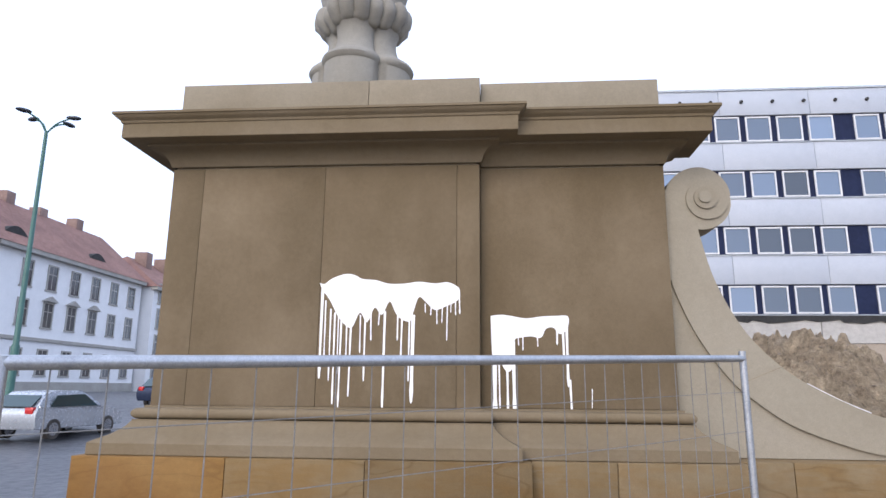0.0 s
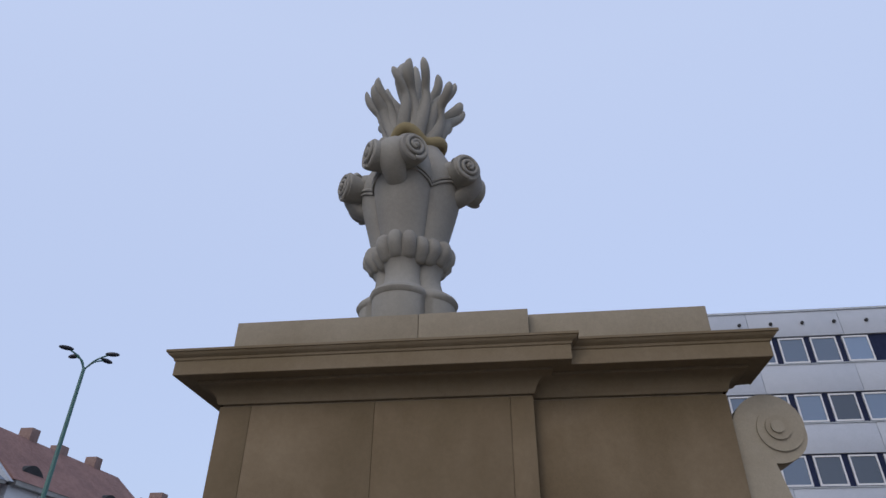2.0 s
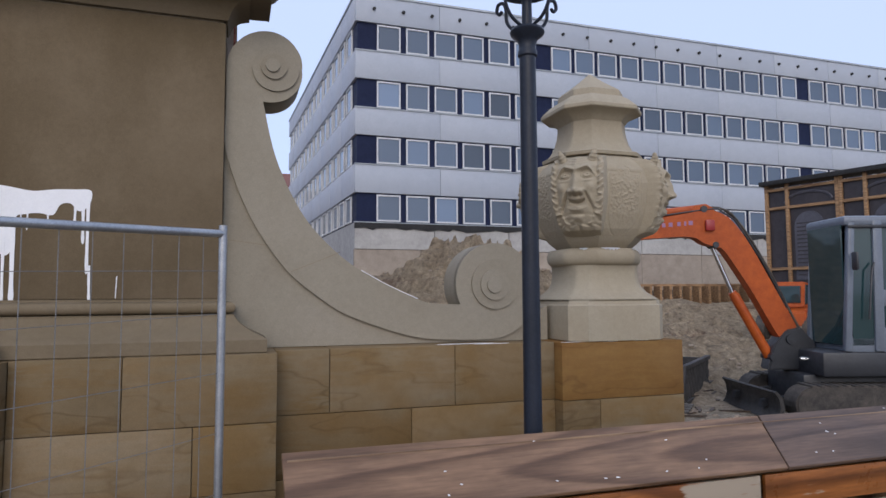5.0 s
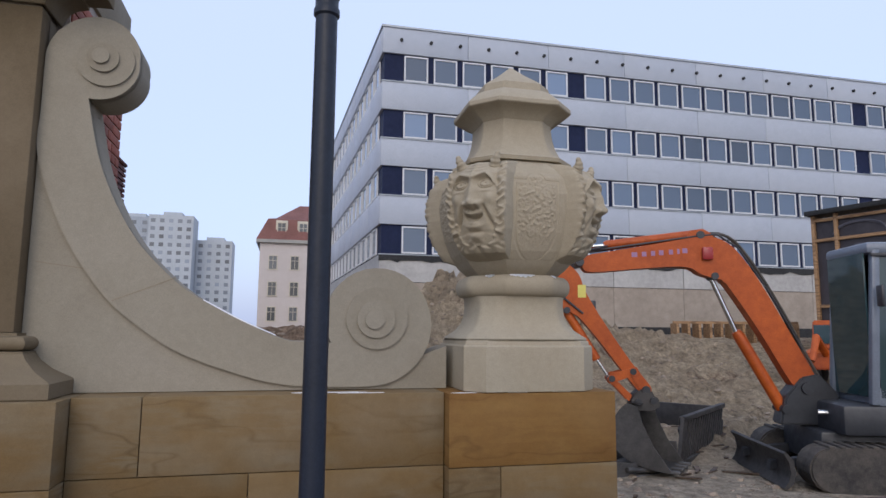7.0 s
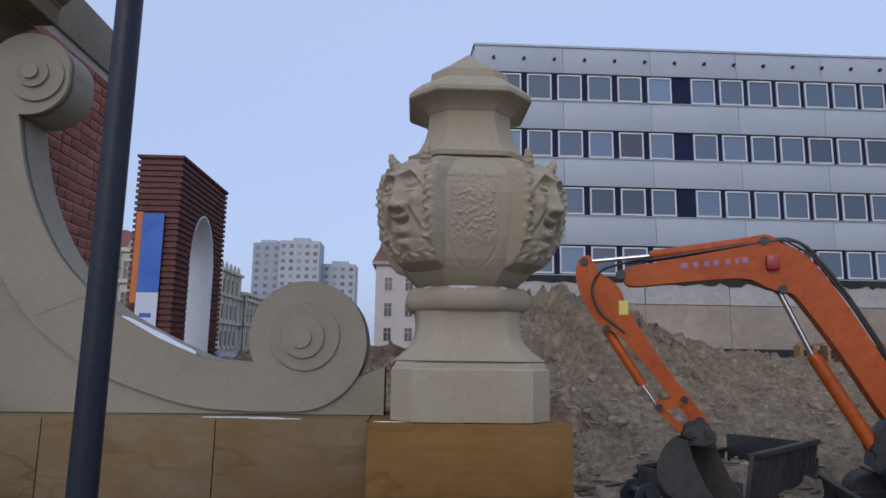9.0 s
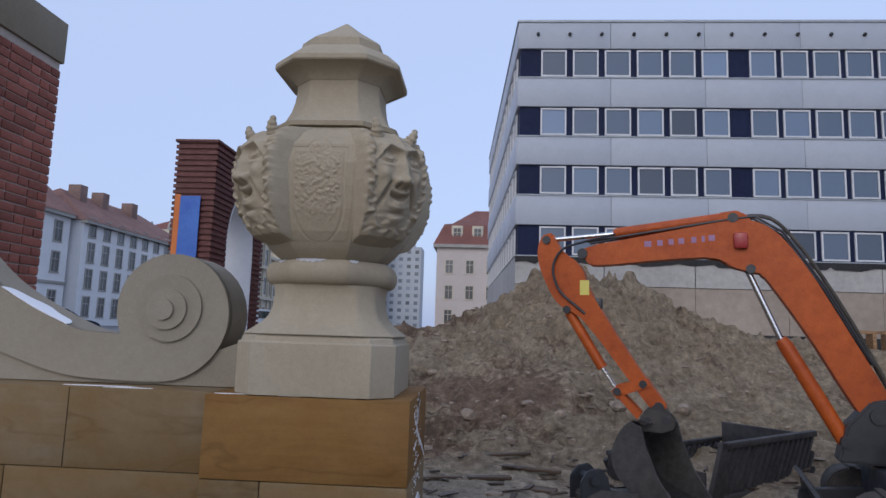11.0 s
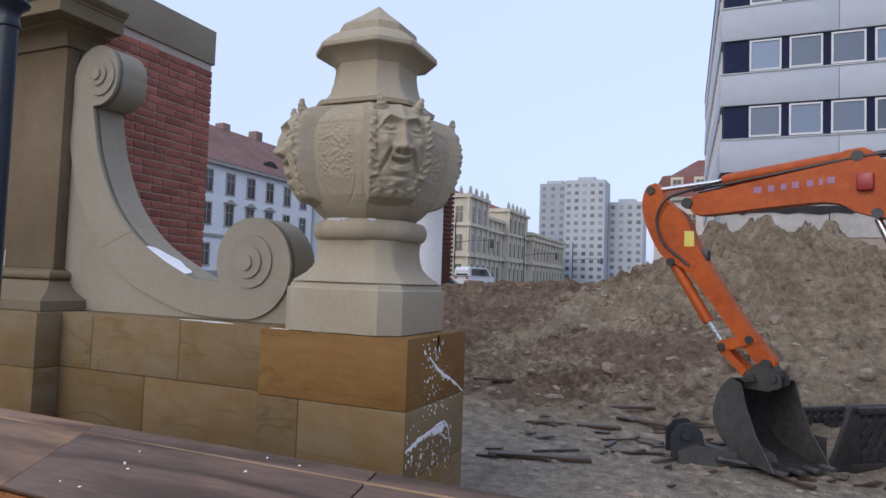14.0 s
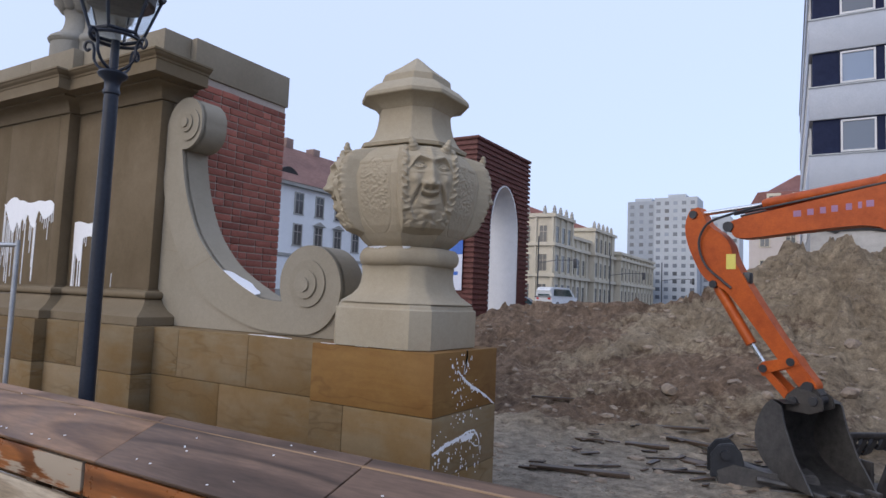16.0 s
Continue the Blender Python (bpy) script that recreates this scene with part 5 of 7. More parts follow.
    def streak(pts, w, seed):
        """A ragged run of paint along points of (y, z)."""
        r_ = random.Random(seed)
        line = smooth_curve(pts, 7)
        n = len(line) - 1
        up = [(y + r_.uniform(-0.004, 0.004), z + w * (0.35 + 0.65 * math.sin(math.pi * min(1.0, i / n + 0.08))) * r_.uniform(0.45, 1.0)) for i, (y, z) in enumerate(line)]
        down = [(y + r_.uniform(-0.004, 0.004), z - w * (0.35 + 0.65 * math.sin(math.pi * min(1.0, i / n + 0.08))) * r_.choice((0.4, 0.7, 1.0, 1.9))) for i, (y, z) in enumerate(line)]
        bm = bmesh.new()
        add_prism(bm, up + down[::-1], 0.004, Matrix.Translation((5.6125, 0, 0)) @ rot)
        part("run", bm, WHITE_PAINT, t)

    streak([(5.87, 1.315), (5.88, 1.25), (5.84, 1.19), (5.83, 1.14)], 0.012, 1)
    streak([(5.74, 1.17), (5.80, 1.125), (5.86, 1.09), (5.95, 1.04), (6.06, 1.00), (6.18, 0.95), (6.30, 0.89), (6.35, 0.866)], 0.014, 2)
    streak([(5.42, 0.62), (5.50, 0.635), (5.60, 0.655), (5.70, 0.665), (5.80, 0.675), (5.92, 0.70), (6.02, 0.70)], 0.017, 3)
    streak([(5.82, 0.66), (5.92, 0.665), (6.02, 0.67)], 0.030, 4)
    streak([(6.02, 0.70), (6.09, 0.64), (6.12, 0.56), (6.14, 0.50)], 0.011, 5)
    streak([(5.98, 0.62), (6.04, 0.58), (6.10, 0.57)], 0.007, 6)
    for k in range(150):
        if k < 70:
            y, z = rnd.gauss(5.81, 0.10), rnd.uniform(0.78, 1.30)
        else:
            y, z = rnd.uniform(5.42, 6.15), rnd.gauss(0.56, 0.10)
        if not 5.41 < y < 6.36 or not 0.1 < z < 1.3:
            continue
        rr = [0.5 + 0.5 * rnd.random() for _ in range(7)]
        sx, sz = 0.003 + 0.010 * rnd.random() ** 2, 0.004 + 0.018 * rnd.random() ** 2
        pts = [(y + sx * r * math.cos(i * 0.8976), z + sz * r * math.sin(i * 0.8976)) for i, r in enumerate(rr)]
        bm = bmesh.new()
        add_prism(bm, pts, 0.003, Matrix.Translation((5.6125, 0, 0)) @ rot)
        part("spot", bm, WHITE_PAINT, t)
    for x, y, rx, ry in ((3.75, 5.62, 0.28, 0.025), (3.95, 5.56, 0.16, 0.018), (4.62, 5.46, 0.12, 0.02), (4.95, 5.43, 0.08, 0.014), (5.25, 5.45, 0.10, 0.015)):
        rr = [0.6 + 0.5 * rnd.random() for _ in range(14)]
        pts = [(x + rx * r * math.cos(i * math.pi / 7), y + ry * r * math.sin(i * math.pi / 7)) for i, r in enumerate(rr)]
        bm = bmesh.new()
        add_prism(bm, smooth_curve(pts + [pts[0]], 2)[:-1], 0.004, Matrix.Translation((0, 0, 1.3105)))
        part("puddle", bm, WHITE_PAINT, t)
    # paint pooled on the curve of the scroll
    edge = smooth_curve([(3.419, 1.66), (3.2, 1.755), (2.969, 1.879)], 8)
    bm = bmesh.new()
    rows = []
    for i, (x, z) in enumerate(edge):
        s = math.sin(math.pi * i / (len(edge) - 1)) ** 0.6
        rows.append([bm.verts.new((x, 5.757, z + 0.003)), bm.verts.new((x, 5.757 + 0.02 + 0.15 * s * (0.9 + 0.1 * math.sin(0.9 * i)), z + 0.004))])
    for p, q in zip(rows, rows[1:]):
        bm.faces.new((p[0], q[0], q[1], p[1]))
    r = bmesh.ops.extrude_face_region(bm, geom=list(bm.faces))
    bmesh.ops.translate(bm, verts=[v for v in r["geom"] if isinstance(v, bmesh.types.BMVert)], vec=(0, 0, 0.006))
    part("puddle", bm, WHITE_PAINT, t)


make_ground()
make_office()
make_fence()
make_lamp()
make_barrier()


# ---- the orange excavator ----
ORANGE = surface("orange_paint", (0.29, 0.050, 0.008), (0.50, 0.102, 0.013), 0.5, 1.6, 11.0, 70.0, 0.15, 0.003, spec=0.35)
CHROME = surface("chromed_rod", (0.60, 0.62, 0.64), (0.72, 0.74, 0.76), 0.15, metal=1.0)
STEEL = surface("muddy_steel", (0.05, 0.048, 0.048), (0.135, 0.128, 0.122), 0.5, 2.0, 12.0, 60.0, 0.35, 0.006, metal=0.4)
OLDSTEEL = surface("dark_rusty_steel", (0.020, 0.019, 0.020), (0.060, 0.055, 0.052), 0.55, 2.0, 12.0, 60.0, 0.4, 0.006, metal=0.2)
RUBBER = surface("muddy_rubber", (0.025, 0.024, 0.024), (0.10, 0.085, 0.07), 0.85, 2.0, 12.0, 60.0, 0.5, 0.008)
GREY_PAINT = surface("grey_machine_paint", (0.125, 0.147, 0.185), (0.17, 0.197, 0.24), 0.4, 1.0, 9.0, 60.0, 0.1)
DARK_PAINT = surface("dark_machine_paint", (0.018, 0.02, 0.025), (0.035, 0.038, 0.045), 0.45, 1.5, 12.0, 60.0, 0.2)
# teal glass, the dim inside of the cab put into its colour
CAB_GLASS = dark_pane("tinted_cab_glass", (0.018, 0.045, 0.050), 0.05, True)
YELLOW = surface("yellow_label", (0.62, 0.55, 0.12), (0.70, 0.62, 0.16), 0.5)
LILAC = surface("faded_lettering", (0.27, 0.14, 0.25), (0.33, 0.18, 0.31), 0.5)
RED = surface("red_lamp_cover", (0.26, 0.02, 0.025), (0.32, 0.03, 0.03), 0.35)


def plate(outline, v0, v1, bev=0.012):
    """A side outline of (u, z), thick from v0 to v1."""
    bm = bmesh.new()
    add_prism(bm, outline, v1 - v0, Matrix.Translation((0, v0, 0)) @ UPRIGHT)
    if bev:
        bmesh.ops.bevel(bm, geom=list(bm.edges), offset=bev, segments=2, affect="EDGES", clamp_overlap=True)
    return bm


def make_excavator():
    ex = thing("mini_excavator", "orange mini excavator with grey cab, its bucket lowered on the sand", "excavator", (6.8, 9.1, 0), math.degrees(math.atan2(-0.33, 1)), local=True)
    boom = plate(smooth_curve([(0.30, 2.63), (0.34, 2.50), (0.46, 2.45), (1.10, 2.50), (1.62, 2.52), (1.75, 2.44), (1.90, 2.385), (2.02, 2.36), (2.12, 2.25), (2.45, 1.72), (2.78, 1.12), (2.93, 0.98), (3.08, 1.02), (3.06, 1.2), (2.80, 1.72), (2.50, 2.30), (2.30, 2.62), (2.14, 2.80), (1.95, 2.89), (1.75, 2.89), (1.2, 2.80), (0.6, 2.70)], 4)[:-1] + [(0.45, 2.68)], -0.10, 0.10)
    b = part("boom", boom, ORANGE, ex, "bent orange boom")
    for k, (u, w) in enumerate(((0.98, 0.07), (1.10, 0.055), (1.21, 0.05), (1.31, 0.055), (1.43, 0.05), (1.52, 0.03), (1.60, 0.06))):
        part("lettering_bar", box(u - w / 2, u + w / 2, -0.104, -0.1, 2.64 + 0.008 * k, 2.70 + 0.008 * k), LILAC, b, "faded lilac lettering reduced to bars")
    part("lamp_cover", box(1.80, 1.93, -0.16, -0.1, 2.60, 2.76, 0.02), RED, b, "red work lamp cover")
    part("bracket", plate([(1.62, 2.86), (1.68, 2.98), (1.84, 3.00), (1.94, 2.94), (1.98, 2.86)], -0.08, 0.08, 0.01), ORANGE, b)
    st = part("stick", plate(smooth_curve([(-0.14, 2.80), (-0.20, 2.66), (-0.17, 2.42), (-0.02, 2.10), (0.12, 1.97), (0.26, 1.90), (0.50, 1.62), (0.80, 1.22), (0.99, 0.98), (1.08, 0.93), (1.14, 0.98), (1.11, 1.07), (0.90, 1.34), (0.55, 1.88), (0.36, 2.22), (0.30, 2.40), (0.20, 2.52), (0.08, 2.60), (0.0, 2.74), (-0.06, 2.84)], 4)[:-1], -0.085, 0.085), ORANGE, ex, "orange dipper arm")
    part("label", box(0.27, 0.37, -0.089, -0.085, 2.13, 2.29), YELLOW, st, "yellow warning label")
    part("hose", tube(smooth_curve([(0.65, -0.11, 2.78), (0.3, -0.13, 2.70), (0.08, -0.13, 2.62), (-0.02, -0.12, 2.42), (0.05, -0.11, 2.18), (0.22, -0.1, 2.02), (0.33, -0.1, 1.93)], 4), 0.014, 7), DARK_PAINT, st, "black hydraulic hose")
    c = part("arm_cylinder", tube([(0.62, 0, 2.80), (0.66, 0, 2.805), (1.72, 0, 2.93)], [0.05, 0.062, 0.062], 14), ORANGE, ex, "orange cylinder on top of the boom")
    part("rod", tube([(-0.09, 0, 2.75), (0.62, 0, 2.80)], 0.026, 12), CHROME, c, "bright chrome rod")
    for v in (-0.075, 0.075):
        part("pipe", tube([(0.35, v, 2.71), (1.0, v, 2.80), (1.75, v, 2.905), (2.0, v, 2.93), (2.25, v, 2.76), (2.6, v, 2.2), (2.95, v, 1.5)], 0.013, 7), DARK_PAINT, c, "dark hydraulic pipe")
    c = part("boom_cylinder", tube([(2.20, 0, 1.72), (2.24, 0, 1.66), (2.70, 0, 0.80)], [0.055, 0.07, 0.07], 14), ORANGE, ex, "orange lifting cylinder")
    part("rod", tube([(1.94, 0, 2.36), (2.20, 0, 1.72)], 0.03, 12), CHROME, c)
    c = part("bucket_cylinder", tube([(0.12, 0, 1.98), (0.15, 0, 1.93), (0.50, 0, 1.36)], [0.045, 0.055, 0.055], 12), ORANGE, ex, "orange bucket cylinder")
    part("rod", tube([(0.50, 0, 1.36), (0.66, 0, 1.12)], 0.022, 10), CHROME, c)
    for v in (-0.10, 0.10):
        part("link", plate([(0.60, 1.13), (0.66, 1.20), (0.95, 1.27), (1.0, 1.20), (0.72, 1.10), (0.66, 1.05)], v - 0.012, v + 0.012, 0.004), ORANGE, ex)
        part("link", plate([(0.62, 1.12), (0.70, 1.13), (0.90, 0.93), (0.86, 0.86)], v - 0.012, v + 0.012, 0.004), ORANGE, ex)
    for u, z, r, v in ((0.30, 2.58, 0.055, 0.125), (-0.10, 2.74, 0.045, 0.11), (1.80, 2.92, 0.05, 0.105), (1.95, 2.40, 0.045, 0.12), (0.13, 1.97, 0.042, 0.105), (1.07, 1.00, 0.05, 0.13), (0.66, 1.13, 0.04, 0.125), (0.92, 1.22, 0.04, 0.125), (2.70, 0.80, 0.055, 0.15), (2.95, 1.05, 0.07, 0.16)):
        part("pin", tube([(u, -v, z), (u, v, z)], r, 14), DARK_PAINT, ex, "greasy dark pivot pin")
    for dv, lift in ((-0.05, 0.0), (0.05, 0.03)):
        part("hose", tube(smooth_curve([(1.85, dv, 2.92 + lift), (2.15, dv, 2.90 + lift), (2.42, dv, 2.58 + lift), (2.75, dv, 1.98 + lift), (3.02, dv, 1.40), (3.15, dv, 1.15)], 4), 0.018, 7), RUBBER, b, "black hydraulic hose")
    part("weld_plate", plate([(0.86, 1.22), (0.98, 1.02), (1.10, 0.96), (1.10, 1.05), (0.96, 1.28)], -0.10, 0.10, 0.006), ORANGE, st)
    part("work_light", box(0.40, 0.50, -0.05, 0.05, 1.98, 2.10, 0.02), DARK_PAINT, st, "small dark work light")
    # bucket: a curved shell with cheeks and teeth
    shell = smooth_curve([(1.10, 0.84), (0.96, 0.86), (0.82, 0.72), (0.74, 0.52), (0.78, 0.34), (0.94, 0.20), (1.18, 0.12), (1.46, 0.09)], 4)
    bm = bmesh.new()
    rows = [[bm.verts.new((u, v, z)) for v in (-0.34, 0.34)] for u, z in shell]
    for p, q in zip(rows, rows[1:]):
        bm.faces.new((p[0], p[1], q[1], q[0]))
    bmesh.ops.solidify(bm, geom=list(bm.faces), thickness=0.022)
    skew = Matrix.Translation((1.05, 0, 0)) @ Matrix.Rotation(radians(-27), 4, "Z") @ Matrix.Translation((-1.05, 0, 0))
    bm.transform(skew)
    bk = part("bucket", bm, STEEL, ex, "worn dark steel bucket", 40)
    cheek = shell[4:] + [(1.42, 0.14), (1.24, 0.38), (1.13, 0.62), (1.08, 0.82)]
    for v in (-0.36, 0.34):
        bm = plate(cheek, v, v + 0.02, 0.004)
        bm.transform(skew)
        part("cheek", bm, STEEL, bk)
    for v in (-0.30, -0.10, 0.10, 0.30):
        bm = box(1.38, 1.53, v - 0.03, v + 0.03, 0.08, 0.12, 0.01)
        bm.transform(skew)
        part("tooth", bm, STEEL, bk)
    qh = part("quick_hitch", plate([(0.94, 0.80), (0.92, 0.94), (1.0, 1.02), (1.12, 1.02), (1.18, 0.92), (1.14, 0.80)], -0.10, 0.10, 0.015), OLDSTEEL, ex, "dirty dark quick hitch")
    for v in (-0.155, 0.12):
        part("hitch_ear", plate([(0.88, 0.76), (0.89, 0.90), (0.97, 0.98), (1.10, 0.97), (1.21, 0.90), (1.22, 0.80), (1.10, 0.75)], v, v + 0.035, 0.01), OLDSTEEL, qh)
    for u, z in ((0.96, 0.86), (1.14, 0.88)):
        part("hitch_pin", tube([(u, -0.19, z), (u, 0.19, z)], 0.04, 12), DARK_PAINT, qh)
    # swing post and deck
    part("swing_post", plate([(2.62, 0.62), (2.70, 0.95), (2.90, 1.18), (3.10, 1.22), (3.30, 1.0), (3.35, 0.62)], -0.13, 0.13, 0.02), DARK_PAINT, ex)
    dk = part("deck", box(3.05, 4.95, -0.72, 0.72, 0.58, 0.92, 0.05), DARK_PAINT, ex, "dark turntable deck")
    part("rod", tube([(2.95, -0.35, 0.80), (3.25, -0.40, 0.79)], 0.03, 10), CHROME, dk)
    part("engine_cover", box(4.20, 4.98, -0.73, 0.73, 0.92, 1.65, 0.08), GREY_PAINT, ex, "grey engine cover")
    # cab
    u0, u1, v0, v1, z0, z1 = 3.36, 4.55, -0.72, 0.22, 0.90, 2.74
    cab = part("cab", box(u0 + 0.09, u1 - 0.03, v0 + 0.03, v1 - 0.03, z0, z0 + 0.22, 0.03), GREY_PAINT, ex, "grey operator's cab")
    part("cab_roof", box(u0 + 0.06, u1, v0, v1, z1 - 0.14, z1, 0.05), GREY_PAINT, cab)
    for u, v, du, w in ((u0, v0, 0.12, 0.09), (u0, v1 - 0.09, 0.12, 0.09), (u0 + 0.40, v0 - 0.004, 0.04, 0.13), (u1 - 0.14, v0, 0.0, 0.13), (u1 - 0.12, v1 - 0.09, 0.0, 0.1)):
        bm = box(u, u + w, v, v + 0.09, z0 + 0.02, z1 - 0.06, 0.02)
        for q in bm.verts:
            if q.co.z > z1 - 0.3:
                q.co.x += du
        part("pillar", bm, GREY_PAINT, cab)
    for a_, b_ in ((0.04, 0.34), (0.62, 0.84)):
        part("door_panel", box(u0 + 0.50, u1 - 0.10, v0 + 0.002, v0 + 0.06, z0 + a_, z0 + b_, 0.025), GREY_PAINT, cab, "grey door panel")
    part("door_handle", box(u0 + 0.58, u0 + 0.74, v0 - 0.025, v0 + 0.002, z0 + 0.70, z0 + 0.74, 0.008), DARK_PAINT, cab)
    part("roof_gutter", box(u0 + 0.10, u1 + 0.02, v0 - 0.02, v0 + 0.01, z1 - 0.17, z1 - 0.13, 0.008), DARK_PAINT, cab)
    part("seat", plate([(u0 + 0.55, z0 + 0.45), (u0 + 0.55, z0 + 0.6), (u0 + 0.95, z0 + 0.62), (u0 + 1.0, z0 + 1.25), (u0 + 1.1, z0 + 1.25), (u0 + 1.08, z0 + 0.45)], -0.5, -0.05, 0.03), DARK_PAINT, cab)
    for o in (box(u0 + 0.05, u0 + 0.07, v0 + 0.08, v1 - 0.08, z0 + 0.1, z1 - 0.12), box(u0 + 0.12, u0 + 0.44, v0 + 0.03, v0 + 0.04, z0 + 0.1, z1 - 0.12), box(u0 + 0.50, u1 - 0.1, v0 + 0.03, v0 + 0.04, z0 + 0.36, z1 - 0.12), box(u0 + 0.1, u1 - 0.1, v1 - 0.05, v1 - 0.04, z0 + 0.3, z1 - 0.12), box(u1 - 0.07, u1 - 0.05, v0 + 0.08, v1 - 0.08, z0 + 0.3, z1 - 0.12)):
        part("window", o, CAB_GLASS, cab, "tinted cab window")
    part("grab_rail", tube([(u0 + 0.30, v0 - 0.05, z0 + 0.45), (u0 + 0.36, v0 - 0.06, z0 + 1.1), (u0 + 0.42, v0 - 0.02, z0 + 1.2)], 0.014, 8), DARK_PAINT, cab)
    part("mirror", box(u0 + 0.1, u0 + 0.14, v0 - 0.16, v0 - 0.04, z0 + 1.1, z0 + 1.34, 0.02), DARK_PAINT, cab)
    # tracks
    for v in (-0.86, 0.50):
        loop = arc(2.84, 0.24, 0.24, 90, 270, 10) + arc(4.86, 0.24, 0.24, -90, 90, 10)
        tr = part("track", plate(loop, v, v + 0.36, 0.02), RUBBER, ex, "mud-caked rubber track")
        for i in range(38):
            u = 2.84 + 2.02 * (i % 19) / 18
            part("track_lug", box(u - 0.03, u + 0.03, v - 0.005, v + 0.365, 0.47 if i < 19 else -0.012, 0.50 if i < 19 else 0.012, 0.006), RUBBER, tr)
    part("undercarriage", box(2.9, 4.8, -0.5, 0.5, 0.22, 0.60, 0.04), DARK_PAINT, ex)
    part("dozer_blade", plate([(2.34, 0.03), (2.40, 0.10), (2.43, 0.20), (2.41, 0.32), (2.35, 0.40), (2.38, 0.42), (2.46, 0.33), (2.48, 0.20), (2.45, 0.08), (2.38, 0.02)], -0.80, 0.80, 0.004), OLDSTEEL, ex, "steel dozer blade")
    for v in (-0.4, 0.4):
        part("blade_arm", plate([(2.34, 0.16), (2.36, 0.26), (3.0, 0.34), (3.0, 0.24)], v - 0.05, v + 0.05, 0.006), DARK_PAINT, ex)
    return ex


def lattice(parent, x0, x1, z0, z1, y, step, slope, bar=0.027):
    """Crossing slanted bars that fill an upright rectangle."""
    run = (z1 - z0) / slope
    for sign in (-1, 1):
        u = x0 - run
        while u < x1:
            lo, hi = max(0.0, (x0 - u) / run), min(1.0, (x1 - u) / run)
            if hi - lo > 0.03:
                (xa, za), (xb, zb) = [(u + run * t, z0 + (z1 - z0) * t if sign > 0 else z1 - (z1 - z0) * t) for t in (lo, hi)]
                d = Vector((xb - xa, zb - za)).normalized() * bar
                bm = bmesh.new()
                add_prism(bm, [(xa + d.y, za - d.x), (xb + d.y, zb - d.x), (xb - d.y, zb + d.x), (xa - d.y, za + d.x)], 0.045, Matrix.Translation((0, y + (0.0 if sign > 0 else 0.0455), 0)) @ UPRIGHT)
                part("grid_bar", bm, OLDSTEEL, parent)
            u += step


def make_screen_bucket():
    """A large slotted bucket lying open on the sand behind the digger."""
    t = thing("slotted_bucket", "dark steel slotted digger bucket lying on the sand", "digger bucket", (8.52, 9.05, 0.0), 40, local=True)
    lattice(t, 0.10, 2.1, 0.08, 0.54, 0.0, 0.125, 1.5)
    part("rim", box(0.0, 2.15, -0.03, 0.05, 0.54, 0.61, 0.01), OLDSTEEL, t)
    part("rim", box(0.0, 2.15, -0.04, 0.06, 0.0, 0.08, 0.01), OLDSTEEL, t)
    part("end_plate", plate([(-0.28, 0.0), (0.0, 0.61), (0.10, 0.61), (0.10, 0.0)], -0.03, 0.02, 0.004), OLDSTEEL, t)
    bm = box(-0.30, -0.27, 0.0, 1.25, 0.0, 0.34, 0.006)
    part("front_lip", bm, OLDSTEEL, t)
    part("floor_plate", box(-0.27, 2.1, 0.03, 1.25, 0.0, 0.03), OLDSTEEL, t)
    lattice(t, -0.25, 2.1, 0.04, 0.30, 1.25, 0.13, 1.6)
    part("rim", box(-0.28, 2.15, 1.22, 1.29, 0.30, 0.36, 0.01), OLDSTEEL, t)
    part("far_plate", box(2.1, 2.15, 0.06, 1.22, 0.0, 0.56, 0.01), OLDSTEEL, t)
    t2 = thing("coupling_part", "rusty dark steel coupling lying by the bucket", "machine part", (7.22, 8.60, 0.0), 15, local=True)
    part("block", plate([(-0.22, 0.0), (-0.26, 0.16), (-0.10, 0.24), (0.20, 0.16), (0.62, 0.20), (0.70, 0.0)], -0.16, 0.16, 0.015), STEEL, t2)
    for v in (-0.15, 0.11):
        part("ear", plate([(-0.30, 0.08), (-0.30, 0.30), (-0.22, 0.40), (-0.10, 0.42), (-0.02, 0.34), (0.02, 0.14)], v, v + 0.04, 0.01), DARK_PAINT, t2)
    part("pin", tube([(-0.17, -0.2, 0.31), (-0.17, 0.2, 0.31)], 0.045, 10), DARK_PAINT, t2)
    part("flange", box(0.2, 0.85, -0.24, 0.24, 0.0, 0.05, 0.01), STEEL, t2)
    part("rod", tube([(0.1, -0.2, 0.12), (0.85, -0.26, 0.05)], 0.03, 8), STEEL, t2)


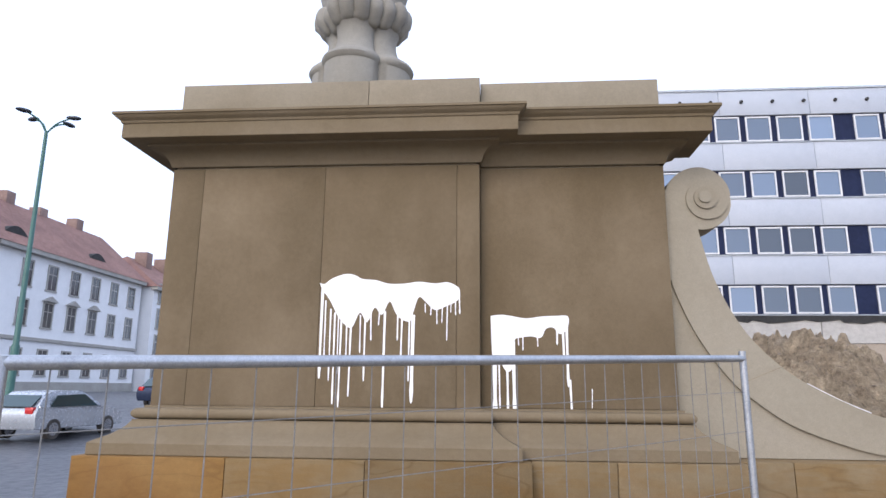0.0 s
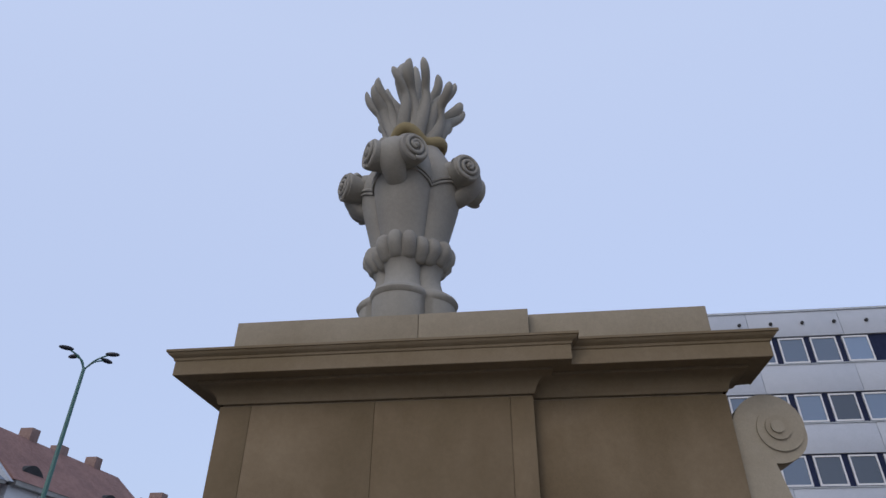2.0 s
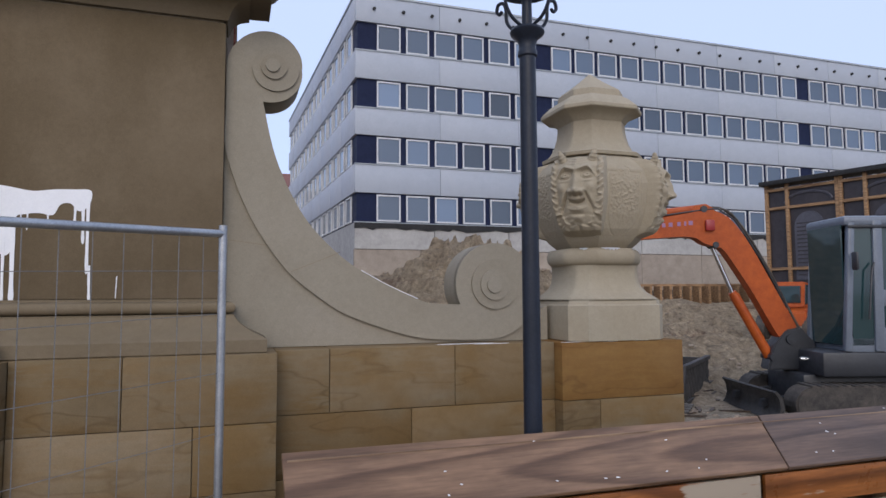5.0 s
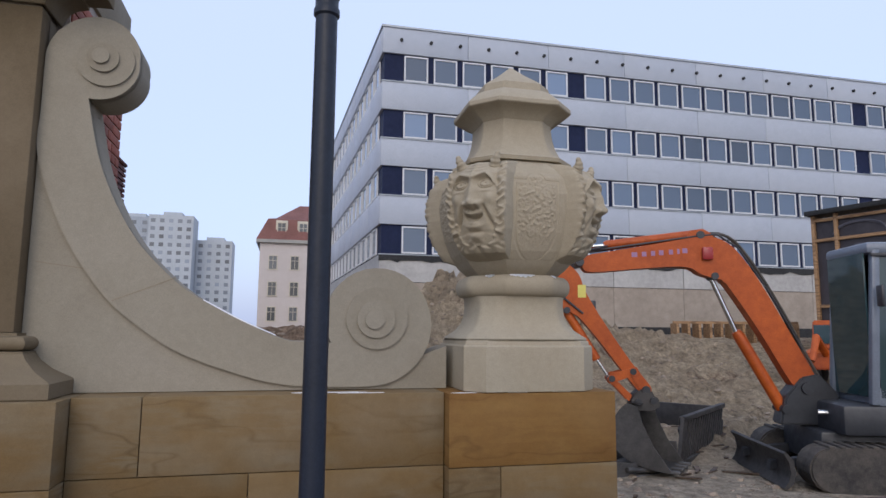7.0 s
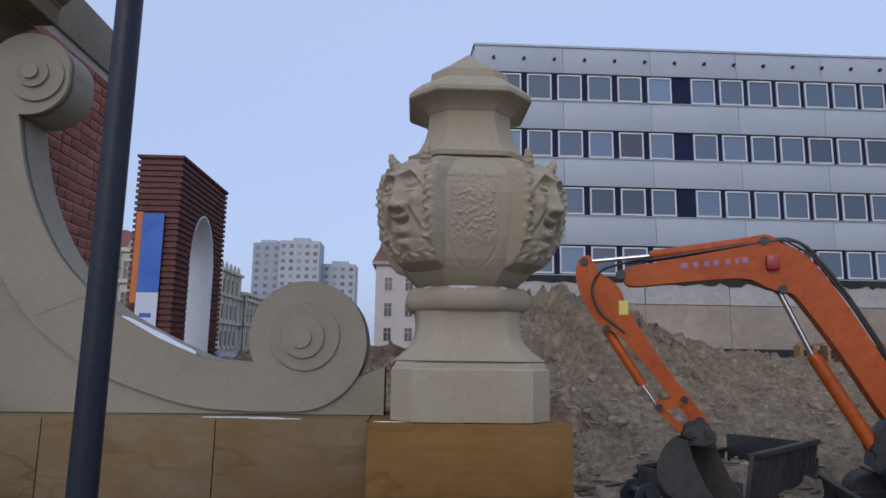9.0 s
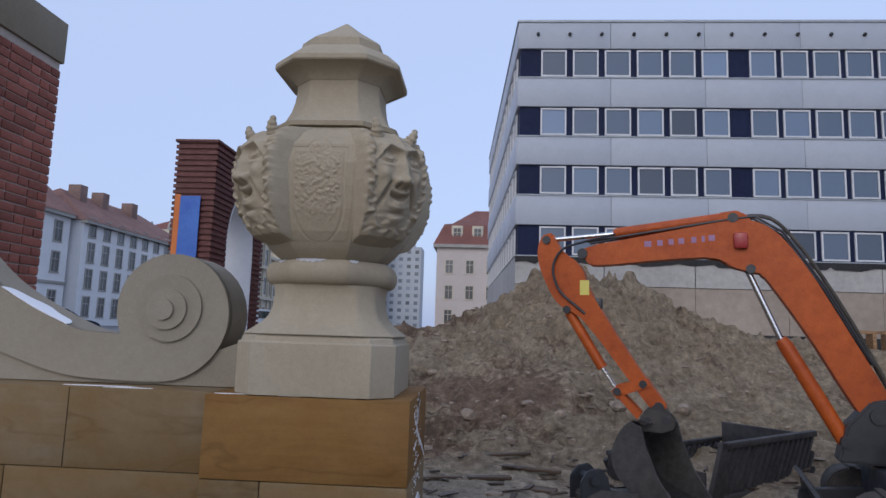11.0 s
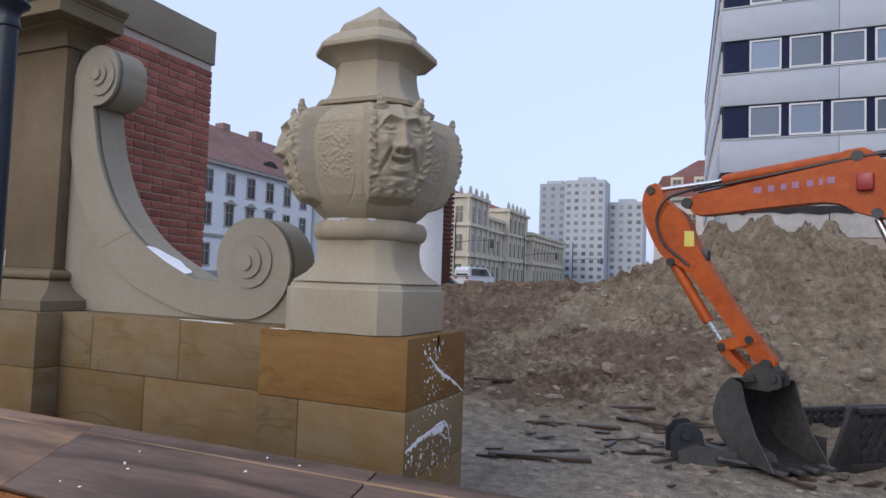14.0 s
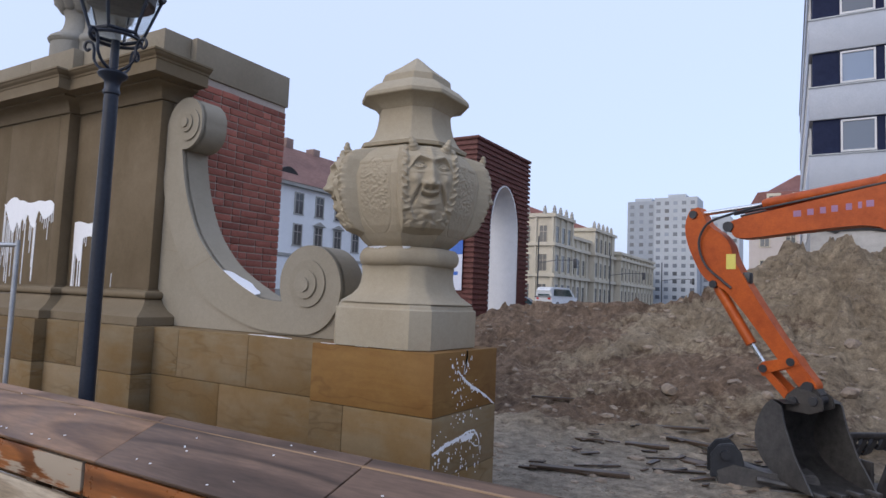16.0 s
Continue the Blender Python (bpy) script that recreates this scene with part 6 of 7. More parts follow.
def make_planks():
    rnd = random.Random(3)
    for x, y, ln, w, a in ((5.80, 7.95, 0.98, 0.11, 17), (6.6, 9.8, 0.7, 0.10, -12), (6.2, 10.4, 0.9, 0.08, 15), (4.2, 11.5, 0.8, 0.10, 30), (7.6, 10.2, 0.6, 0.09, 4), (6.65, 9.2, 0.35, 0.16, -20), (6.1, 9.5, 0.5, 0.10, 12)):
        z = ground_height(x, y)
        t = alone("loose_plank", box(-ln / 2, ln / 2, -w / 2, w / 2, 0, 0.035, 0.004), WOODWET_DARK, "dark wet plank lying on the sand", "plank", "loose planks")
        t.matrix_basis = pose(x, y, z + 0.01, rnd.uniform(-3, 3), rnd.uniform(-2, 2), a)
    for x, y, s in ((5.79, 12.24, 0.13), (8.2, 12.6, 0.12), (7.2, 12.0, 0.09), (8.3, 14.6, 0.14), (4.4, 10.6, 0.09), (6.4, 11.2, 0.08), (9.4, 13.2, 0.12)):
        bm = bmesh.new()
        bmesh.ops.create_icosphere(bm, subdivisions=2, radius=s)
        for v in bm.verts:
            v.co *= 1 + 0.3 * noise.noise(v.co * 9 + Vector((x, y, 0)))
            v.co.z *= 0.8
        t = alone("stone", bm, SOIL, "grey-brown lump of stone on the sand", "stone", "stones on the sand", angle=25)
        t.location = (x, y, ground_height(x, y) + s * 0.45)


def make_splinters():
    """Trodden bits of bark and board on the flat ground before the mound."""
    rnd = random.Random(17)
    verts, faces = [], []
    for k in range(90):
        x, y = rnd.uniform(5.3, 10.5), 7.6 + 3.2 * rnd.random()
        ln, w, a = rnd.uniform(0.04, 0.26) * rnd.random() + 0.03, rnd.uniform(0.01, 0.04), rnd.gauss(0.2, 0.8)
        z = ground_height(x, y) + 0.004
        c, q = math.cos(a), math.sin(a)
        o = len(verts)
        lift = rnd.uniform(0.0, 0.03)
        for dz in (0.0, 0.016):
            for u, v in ((-ln, -w * 0.6), (ln, -w), (ln * 0.9, w), (-ln * 1.05, w * 0.8)):
                verts.append((x + u * c - v * q, y + u * q + v * c, z + dz + (lift if u > 0 else 0.0)))
        faces += [tuple(o + i for i in f) for f in ((3, 2, 1, 0), (4, 5, 6, 7), (0, 1, 5, 4), (1, 2, 6, 5), (2, 3, 7, 6), (3, 0, 4, 7))]
    me = bpy.data.meshes.new("wood_splinters")
    me.from_pydata(verts, [], faces)
    me.materials.append(WOODWET_DARK)
    tagged(new("wood_splinters", me), "dark bark and wood splinters trodden into the sand", "debris", kind="stuff")


# ---- the slatted portal ----
SLAT = surface("dark_red_slats", (0.075, 0.02, 0.016), (0.13, 0.036, 0.028), 0.65, 1.0, 8.0, 60.0, 0.2)
WHITEWALL = surface("white_render", (0.60, 0.61, 0.63), (0.70, 0.71, 0.73), 0.7, 0.6, 5.0, 50.0, 0.1)
BLUE = surface("blue_banner", (0.03, 0.10, 0.42), (0.06, 0.17, 0.52), 0.6)
BANNER_ORANGE = surface("orange_banner", (0.50, 0.13, 0.02), (0.58, 0.17, 0.03), 0.6)
BANNER_WHITE = surface("pale_banner", (0.55, 0.58, 0.68), (0.64, 0.67, 0.76), 0.6)


def make_portal():
    p = thing("slatted_portal", "tall dark red slatted portal with a white arched passage", "portal", (-2.7, 22.3, 0))
    x0, x1, y0, y1, zt = -3.35, -2.06, 20.1, 24.5, 7.15
    ya, yb, zs = 21.25, 23.55, 4.1          # the passage runs through in x

    def outline(grow=0.0):
        c, r = (ya + yb) / 2, (yb - ya) / 2 + grow
        left = [(c - r, 0.6), (c - r, zs)]
        top = [(c + r * math.cos(radians(t)) , zs + 1.55 * r * math.sin(radians(t))) for t in range(170, 0, -10)]
        return left + top + [(c + r, zs), (c + r, 0.6)]

    rot = Matrix(((0, 0, 1, 0), (1, 0, 0, 0), (0, 1, 0, 0), (0, 0, 0, 1)))
    inner = outline()
    shell = [(y0 + 0.05, 0.6), (y0 + 0.05, zt - 0.05), (y1 - 0.05, zt - 0.05), (y1 - 0.05, 0.6)]
    bm = bmesh.new()
    add_prism(bm, shell + inner[::-1], x1 - x0 - 0.1, Matrix.Translation((x0 + 0.05, 0, 0)) @ rot)
    part("body", bm, SLAT, p, "dark core of the portal")
    lining = outline(0.005)
    bm = bmesh.new()
    a = [bm.verts.new((x0 + 0.04, y, z)) for y, z in inner]
    b = [bm.verts.new((x1 - 0.02, y, z)) for y, z in inner]
    c2 = [(y + (0.05 if y < 22.4 else -0.05), z - (0.05 if z > zs else 0)) for y, z in inner]
    a2 = [bm.verts.new((x0 + 0.04, y, z)) for y, z in c2]
    b2 = [bm.verts.new((x1 - 0.02, y, z)) for y, z in c2]
    for i in range(len(inner) - 1):
        bm.faces.new((a2[i], a2[i + 1], b2[i + 1], b2[i]))
        bm.faces.new((b[i], b[i + 1], b2[i + 1], b2[i]))
    part("lining", bm, WHITEWALL, p, "smooth white lining of the arch", 50)
    cy, rr = (ya + yb) / 2, (yb - ya) / 2
    n = 38
    for k in range(n):
        z = 0.7 + (zt - 0.75) * k / (n - 1)
        half = 0.0
        if z < zs:
            half = rr + 0.02
        elif z < zs + 1.55 * rr:
            half = rr * math.sqrt(max(0.0, 1 - ((z - zs) / (1.55 * rr)) ** 2)) + 0.04
        part("slat", box(x0, x1, y0, y0 + 0.06, z, z + 0.10), SLAT, p)
        if half:
            part("slat", box(x1 - 0.06, x1, y0 + 0.062, cy - half, z, z + 0.10), SLAT, p)
            part("slat", box(x1 - 0.06, x1, cy + half, y1 + 0.03, z, z + 0.10), SLAT, p)
        else:
            part("slat", box(x1 - 0.06, x1, y0 + 0.062, y1 + 0.03, z, z + 0.10), SLAT, p)
    part("roof_edge", box(x0 - 0.03, x1 + 0.03, y0 - 0.03, y1 + 0.04, zt - 0.02, zt + 0.05), SLAT, p)
    ban = thing("banner", "tall blue and orange banner with a pale foot", "banner", (-2.75, 20.05, 3.3))
    part("blue_field", box(-3.05, -2.45, 20.02, 20.04, 3.2, 5.45), BLUE, ban)
    part("orange_stripe", box(-3.22, -3.055, 20.02, 20.04, 2.9, 5.5), BANNER_ORANGE, ban)
    part("pale_foot", box(-3.05, -2.45, 20.02, 20.04, 2.0, 3.195), BANNER_WHITE, ban)
    part("emblem", box(-2.92, -2.6, 20.012, 20.02, 2.5, 2.62), BLUE, ban)


# ---- houses round about ----
LIMEWASH = surface("pale_render", (0.68, 0.69, 0.70), (0.78, 0.79, 0.80), 0.85, 0.12, 1.5, 20.0, 0.1)
CREAM = surface("cream_render", (0.46, 0.42, 0.33), (0.58, 0.53, 0.43), 0.85, 0.12, 1.5, 20.0, 0.1)
ROSE = surface("rose_render", (0.50, 0.45, 0.42), (0.58, 0.53, 0.50), 0.85, 0.12, 1.5, 20.0, 0.1)
TILE = surface("clay_roof_tiles", (0.15, 0.075, 0.06), (0.25, 0.135, 0.11), 0.85, 0.5, 4.0, 25.0, 0.5, 0.03)
CHIMNEY = surface("sooty_chimney_brick", (0.16, 0.10, 0.085), (0.26, 0.18, 0.155), 0.9, 0.6, 5.0, 30.0, 0.3, 0.01)
PINK = surface("pink_render", (0.46, 0.31, 0.29), (0.54, 0.38, 0.355), 0.85, 0.12, 1.5, 20.0, 0.1)
SLATE = surface("blue_grey_sheet_roof", (0.13, 0.16, 0.21), (0.20, 0.24, 0.30), 0.5, 0.4, 4.0, 25.0, 0.2, 0.01)
TILE_RED = surface("red_roof_tiles", (0.15, 0.062, 0.050), (0.22, 0.095, 0.078), 0.85, 0.5, 4.0, 25.0, 0.5, 0.03)
TOWERWALL = surface("grey_tower_panels", (0.37, 0.40, 0.43), (0.46, 0.49, 0.52), 0.8, 0.05, 0.6, 8.0, 0.05)
OLDPANE = dark_pane("old_window_pane", (0.045, 0.05, 0.055), 0.15)
TOWERGREY = surface("darker_tower_panels", (0.27, 0.30, 0.34), (0.35, 0.38, 0.42), 0.8, 0.05, 0.6, 8.0, 0.05)
TOWERPANE = dark_pane("tower_pane", (0.12, 0.14, 0.17), 0.3)
STONETRIM = surface("grey_window_surround", (0.28, 0.27, 0.25), (0.38, 0.37, 0.34), 0.85)


def window_meshes(w, h, surround):
    bm = bmesh.new()
    for r in ((-w / 2 - 0.12, -w / 2, -0.1, h + 0.12), (w / 2, w / 2 + 0.12, -0.1, h + 0.12), (-w / 2, w / 2, h, h + 0.12), (-w / 2 - 0.2, w / 2 + 0.2, -0.22, -0.1)):
        add_box(bm, r[0], r[1], -0.06, 0.04, r[2], r[3])
    for x in (-0.03,):
        add_box(bm, x, x + 0.06, -0.02, 0.03, 0, h)
    add_box(bm, -w / 2, w / 2, -0.02, 0.03, h * 0.62, h * 0.62 + 0.06)
    fr = mesh_from(bm, "window_frame")
    fr.materials.append(surround)
    pn = mesh_from(box(-w / 2, w / 2, -0.012, 0.02, -0.1, h), "pane")
    pn.materials.append(OLDPANE)
    return fr, pn


def put_windows(b, fr, pn, origin, along, n, start, pitch, zs, yaw, every=None):
    for z in zs:
        for i in range(n):
            s = start + pitch * i
            m = pose(origin[0] + along[0] * s, origin[1] + along[1] * s, z, 0, 0, yaw)
            f = shared("window", fr, b, m)
            p = new("pane", pn)
            p.parent = f


def gable_roof(x0, x1, y0, y1, ze, zr, axis="y", hip=0.0):
    bm = bmesh.new()
    if axis == "y":
        xm = (x0 + x1) / 2
        c = [(x0, y0, ze), (x1, y0, ze), (x1, y1, ze), (x0, y1, ze), (xm, y0 + hip, zr), (xm, y1 - hip, zr)]
        fs = ((0, 1, 4), (1, 2, 5, 4), (2, 3, 5), (3, 0, 4, 5), (3, 2, 1, 0))
    else:
        ym = (y0 + y1) / 2
        c = [(x0, y0, ze), (x1, y0, ze), (x1, y1, ze), (x0, y1, ze), (x0 + hip, ym, zr), (x1 - hip, ym, zr)]
        fs = ((0, 1, 5, 4), (1, 2, 5), (2, 3, 4, 5), (3, 0, 4), (3, 2, 1, 0))
    vs = [bm.verts.new(p) for p in c]
    for f in fs:
        bm.faces.new([vs[i] for i in f])
    return bm


def make_white_house():
    h = thing("white_terrace", "long white rendered terrace with grey surrounds and a tiled roof", "house", (-39, 40, 1))
    x, y0, y1, ze = -34.0, 41.3, 60.5, 11.7
    part("wall", box(x - 10, x, y0, y1, 0.8, ze), LIMEWASH, h)
    part("plinth", box(x - 0.01, x + 0.08, y0, y1, 0.8, 2.0), STONETRIM, h)
    part("string_course", box(x - 0.01, x + 0.15, y0, y1, 5.0, 5.25), STONETRIM, h)
    part("eave_moulding", box(x - 0.2, x + 0.5, y0, y1, ze - 0.3, ze + 0.02), STONETRIM, h)
    r = part("roof", gable_roof(x - 10.5, x + 0.55, y0 - 0.3, y1 + 0.3, ze + 0.02, ze + 4.7), TILE, h, "weathered red-brown tiled roof")
    for k, y in enumerate((43, 48, 52, 57)):
        part("chimney", box(x - 5.9, x - 4.8, y - 0.5, y + 0.5, ze + 2.6, ze + 5.3 + 0.3 * (k % 2), 0.03), CHIMNEY, r, "brick chimney stack")
    for y in (44.0, 54.0,):
        bm = bmesh.new()
        add_prism(bm, [(1.3 * math.cos(radians(t)), 0.75 * math.sin(radians(t)) ** 2 if 0 < t < 180 else 0) for t in range(0, 181, 15)], 2.2, Matrix.Translation((x - 0.6 - 2.2, y, ze + 0.85)) @ Matrix(((0, 0, 1, 0), (1, 0, 0, 0), (0, 1, 0, 0), (0, 0, 0, 1))))
        part("eyebrow_dormer", bm, BLACK, r)
    fr, pn = window_meshes(0.95, 1.75, STONETRIM)
    n, first = 6, 3.5
    put_windows(h, fr, pn, (x + 0.02, y0), (0, 1), n, first, 2.8, (2.6, 6.2, 9.1), 90)
    # pediments over groups of the middle row
    for i in range(n):
        if i % 7 in (1, 2, 3):
            bm = bmesh.new()
            add_prism(bm, [(-0.85, 0), (0.85, 0), (0, 0.42)], 0.25, Matrix.Translation((x + 0.02, y0 + first + 2.8 * i, 8.1)) @ Matrix(((0, 0, 1, 0), (1, 0, 0, 0), (0, 1, 0, 0), (0, 0, 0, 1))))
            part("pediment", bm, STONETRIM, h)
    part("party_wall", gable_roof(x - 10.6, x + 0.6, y0 - 0.7, y0 - 0.32, ze - 0.2, ze + 4.75), TOWERWALL, h, "pale gable wall rising over the neighbour")
    nb = thing("pink_house", "pink rendered house with a blue-grey sheet metal roof", "house", (-39, y0 - 9, 1))
    ya = y0 - 18.0
    part("wall", box(x - 10, x + 0.02, ya, y0 - 0.72, 0.8, ze - 0.25), PINK, nb)
    part("eave_moulding", box(x - 0.1, x + 0.35, ya, y0 - 0.72, ze - 0.4, ze - 0.2), STONETRIM, nb)
    part("roof", gable_roof(x - 10.4, x + 0.4, ya, y0 - 0.72, ze - 0.2, ze + 3.0), SLATE, nb, "blue-grey metal roof")
    put_windows(nb, fr, pn, (x + 0.04, ya), (0, 1), 7, 1.9, 2.35, (2.4, 5.6, 8.7), 90)
    h2 = thing("white_corner_house", "tall white corner house with a dark tiled roof", "house", (-36, 72, 1))
    x, y0, y1, ze = -33.0, 61.0, 84.0, 11.4
    part("wall", box(x - 11, x, y0, y1, 0.8, ze), LIMEWASH, h2)
    part("eave_moulding", box(x - 0.2, x + 0.5, y0 - 0.2, y1, ze - 0.3, ze + 0.02), STONETRIM, h2)
    r = part("roof", gable_roof(x - 11.4, x + 0.55, y0 - 0.3, y1 + 0.3, ze + 0.02, ze + 3.9, "y", 4.0), TILE, h2, "dark clay tiled roof")
    for y in (66, 70, 76):
        part("chimney", box(x - 5.0, x - 3.6, y - 0.6, y + 0.6, ze + 2.2, ze + 4.5, 0.03), CHIMNEY, r)
    put_windows(h2, fr, pn, (x + 0.02, y0), (0, 1), 9, 1.5, 2.5, (2.2, 4.9, 7.5, 10.0), 90)


def make_palace():
    p = thing("palace_block", "cream neoclassical block with pilasters and statues along the roof edge", "building", (-46, 132, 2))
    fr, pn = window_meshes(1.5, 3.0, CREAM)
    for x, y0, y1, ze in ((-36.0, 113.6, 124.0, 18.6), (-36.6, 124.1, 136.0, 15.6), (-35.6, 136.1, 152.0, 18.4), (-34.4, 152.1, 186.0, 14.5)):
        part("wall", box(x - 24, x, y0, y1, 0.9, ze), CREAM, p)
        for z in (6.6, 12.4, ze - 0.8):
            part("cornice", box(x - 24.2, x + 0.6, y0 - 0.5, y1, z, z + 0.6), CREAM, p)
        n = int((y1 - y0) / 3.2)
        put_windows(p, fr, pn, (x + 0.02, y0), (0, 1), n, 1.9, 3.2, (2.2, 7.8, 13.2) if ze > 16 else (2.2, 7.8), 90)
        for i in range(n + 1):
            part("pilaster", box(x, x + 0.35, y0 + 3.2 * i, y0 + 3.2 * i + 0.5, 1.0, ze - 0.8), CREAM, p)
        if ze > 16:
            part("roof", gable_roof(x - 23, x - 1, y0 + 1, y1 - 1, ze - 0.2, ze + 4, "y", 4.0), TILE_RED, p, "low red roof")
            for i in range(n + 1):
                bm = bmesh.new()
                add_lathe(bm, [(0.42, 0), (0.42, 0.5), (0.30, 0.55), (0.36, 0.8), (0.30, 1.15), (0.18, 1.3), (0.2, 1.45), (0.08, 1.6)], 10, (x, y0 + 0.3 + 3.2 * i * 0.98, ze - 0.2))
                part("roof_figure", bm, STONETRIM, p, "plain weathered stone figure")
    put_windows(p, fr, pn, (-36.0, 113.58), (-1, 0), 6, 2.0, 3.4, (2.2, 7.8, 13.2), 0)
    for i in range(7):
        part("pilaster", box(-36.35 - 3.4 * i, -35.85 - 3.4 * i, 113.25, 113.6, 1.0, 17.8), CREAM, p)
        bm = bmesh.new()
        add_lathe(bm, [(0.42, 0), (0.42, 0.5), (0.30, 0.55), (0.36, 0.8), (0.30, 1.15), (0.18, 1.3), (0.2, 1.45), (0.08, 1.6)], 10, (-37.8 - 3.4 * i, 113.6, 18.4))
        part("roof_figure", bm, STONETRIM, p, "plain weathered stone figure")


def make_towers():
    for x, y, w, d, zt, rows in ((-40.6, 202, 8.4, 10, 33.5, 13), (-30.4, 200, 12.0, 10, 34.0, 13), (-19.2, 207, 10.2, 10, 28.0, 11)):
        t = thing("tower_block", "pale grey residential tower block", "tower", (x, y, 1), group="tower blocks")
        part("wall", box(x - w / 2, x + w / 2, y - d / 2, y + d / 2, 0.5, zt), TOWERGREY if w < 10 else TOWERWALL, t)
        part("roof_house", box(x - 2.5, x + 2.5, y - 3, y + 3, zt, zt + 1.2), TOWERWALL, t)
        pn = mesh_from(box(-0.6, 0.6, -0.06, 0.1, 0, 1.1), "window")
        pn.materials.append(TOWERPANE)
        n = max(3, int(w / 2.4))
        for r in range(rows):
            for i in range(n):
                shared("window", pn, t, pose(x - w / 2 + w * (i + 0.5) / n, y - d / 2, zt - 2.2 - 2.3 * r))
    low = thing("far_block", "low grey block far down the street", "building", (-58, 232, 1))
    part("wall", box(-50, -38, 186, 194, 0.5, 13), TOWERWALL, low)


def make_red_roof_house():
    h = thing("mansard_house", "rose rendered house with a red mansard roof and dormers", "house", (10, 97, 1))
    x0, x1, y = -0.8, 24.0, 91.5
    part("wall", box(x0, x1, y, y + 14, 0.9, 13.8), ROSE, h)
    part("eave_moulding", box(x0 - 0.5, x1, y - 0.5, y + 14, 13.5, 13.95), STONETRIM, h)
    bm = bmesh.new()
    rings = []
    for o, z in ((-0.5, 13.95), (0.9, 17.0), (2.0, 17.3), (5.2, 19.8)):
        rings.append([bm.verts.new(c) for c in ((x0 + o, y + o, z), (x1 - o, y + o, z), (x1 - o, y + 14 - o, z), (x0 + o, y + 14 - o, z))])
    for p, q in zip(rings, rings[1:]):
        for i in range(4):
            bm.faces.new((p[i], p[(i + 1) % 4], q[(i + 1) % 4], q[i]))
    bm.faces.new(rings[-1])
    r = part("roof", bm, TILE_RED, h, "red tiled mansard roof")
    fr, pn = window_meshes(1.0, 1.7, CREAM)
    put_windows(h, fr, pn, (x0, y - 0.02), (1, 0), 8, 1.8, 2.9, (3.0, 6.4, 10.0), 0)
    put_windows(h, fr, pn, (x0, y + 0.1), (1, 0), 8, 2.8, 2.9, (14.6,), 0)
    for i in range(8):
        part("dormer", box(x0 + 2.8 + 2.9 * i - 0.8, x0 + 2.8 + 2.9 * i + 0.8, y + 0.15, y + 2.5, 14.3, 16.7, 0.05), CREAM, r)


# ---- vehicles and street furniture ----
SILVER = surface("silver_car_paint", (0.40, 0.43, 0.47), (0.48, 0.51, 0.55), 0.25, 1, 8, 50, 0.02, metal=0.5)
NAVYCAR = surface("dark_blue_car_paint", (0.02, 0.03, 0.06), (0.03, 0.04, 0.08), 0.22, metal=0.3)
VANWHITE = surface("white_van_paint", (0.58, 0.60, 0.62), (0.66, 0.68, 0.70), 0.3)
TAILRED = surface("tail_lamp_red", (0.45, 0.02, 0.02), (0.55, 0.03, 0.03), 0.2)
HUB = surface("alloy_wheel", (0.35, 0.36, 0.38), (0.45, 0.46, 0.48), 0.3, metal=0.8)
GREENPOLE = surface("green_pole_paint", (0.03, 0.10, 0.085), (0.05, 0.14, 0.12), 0.5)


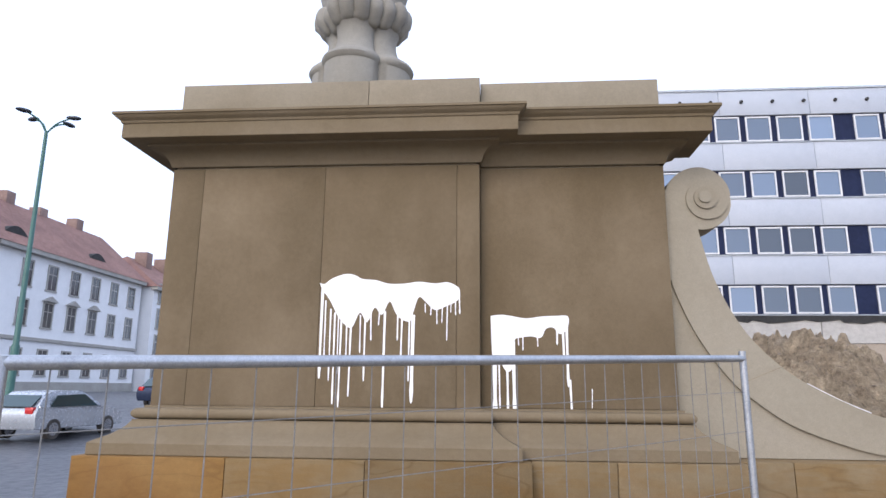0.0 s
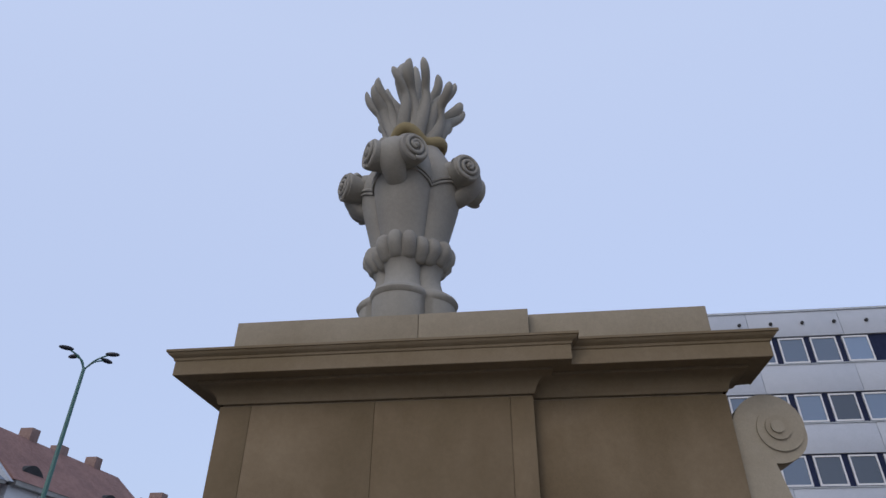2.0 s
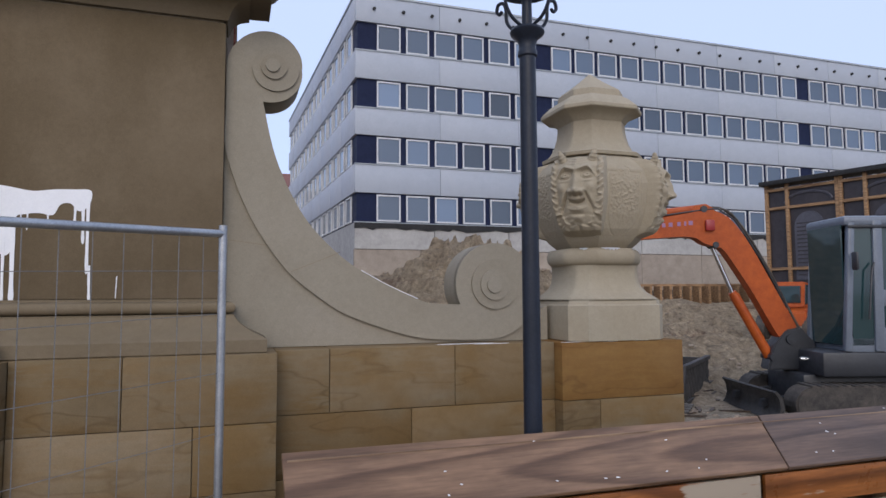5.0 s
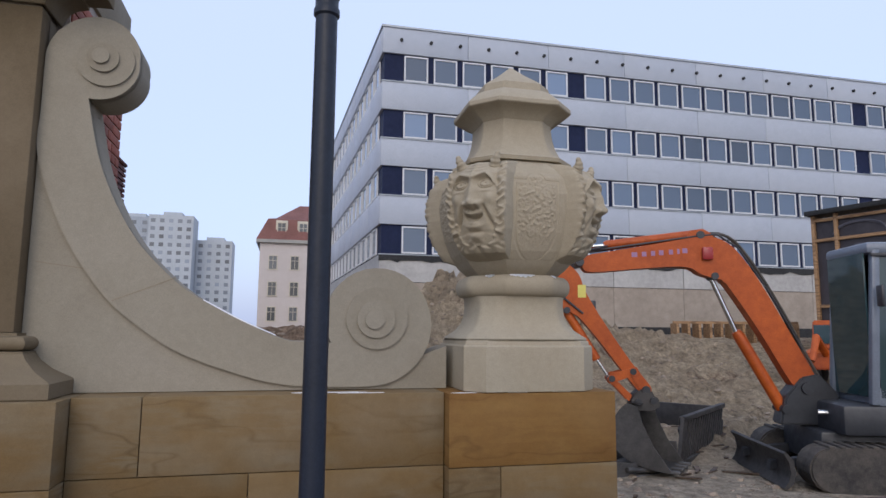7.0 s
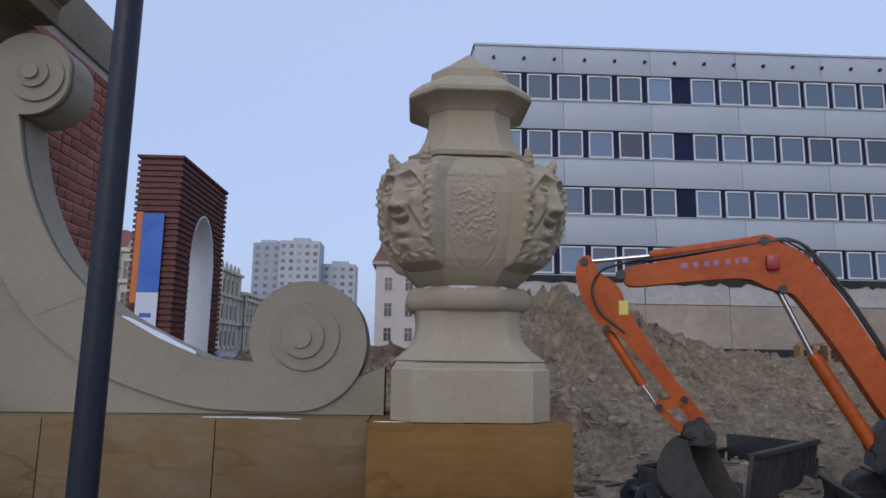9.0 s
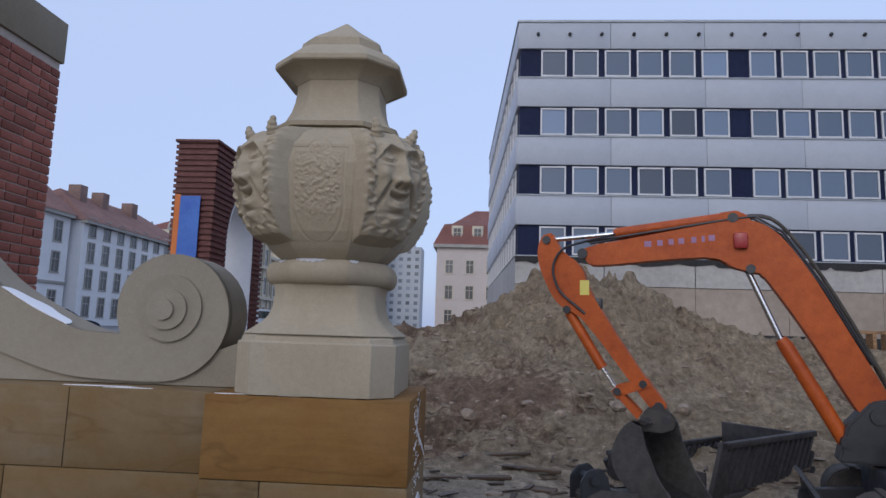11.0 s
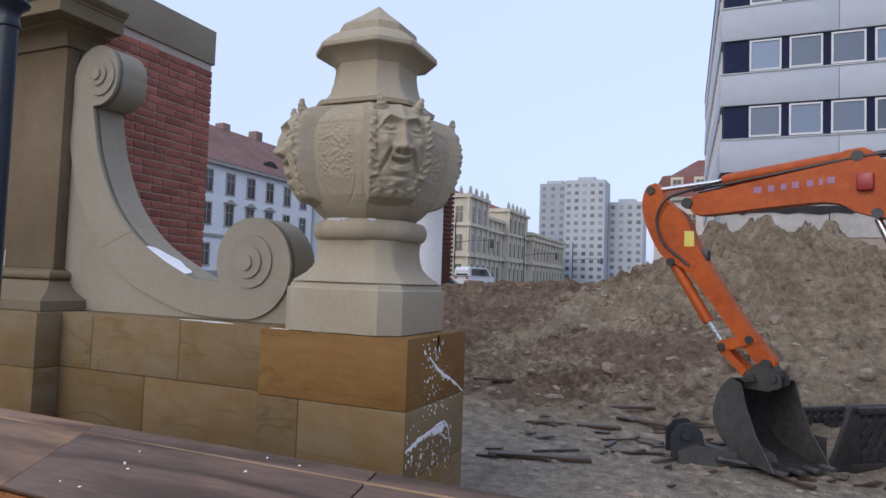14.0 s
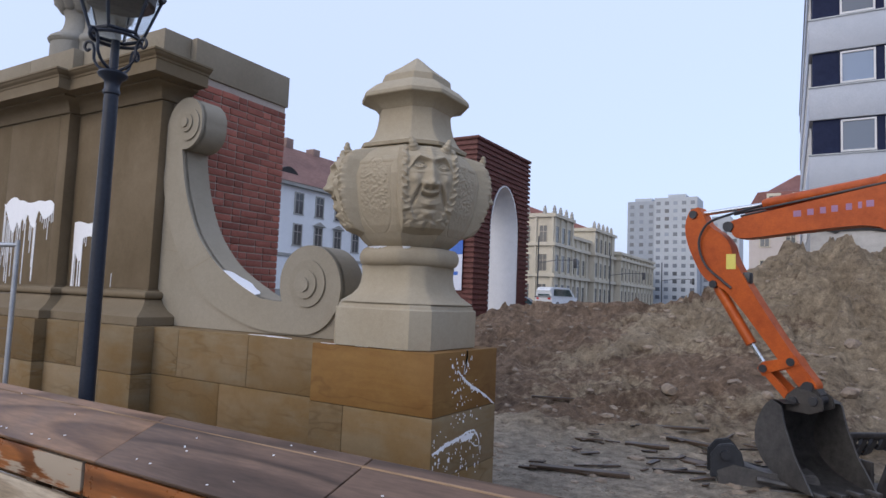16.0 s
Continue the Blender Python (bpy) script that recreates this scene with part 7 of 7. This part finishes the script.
def make_car(name, label, loc, rz, paint, van=False):
    c = thing(name, label, "van" if van else "car", loc, rz, local=True)
    L, W, H = (4.6, 1.85, 1.95) if van else (4.15, 1.72, 1.47)
    if van:
        low = [(-2.28, 0.35), (-2.30, 1.0), (-2.22, 1.1), (2.15, 1.1), (2.28, 0.85), (2.30, 0.4)]
        green = [(-2.2, 1.08), (-2.1, 1.90), (0.9, 1.95), (1.3, 1.85), (2.05, 1.08)]
    else:
        low = [(-2.02, 0.32), (-2.08, 0.62), (-2.02, 0.92), (-1.6, 0.97), (1.0, 0.95), (1.85, 0.80), (2.05, 0.60), (2.06, 0.32)]
        green = [(-1.95, 0.93), (-1.55, 1.36), (-1.2, 1.45), (-0.2, 1.47), (0.25, 1.42), (1.05, 0.94)]
    def body(outline, w0, w1):
        bm = bmesh.new()
        add_prism(bm, smooth_curve(outline, 3), w1 - w0, Matrix.Translation((0, w0, 0)) @ UPRIGHT)
        zt = max(z for _, z in outline)
        for v in bm.verts:
            if v.co.z > zt - 0.35 * (1 if outline is green else 0.0):
                v.co.y *= 0.84
        bmesh.ops.bevel(bm, geom=list(bm.edges), offset=0.05, segments=2, affect="EDGES", clamp_overlap=True)
        return bm
    b = part("body", body(low, -W / 2, W / 2), paint, c)
    part("roof", body(green, -W / 2 + 0.06, W / 2 - 0.06), paint, c)
    for s in (-1, 1):
        y = s * (W / 2 - 0.045)
        gl = [(-1.45, 0.98), (-1.2, 1.33), (0.05, 1.36), (0.75, 0.98)] if not van else [(-1.9, 1.15), (-1.85, 1.78), (0.9, 1.8), (1.6, 1.15)]
        bm = bmesh.new()
        add_prism(bm, gl, 0.02, Matrix.Translation((0, y - (0.02 if s > 0 else 0.0), 0)) @ UPRIGHT)
        part("side_window", bm, CAB_GLASS, c)
        part("tail_lamp", box(-2.1 if not van else -2.32, -1.95, s * 0.62 - 0.14, s * 0.62 + 0.14, 0.78, 0.98, 0.03), TAILRED, b)
    bm = bmesh.new()
    q = [(-2.0, 1.0), (-1.62, 1.34)] if not van else [(-2.26, 1.15), (-2.18, 1.8)]
    vs = [bm.verts.new((x, y, z)) for (x, z) in q for y in (-0.62, 0.62)] + [bm.verts.new((x - 0.03, y, z)) for (x, z) in q for y in (-0.62, 0.62)]
    for f in ((0, 1, 3, 2), (4, 6, 7, 5), (0, 4, 5, 1), (2, 3, 7, 6), (0, 2, 6, 4), (1, 5, 7, 3)):
        bm.faces.new([vs[i] for i in f])
    part("rear_window", bm, CAB_GLASS, c)
    for x in (-1.28, 1.3):
        for s in (-1, 1):
            bm = bmesh.new()
            bmesh.ops.create_cone(bm, segments=24, radius1=0.31, radius2=0.31, depth=0.2, cap_ends=True, matrix=Matrix.Translation((x, s * (W / 2 - 0.09), 0.31)) @ Matrix.Rotation(radians(90), 4, "X"))
            t = part("tyre", bm, RUBBER, c)
            bm = bmesh.new()
            bmesh.ops.create_cone(bm, segments=20, radius1=0.2, radius2=0.2, depth=0.22, cap_ends=True, matrix=Matrix.Translation((x, s * (W / 2 - 0.09), 0.31)) @ Matrix.Rotation(radians(90), 4, "X"))
            part("rim", bm, HUB, t)
    return c


def make_mast():
    m = thing("street_mast", "tall green street light mast with four lamp heads", "street lamp", (-17.75, 23.9, 0.25), local=True)
    part("pole", tube([(0, 0, 0), (0, 0, 0.3), (0, 0, 3.0), (0, 0, 3.1), (-0.05, 0, 11.8)], [0.17, 0.17, 0.15, 0.11, 0.07], 14), GREENPOLE, m)
    for k, a in enumerate((15, 75, 165, 225)):
        c, s = math.cos(radians(a)), math.sin(radians(a))
        part("arm", tube(smooth_curve([(-0.05, 0, 11.7), (0.31 * c, 0.31 * s, 12.15), (0.75 * c, 0.75 * s, 12.4)], 4), 0.035, 7), GREENPOLE, m)
        bm = bmesh.new()
        bmesh.ops.create_uvsphere(bm, u_segments=14, v_segments=8, radius=1)
        bm.transform(Matrix.Translation((0.92 * c, 0.92 * s, 12.45)) @ Matrix.Rotation(radians(a), 4, "Z") @ Matrix.Diagonal((0.30, 0.14, 0.09, 1)))
        part("lamp_head", bm, DARK_PAINT, m)


def make_street_poles():
    for x, y, h in ((-24.0, 78.0, 9.0), (-20.0, 96.0, 8.0), (-16.0, 112.0, 8.0)):
        t = thing("signal_pole", "thin dark traffic signal pole with an overhanging arm", "traffic light", (x, y, 1.2), local=True, group="signal poles")
        part("pole", tube([(0, 0, 0), (0, 0, h)], 0.09, 8), DARK_PAINT, t)
        part("arm", tube([(0, 0, h * 0.62), (2.5, 0, h * 0.66), (5.0, 0, h * 0.66)], 0.05, 7), DARK_PAINT, t)
        part("signal_head", box(4.8, 5.15, -0.2, 0.2, h * 0.55, h * 0.68, 0.04), DARK_PAINT, t)


# ---- timber framed hoarding with printed sheets ----
SHEET = surface("dark_printed_sheet", (0.022, 0.018, 0.022), (0.045, 0.038, 0.042), 0.5, 0.8, 5, 40, 0.1)
SHEET_ARCH = surface("printed_arch_grey", (0.05, 0.05, 0.065), (0.09, 0.09, 0.11), 0.5, 0.8, 9, 40, 0.1)


def make_hoarding():
    ang = math.degrees(math.atan2(-4.6, 1.3))
    h = thing("timber_hoarding", "tall timber framed hoarding with dark printed window sheets", "hoarding", (20.7, 19.5, 1.0), ang, local=True)
    n, pitch, top = 4, 2.55, 4.65
    for i in range(n):
        x = i * pitch
        part("sheet", box(x + 0.1, x + pitch - 0.1, 0.05, 0.09, 0.0, top - 0.1), SHEET, h)
        c = x + 1.5
        pts = [(c - 0.5, 1.2), (c + 0.5, 1.2)] + [(c + 0.5 * math.cos(radians(t)), 3.1 + 0.5 * math.sin(radians(t))) for t in range(0, 181, 15)]
        bm = bmesh.new()
        add_prism(bm, pts, 0.02, Matrix.Translation((0, 0.03, 0)) @ UPRIGHT)
        part("printed_window", bm, SHEET_ARCH, h)
        for k in range(14):
            part("printed_bar", box(c - 0.42, c + 0.42, 0.02, 0.03, 1.35 + 0.14 * k, 1.40 + 0.14 * k), SHEET, h)
        for dx in (0.0, 0.75, pitch - 0.12):
            part("post", box(x + dx, x + dx + 0.11, -0.06, 0.05, 0, top, 0.006), NEWTIMBER, h)
        for z in (1.55, 3.75, top - 0.22):
            part("rail", box(x + 0.11, x + pitch - 0.12, -0.05, 0.02, z, z + 0.1, 0.005), NEWTIMBER, h)
        part("arch_print", tube([(c + 0.8 * math.cos(radians(t)), 0.04, 3.95 + 0.35 * math.sin(radians(t))) for t in range(0, 181, 20)], 0.05, 6), SHEET_ARCH, h)
    part("cap", box(-0.1, n * pitch, -0.25, 0.6, top, top + 0.16, 0.01), BLACK, h)
    part("return_sheet", box(-0.05, 0.0, 0.1, 5.0, 0, top), TIMBER, h)
    pal = thing("timber_rack", "row of upright orange-brown timber frames by the wall", "timber rack", (18.2, 24.0, 1.1), -8, local=True)
    part("beam", box(0, 5.2, 0, 0.1, 0.0, 0.15), NEWTIMBER, pal)
    part("beam", box(0, 5.2, 0, 0.1, 0.95, 1.05), NEWTIMBER, pal)
    for i in range(12):
        part("upright", box(0.45 * i, 0.45 * i + 0.1, -0.25, 0.3, 0.15, 0.95), NEWTIMBER, pal)


def make_second_digger():
    d = thing("wheel_digger", "orange wheeled digger standing behind the excavator", "digger", (16.3, 14.4, 0.5), -150, local=True)
    d.scale = (0.74, 0.74, 0.74)
    part("body", plate([(-1.2, 0.5), (-1.2, 1.1), (0.3, 1.15), (1.1, 1.0), (1.2, 0.5)], -0.7, 0.7, 0.05), ORANGE, d)
    cab = part("cab", plate([(-0.5, 1.12), (-0.45, 2.0), (0.35, 2.05), (0.6, 1.13)], -0.55, 0.55, 0.04), ORANGE, d, "orange cab with dark windows")
    for s in (-1, 1):
        bm = bmesh.new()
        add_prism(bm, [(-0.4, 1.25), (-0.36, 1.9), (0.28, 1.95), (0.45, 1.25)], 0.02, Matrix.Translation((0, s * 0.56 - 0.01, 0)) @ UPRIGHT)
        part("window", bm, CAB_GLASS, cab)
    part("front_window", box(0.42, 0.60, -0.45, 0.45, 1.3, 1.9), CAB_GLASS, cab)
    for x in (-0.8, 0.8):
        for s in (-1, 1):
            bm = bmesh.new()
            bmesh.ops.create_cone(bm, segments=22, radius1=0.42, radius2=0.42, depth=0.3, cap_ends=True, matrix=Matrix.Translation((x, s * 0.75, 0.42)) @ Matrix.Rotation(radians(90), 4, "X"))
            part("tyre", bm, RUBBER, d)
    part("boom", tube([(1.1, 0, 1.0), (1.9, 0, 1.5), (2.4, 0, 0.8)], [0.12, 0.12, 0.08], 10), ORANGE, d)


CARX, CARY = -13.9, 21.4
make_excavator()
make_screen_bucket()
make_planks()
make_splinters()
make_portal()
make_white_house()
make_palace()
make_towers()
make_red_roof_house()
make_car("parked_car", "silver hatchback standing on the wet street", (CARX, CARY, ground_height(CARX, CARY) + 0.035), 86, SILVER)
make_car("parked_car", "dark blue car parked across the street", (-15.2, 32.5, ground_height(-15.2, 32.5) + 0.035), 75, NAVYCAR)
make_car("white_van", "white van parked far down the street", (-14.5, 60.0, ground_height(-14.5, 60.0) + 0.035), 80, VANWHITE, True)
make_car("parked_car", "silver hatchback parked by the portal", (-6.5, 33.0, ground_height(-6.5, 33.0) + 0.035), 60, SILVER)
make_mast()
make_street_poles()
make_hoarding()
make_second_digger()


# ---- many small pieces ----
make_plinth()
make_paint()
make_brick_wall()
